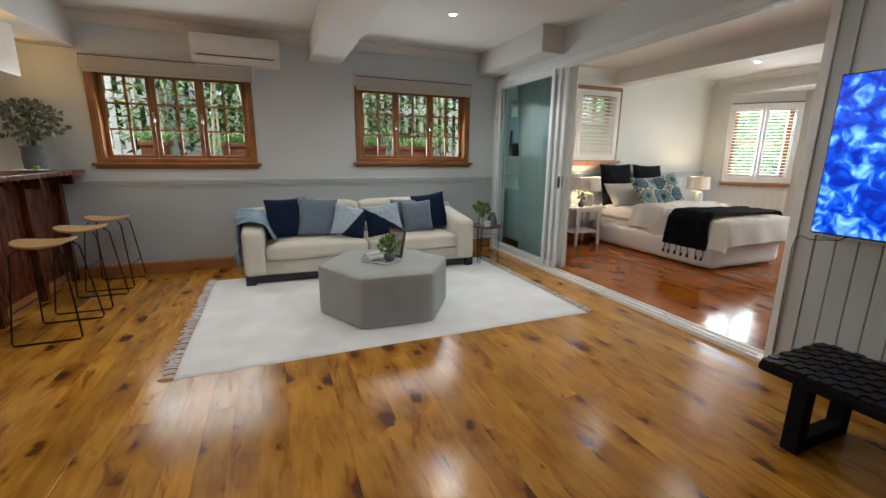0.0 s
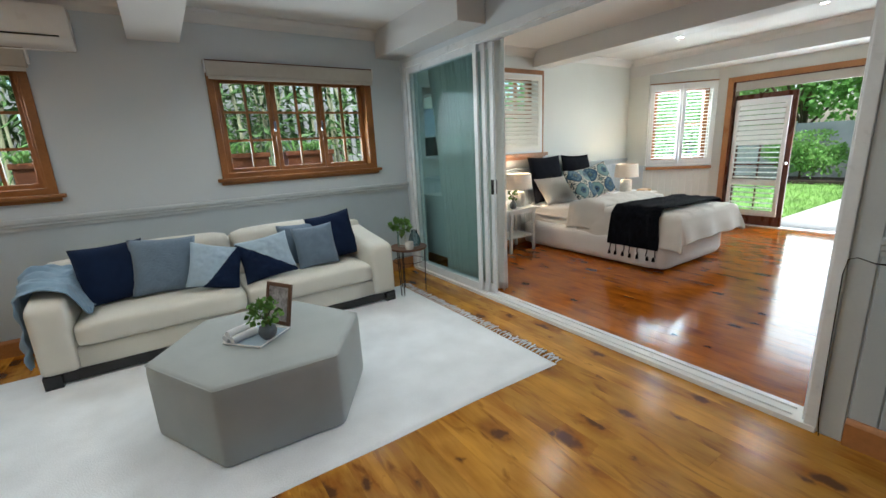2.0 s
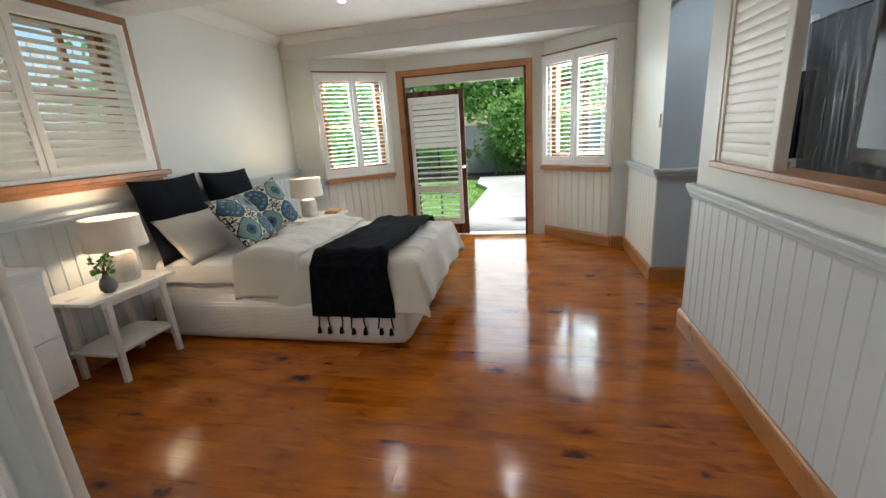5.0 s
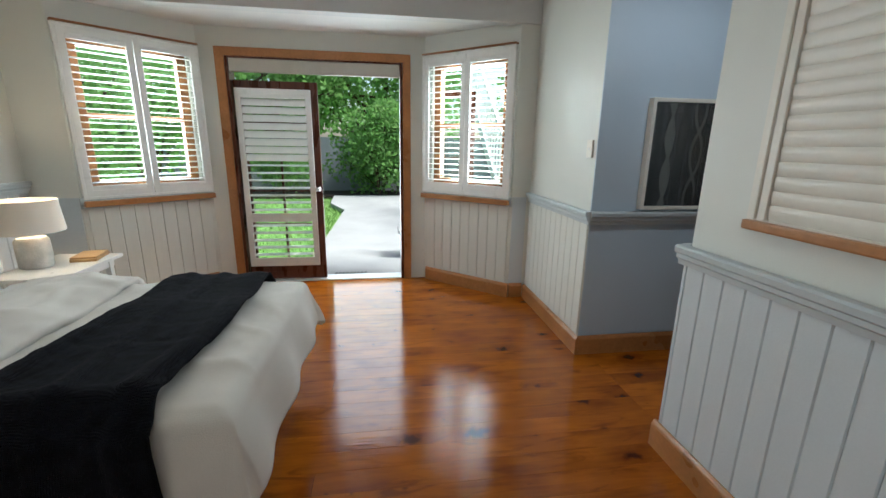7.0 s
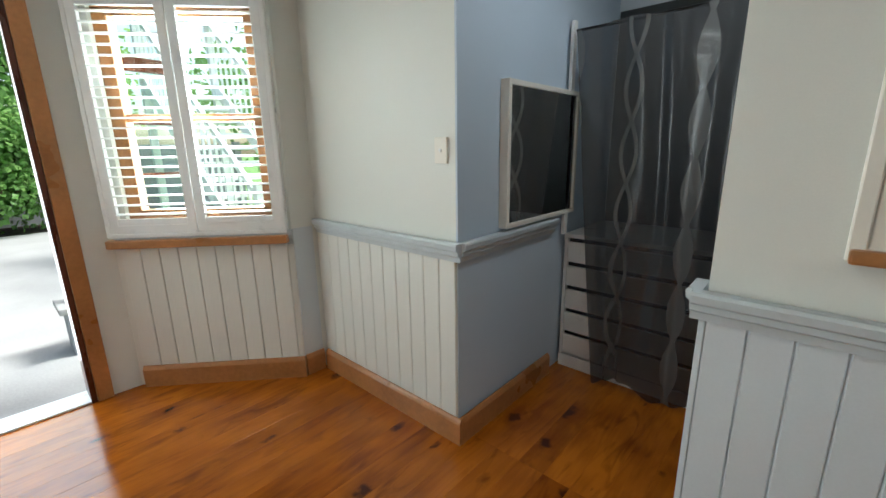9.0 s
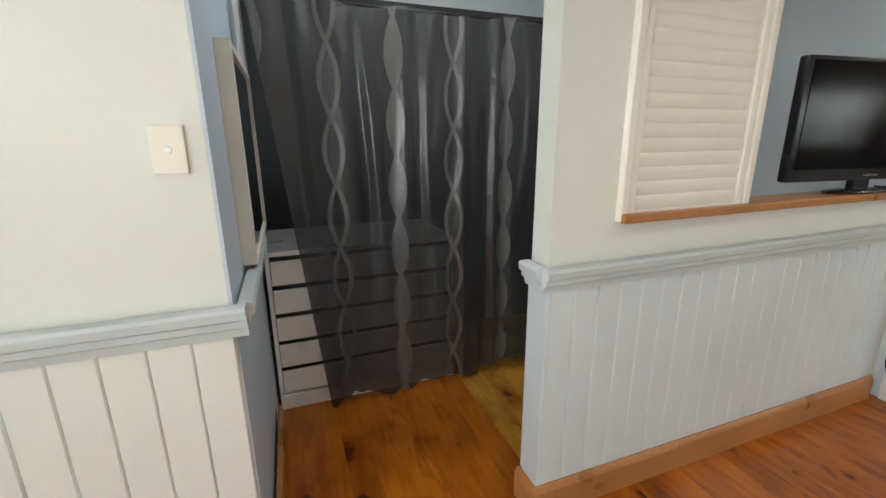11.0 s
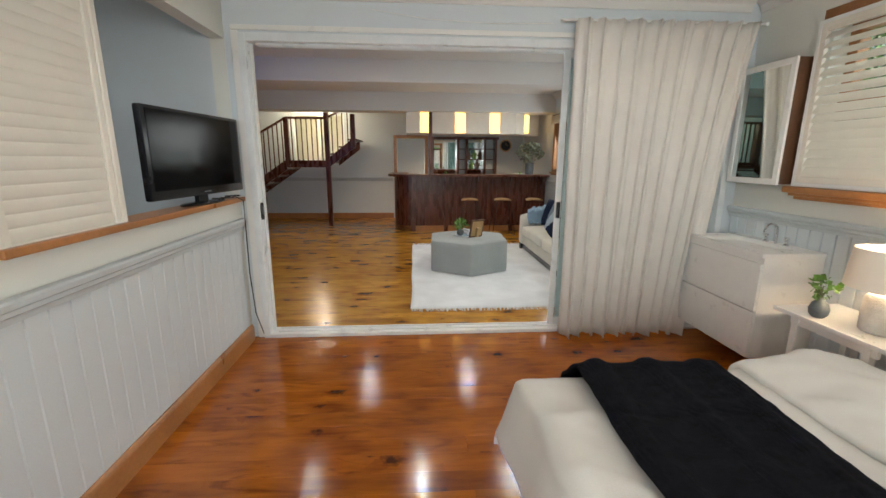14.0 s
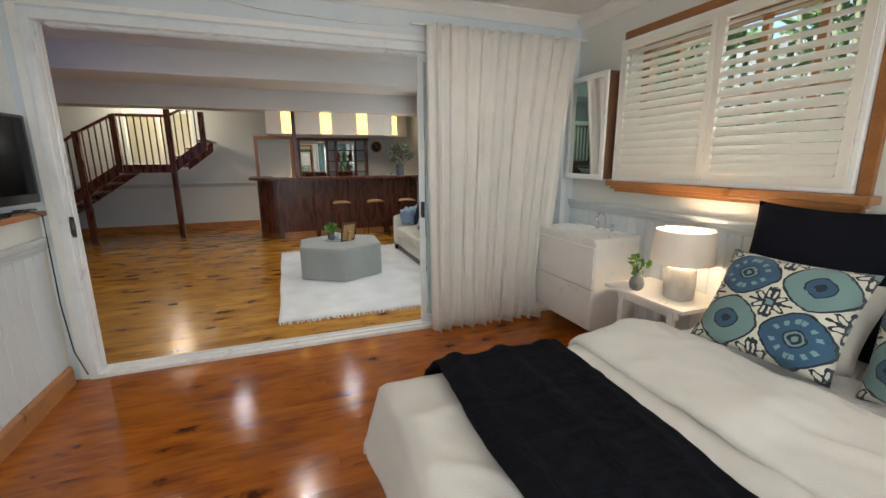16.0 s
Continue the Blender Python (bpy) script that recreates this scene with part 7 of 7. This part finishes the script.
# stair window with a frosted pane
M_FROST = mat("frosted_cream_pane", (0.85, 0.78, 0.62), 0.6, vary=0.02, bump=0.02)
_nt = M_FROST.node_tree
_tl = _nt.nodes.new("ShaderNodeBsdfTranslucent")
_tl.inputs[0].default_value = (0.72, 0.62, 0.55, 1)
_mx = _nt.nodes.new("ShaderNodeMixShader")
_mx.inputs[0].default_value = 0.8
_nt.links.new(_nt.nodes["Principled BSDF"].outputs[0], _mx.inputs[1])
_nt.links.new(_tl.outputs[0], _mx.inputs[2])
_nt.links.new(_mx.outputs[0], _nt.nodes["Material Output"].inputs[0])
sw_ = thing("window_stair", "frosted cream stair window with white frame", "window", kind="structure")
bm = bmesh.new()
for y0, y1, z0, z1 in ((-0.3, -0.25, 1.45, 2.6), (0.9, 0.95, 1.45, 2.6), (-0.25, 0.9, 1.45, 1.5), (-0.25, 0.9, 2.55, 2.6), (0.30, 0.34, 1.5, 2.55)):
    box(bm, -4.64, -4.57, y0, y1, z0, z1, 0.003)
part("window_frame", bm, M_WHITE, sw_)
for y0, y1 in ((-0.25, 0.30), (0.34, 0.90)):
    bm = bmesh.new()
    box(bm, -4.612, -4.606, y0, y1, 1.5, 2.55)
    part("pane", bm, M_FROST, sw_)

# ---- outdoors ----
M_GRASS = mat("lawn_grass", (0.19, 0.35, 0.08), 0.8, vary=0.35, scale=3, bump=0.3, bscale=90)
M_CONC = mat("pale_concrete", (0.38, 0.38, 0.375), 0.8, vary=0.12, scale=1.5, bump=0.1, bscale=60)
M_FENCE = mat("grey_rendered_fence", (0.30, 0.31, 0.33), 0.85, vary=0.12, scale=1.5, bump=0.1)
M_PALING = mat("weathered_white_paling", (0.36, 0.35, 0.37), 0.7, vary=0.25, scale=6, bump=0.1)
M_TERRA = mat("terracotta", (0.36, 0.12, 0.055), 0.8, vary=0.2, scale=6, bump=0.1)
M_BARK = mat("brown_bark", (0.12, 0.08, 0.05), 0.9, vary=0.35, scale=8, bump=0.4, bscale=40, stretch=(1, 1, 0.3))
M_TREE = mat("tree_leaf", (0.14, 0.29, 0.07), 0.6, vary=0.3, scale=2, bump=0.0, island=True)
M_TREE2 = mat("bamboo_leaf", (0.07, 0.14, 0.035), 0.6, vary=0.3, scale=2, bump=0.0, island=True)
M_CULM = mat("pale_bamboo_culm", (0.34, 0.33, 0.22), 0.5, vary=0.25, scale=4, bump=0.05)
for _lm in (M_TREE,):
    _nt = _lm.node_tree
    _tl = _nt.nodes.new("ShaderNodeBsdfTranslucent")
    _tl.inputs[0].default_value = (0.36, 0.60, 0.20, 1)
    _mx = _nt.nodes.new("ShaderNodeMixShader")
    _mx.inputs[0].default_value = 0.42
    _nt.links.new(_nt.nodes["Principled BSDF"].outputs[0], _mx.inputs[1])
    _nt.links.new(_tl.outputs[0], _mx.inputs[2])
    _nt.links.new(_mx.outputs[0], _nt.nodes["Material Output"].inputs[0])
M_SOIL = mat("dark_mulch", (0.045, 0.03, 0.02), 0.95, vary=0.4, scale=12, bump=0.4)

bm = bmesh.new()
bmesh.ops.create_grid(bm, x_segments=8, y_segments=8, size=300)
for v in bm.verts:
    v.co.z = -0.13
structure("ground", bm, M_GRASS, "garden lawn reaching away round the house", "ground")
bm = bmesh.new()
pp = ((8.25, 0.8), (16.3, 0.8), (16.3, 4.1), (14.6, 4.0), (13.4, 3.55), (8.25, 3.62))
lo = [bm.verts.new((x, y, -0.2)) for x, y in pp]
hi = [bm.verts.new((x, y, -0.02)) for x, y in pp]
bm.faces.new(hi)
for i in range(6):
    bm.faces.new((lo[i], lo[(i + 1) % 6], hi[(i + 1) % 6], hi[i]))
structure("pavement", bm, M_CONC, "pale concrete garden path", "pavement")
bm = bmesh.new()
rng = random.Random(77)
for _ in range(9000):
    x, y = rng.uniform(8.6, 16.5), 3.66 + rng.random() ** 1.6 * 4.5
    h, a = rng.uniform(0.04, 0.09), rng.uniform(0, 6.28)
    dx, dy = 0.006 * math.cos(a), 0.006 * math.sin(a)
    bm.faces.new((bm.verts.new((x - dx, y - dy, -0.13)), bm.verts.new((x + dx, y + dy, -0.13)), bm.verts.new((x + rng.gauss(0, 0.03), y + rng.gauss(0, 0.03), -0.11 + h))))
solid("lawn_grass", bm, M_GRASS, "bright green mown lawn beside the path", "grass", "stuff")
bm = bmesh.new()
box(bm, 16.3, 17.6, -2.0, 12.0, -0.2, -0.01, 0.03)
structure("garden_bed", bm, M_SOIL, "dark mulched garden bed along the fence", "ground")
for i, (y0, y1) in enumerate(((-2.5, 0.4), (0.4, 3.3), (3.3, 6.2), (6.2, 9.1), (9.1, 12.0))):
    fen = thing("fence_panel", "tall grey rendered garden fence panel", "fence", pose(17.7, y0, 0), group="garden fence panels")
    bm = bmesh.new()
    box(bm, -0.05, 0.05, 0.1, y1 - y0 - 0.1, -0.13, 1.68, 0.01)
    part("panel", bm, M_FENCE, fen)
    bm = bmesh.new()
    box(bm, -0.08, 0.08, -0.09, 0.095, -0.13, 1.75, 0.01)
    part("post", bm, M_FENCE, fen)


def tree(m, h, radius, crown, n, leaf, seed, label, material=M_TREE, clumps=9, name="tree"):
    """A tapered trunk with limbs, and a crown of many single leaves in uneven clumps."""
    t = thing(name, label, "tree" if name == "tree" else "shrub", m)
    rng = random.Random(seed)
    bm = bmesh.new()
    prev = Vector((0, 0, -0.15))
    r0 = 0.035 * h
    pts = [prev]
    for k in range(1, 6):
        prev = prev + Vector((rng.gauss(0, 0.05 * h / 5), rng.gauss(0, 0.05 * h / 5), h * 0.8 / 5))
        pts.append(prev)
    for k in range(5):
        a = r0 * (1 - k / 5.5)
        tube(bm, (pts[k], pts[k + 1]), a, 8)
    cents = []
    for k in range(clumps):
        d = Vector((rng.gauss(0, 1), rng.gauss(0, 1), rng.gauss(0, 0.8))).normalized() * rng.uniform(0.45, 0.95)
        c = Vector((d.x * radius[0], d.y * radius[1], crown + d.z * radius[2]))
        cents.append(c)
        st_ = pts[min(5, 1 + k % 5)]
        tube(bm, (st_, (st_ + c) / 2 + Vector((0, 0, 0.05)), c), r0 * 0.25, 5)
    part("trunk", bm, M_BARK, t)
    bm = bmesh.new()
    for c in cents:
        k = rng.uniform(0.35, 0.6)
        leaves(bm, n // clumps, c, (radius[0] * k, radius[1] * k, radius[2] * k), leaf, rng, 0.2, 0.42)
    part("crown", bm, material, t)
    return t


tree(pose(16.7, 2.75, 0), 1.7, (0.75, 1.35, 1.25), 1.35, 9000, 0.12, 51, "dense bright green shrub in front of the fence", clumps=26, name="shrub")
tree(pose(16.9, 5.6, 0), 1.0, (0.6, 1.2, 0.6), 0.75, 2600, 0.11, 59, "low green shrub in front of the fence", clumps=14, name="shrub")
tree(pose(10.0, 7.2, 0), 2.6, (1.5, 1.5, 1.6), 2.0, 8000, 0.11, 60, "dense leafy green shrub beside the bay", clumps=24, name="shrub")
tree(pose(12.2, 6.9, 0), 2.4, (1.3, 1.3, 1.4), 1.9, 5000, 0.12, 61, "dense leafy green shrub on the lawn", clumps=18, name="shrub")
tree(pose(18.9, 2.6, 0), 5.0, (2.2, 3.2, 2.2), 3.9, 9000, 0.18, 52, "leafy green tree behind the garden fence", clumps=16)
tree(pose(19.2, 6.4, 0), 5.0, (2.4, 3.0, 2.4), 3.6, 7000, 0.19, 53, "leafy green tree behind the garden fence", clumps=14)
tree(pose(12.6, 8.6, 0), 4.2, (1.9, 2.2, 1.9), 2.5, 5500, 0.15, 54, "leafy green tree on the lawn", clumps=16)
tree(pose(15.2, 11.5, 0), 5.0, (2.6, 2.6, 2.4), 3.0, 3000, 0.18, 55, "leafy green tree on the lawn", clumps=14)
tree(pose(10.4, 10.2, 0), 4.0, (2.0, 1.8, 2.0), 2.3, 3000, 0.14, 56, "leafy green tree beside the house", clumps=14)
tree(pose(15.5, -3.2, 0), 4.6, (2.2, 2.4, 2.0), 3.0, 4500, 0.17, 57, "leafy green tree behind the outdoor stairs", clumps=12)
tree(pose(12.0, -4.6, 0), 4.2, (2.2, 2.0, 1.8), 2.6, 2200, 0.17, 58, "leafy green tree behind the outdoor stairs", clumps=12)

# white outdoor stairs beyond the south bay window
os_ = thing("outdoor_stairs", "white painted outdoor staircase with railings", "staircase", pose(0, 0, 0))
for y in (-0.25, 0.75):
    bm = bmesh.new()
    bar_between(bm, (0, 0, 0), (0, 3.4, 2.5), 0.05, 0.22)
    bmesh.ops.transform(bm, matrix=Matrix.Translation((9.3, y, -0.1)) @ Matrix.Rotation(radians(-90), 4, "Z"), verts=bm.verts)
    part("stringer", bm, M_WHITE, os_)
    bm = bmesh.new()
    bar_between(bm, (0, 0, 0), (0, 3.4, 2.5), 0.05, 0.07)
    bmesh.ops.transform(bm, matrix=Matrix.Translation((9.3, y, 0.95)) @ Matrix.Rotation(radians(-90), 4, "Z"), verts=bm.verts)
    part("handrail", bm, M_WHITE, os_)
    for k in range(18):
        bm = bmesh.new()
        x = 9.35 + k * 0.19
        z = -0.1 + (x - 9.3) * 2.5 / 3.4
        box(bm, x - 0.014, x + 0.014, y - 0.014, y + 0.014, z + 0.15, z + 1.08)
        part("baluster", bm, M_WHITE, os_)
    for x, zt in ((9.3, 1.15), (12.7, 3.6)):
        bm = bmesh.new()
        box(bm, x - 0.05, x + 0.05, y - 0.05, y + 0.05, -0.13, zt, 0.006)
        part("post", bm, M_WHITE, os_)
for k in range(12):
    bm = bmesh.new()
    box(bm, 9.42 + k * 0.27, 9.72 + k * 0.27, -0.24, 0.74, 0.10 + k * 0.2, 0.14 + k * 0.2, 0.004)
    part("tread", bm, M_WHITE, os_)
gp = thing("gate_post", "white painted post on a low rendered pier beside the path", "post", pose(9.15, 2.30, -0.02))
bm = bmesh.new()
box(bm, -0.14, 0.14, -0.16, 0.12, 0.0, 0.34, 0.012)
part("pier", bm, M_FENCE, gp)
bm = bmesh.new()
box(bm, -0.18, 0.18, -0.2, 0.16, 0.34, 0.39, 0.012)
part("cap", bm, M_CONC, gp)
bm = bmesh.new()
box(bm, -0.045, 0.045, -0.06, 0.03, 0.39, 1.32, 0.006)
part("shaft", bm, M_WHITE, gp)
bm = bmesh.new()
for k in range(9):
    box(bm, 8.30, 8.40, 2.86 + k * 0.042, 2.885 + k * 0.042, -0.018, -0.006)
solid("door_grate", bm, M_IRON, "dark slotted drain grate outside the garden door", "grate")

# raised bed and screen north of the house
bm = bmesh.new()
box(bm, -5.5, 7.0, 6.55, 9.5, -0.15, 1.15, 0.03)
structure("retaining_bed", bm, M_SOIL, "raised dark planting bed behind the house", "ground")
scr = thing("paling_fence", "weathered white paling fence behind the living room windows", "fence", pose(0, 8.1, 1.0))
for k in range(74):
    bm = bmesh.new()
    x = -5.0 + k * 0.16
    h = 1.75 + 0.05 * ((k * 7) % 3)
    box(bm, x, x + 0.085, -0.01, 0.01, 0.0, h, 0.003)
    part("paling", bm, M_PALING, scr)
for z in (0.35, 1.2):
    bm = bmesh.new()
    box(bm, -5.0, 6.9, 0.012, 0.05, z, z + 0.09, 0.004)
    part("rail", bm, M_PALING, scr)
rng = random.Random(61)
for c, (x, y, k) in enumerate(((-1.0, 7.5, 8), (-0.4, 7.2, 9), (1.0, 7.4, 9), (1.7, 7.7, 8), (2.5, 7.3, 8), (-1.9, 7.8, 6), (4.0, 7.5, 8), (5.0, 7.6, 8))):
    t = thing("bamboo_clump", "tall bamboo clump with pale canes and narrow leaves", "bamboo", pose(x, y, 1.0), group="bamboo clumps")
    bm = bmesh.new()
    for _ in range(k):
        a, b = rng.gauss(0, 0.22), rng.gauss(0, 0.18)
        h = rng.uniform(1.9, 2.9)
        tube(bm, ((a, b, 0), (a + rng.gauss(0, 0.05), b, h * 0.5), (a + rng.gauss(0, 0.15), b + rng.gauss(0, 0.1), h)), rng.uniform(0.012, 0.024), 6)
    part("canes", bm, M_CULM, t)
    bm = bmesh.new()
    leaves(bm, 520, (0, 0, 1.15), (0.55, 0.4, 1.1), 0.16, rng, 0.0, 0.13)
    part("foliage", bm, M_TREE2, t)
for x, k in ((-2.6, 71), (-0.6, 72), (1.4, 73), (3.4, 74), (5.2, 75)):
    tree(pose(x, 9.1, 1.15), 2.2, (1.2, 0.5, 1.3), 1.2, 3200, 0.14, k, "dark leafy hedge shrub behind the paling fence", M_TREE2, 14, "shrub")
for x, y, w, d in ((1.15, 6.68, 0.55, 1), (1.95, 6.68, 0.6, 1), (-1.75, 6.72, 0.3, 0), (-0.75, 6.70, 0.34, 0), (4.5, 6.7, 0.5, 1)):
    t = thing("planter", "terracotta planter with strappy green leaves on the raised bed", "planter", pose(x, y, 1.15), group="terracotta planters")
    bm = bmesh.new()
    box(bm, -w / 2, w / 2, -0.13, 0.13, 0.0, 0.36, 0.015)
    box(bm, -w / 2 - 0.02, w / 2 + 0.02, -0.15, 0.15, 0.33, 0.39, 0.012)
    part("trough", bm, M_TERRA, t)
    bm = bmesh.new()
    for _ in range(46):
        a, ln = rng.uniform(0, 6.28), rng.uniform(0.25, 0.5)
        b = Vector((rng.uniform(-w / 2.4, w / 2.4), rng.uniform(-0.08, 0.08), 0.36))
        d_ = Vector((math.cos(a), math.sin(a) * 0.7, 0))
        s_ = Vector((-d_.y, d_.x, 0)) * 0.018
        q = [b + d_ * (ln * u) + Vector((0, 0, ln * (1.3 * u - 1.15 * u * u))) for u in (0.0, 0.35, 0.7, 1.0)]
        vs = [(bm.verts.new(p - s_ * w_), bm.verts.new(p + s_ * w_)) for p, w_ in zip(q, (0.6, 1.0, 0.8, 0.08))]
        for (p0, p1), (r0, r1) in zip(vs, vs[1:]):
            bm.faces.new((p0, p1, r1, r0))
    part("foliage", bm, M_TREE, t)

# ---- pieces of the setting: floorboards, one by one ----
PLANKS = {}


def plank(length, width, material):
    """One board with eased long edges, lying along y from its corner."""
    key = (round(length, 2), round(width, 3), material.name)
    if key not in PLANKS:
        bm = bmesh.new()
        g, e, t = 0.0001, 0.0006, 0.014
        prof = ((g, -t), (width - g, -t), (width - g, -e), (width - g - e, 0), (g + e, 0), (g, -e))
        a = [bm.verts.new((u, 0.0006, z)) for u, z in prof]
        b = [bm.verts.new((u, length - 0.0006, z)) for u, z in prof]
        for i in range(6):
            bm.faces.new((a[i], a[(i + 1) % 6], b[(i + 1) % 6], b[i]))
        bm.faces.new(a[::-1])
        bm.faces.new(b)
        PLANKS[key] = mesh_of(bm, "board", material)
    return PLANKS[key]


def lay(floor, x, y0, y1, width, material, rng):
    y = y0
    while y < y1 - 0.01:
        left = y1 - y
        n = rng.choice((1.8, 2.4, 3.0, 3.6))
        if left - n < 0.7:
            n = left
        part("board", plank(n, width, material), material, floor, at=pose(x, y, 0))
        y += n


rng = random.Random(5)
for i in range(54):
    lay(FLOOR_L, -4.5 + i * 7.3 / 54, -2.6, 5.5, 7.3 / 54, M_FLOOR_L, rng)
BW = 0.13
for i in range(40):
    x = 2.9 + i * BW
    if x + BW > 8.11:
        break
    if x < 6.2:
        lay(FLOOR_B, x, 1.18, 5.5, BW, M_FLOOR_B, rng)
        lay(FLOOR_B, x, -0.5, 1.18, BW, M_FLOOR_L if x < 5.1 else M_FLOOR_B, rng)
    elif x < 7.4:
        lay(FLOOR_B, x, 1.25, 5.5, BW, M_FLOOR_B, rng)
    else:
        s = max(0.0, x - 7.42)
        lay(FLOOR_B, x, 1.43 + s * 1.1 - 0.02, 5.13 - s * 1.1 + 0.02, BW, M_FLOOR_B, rng)
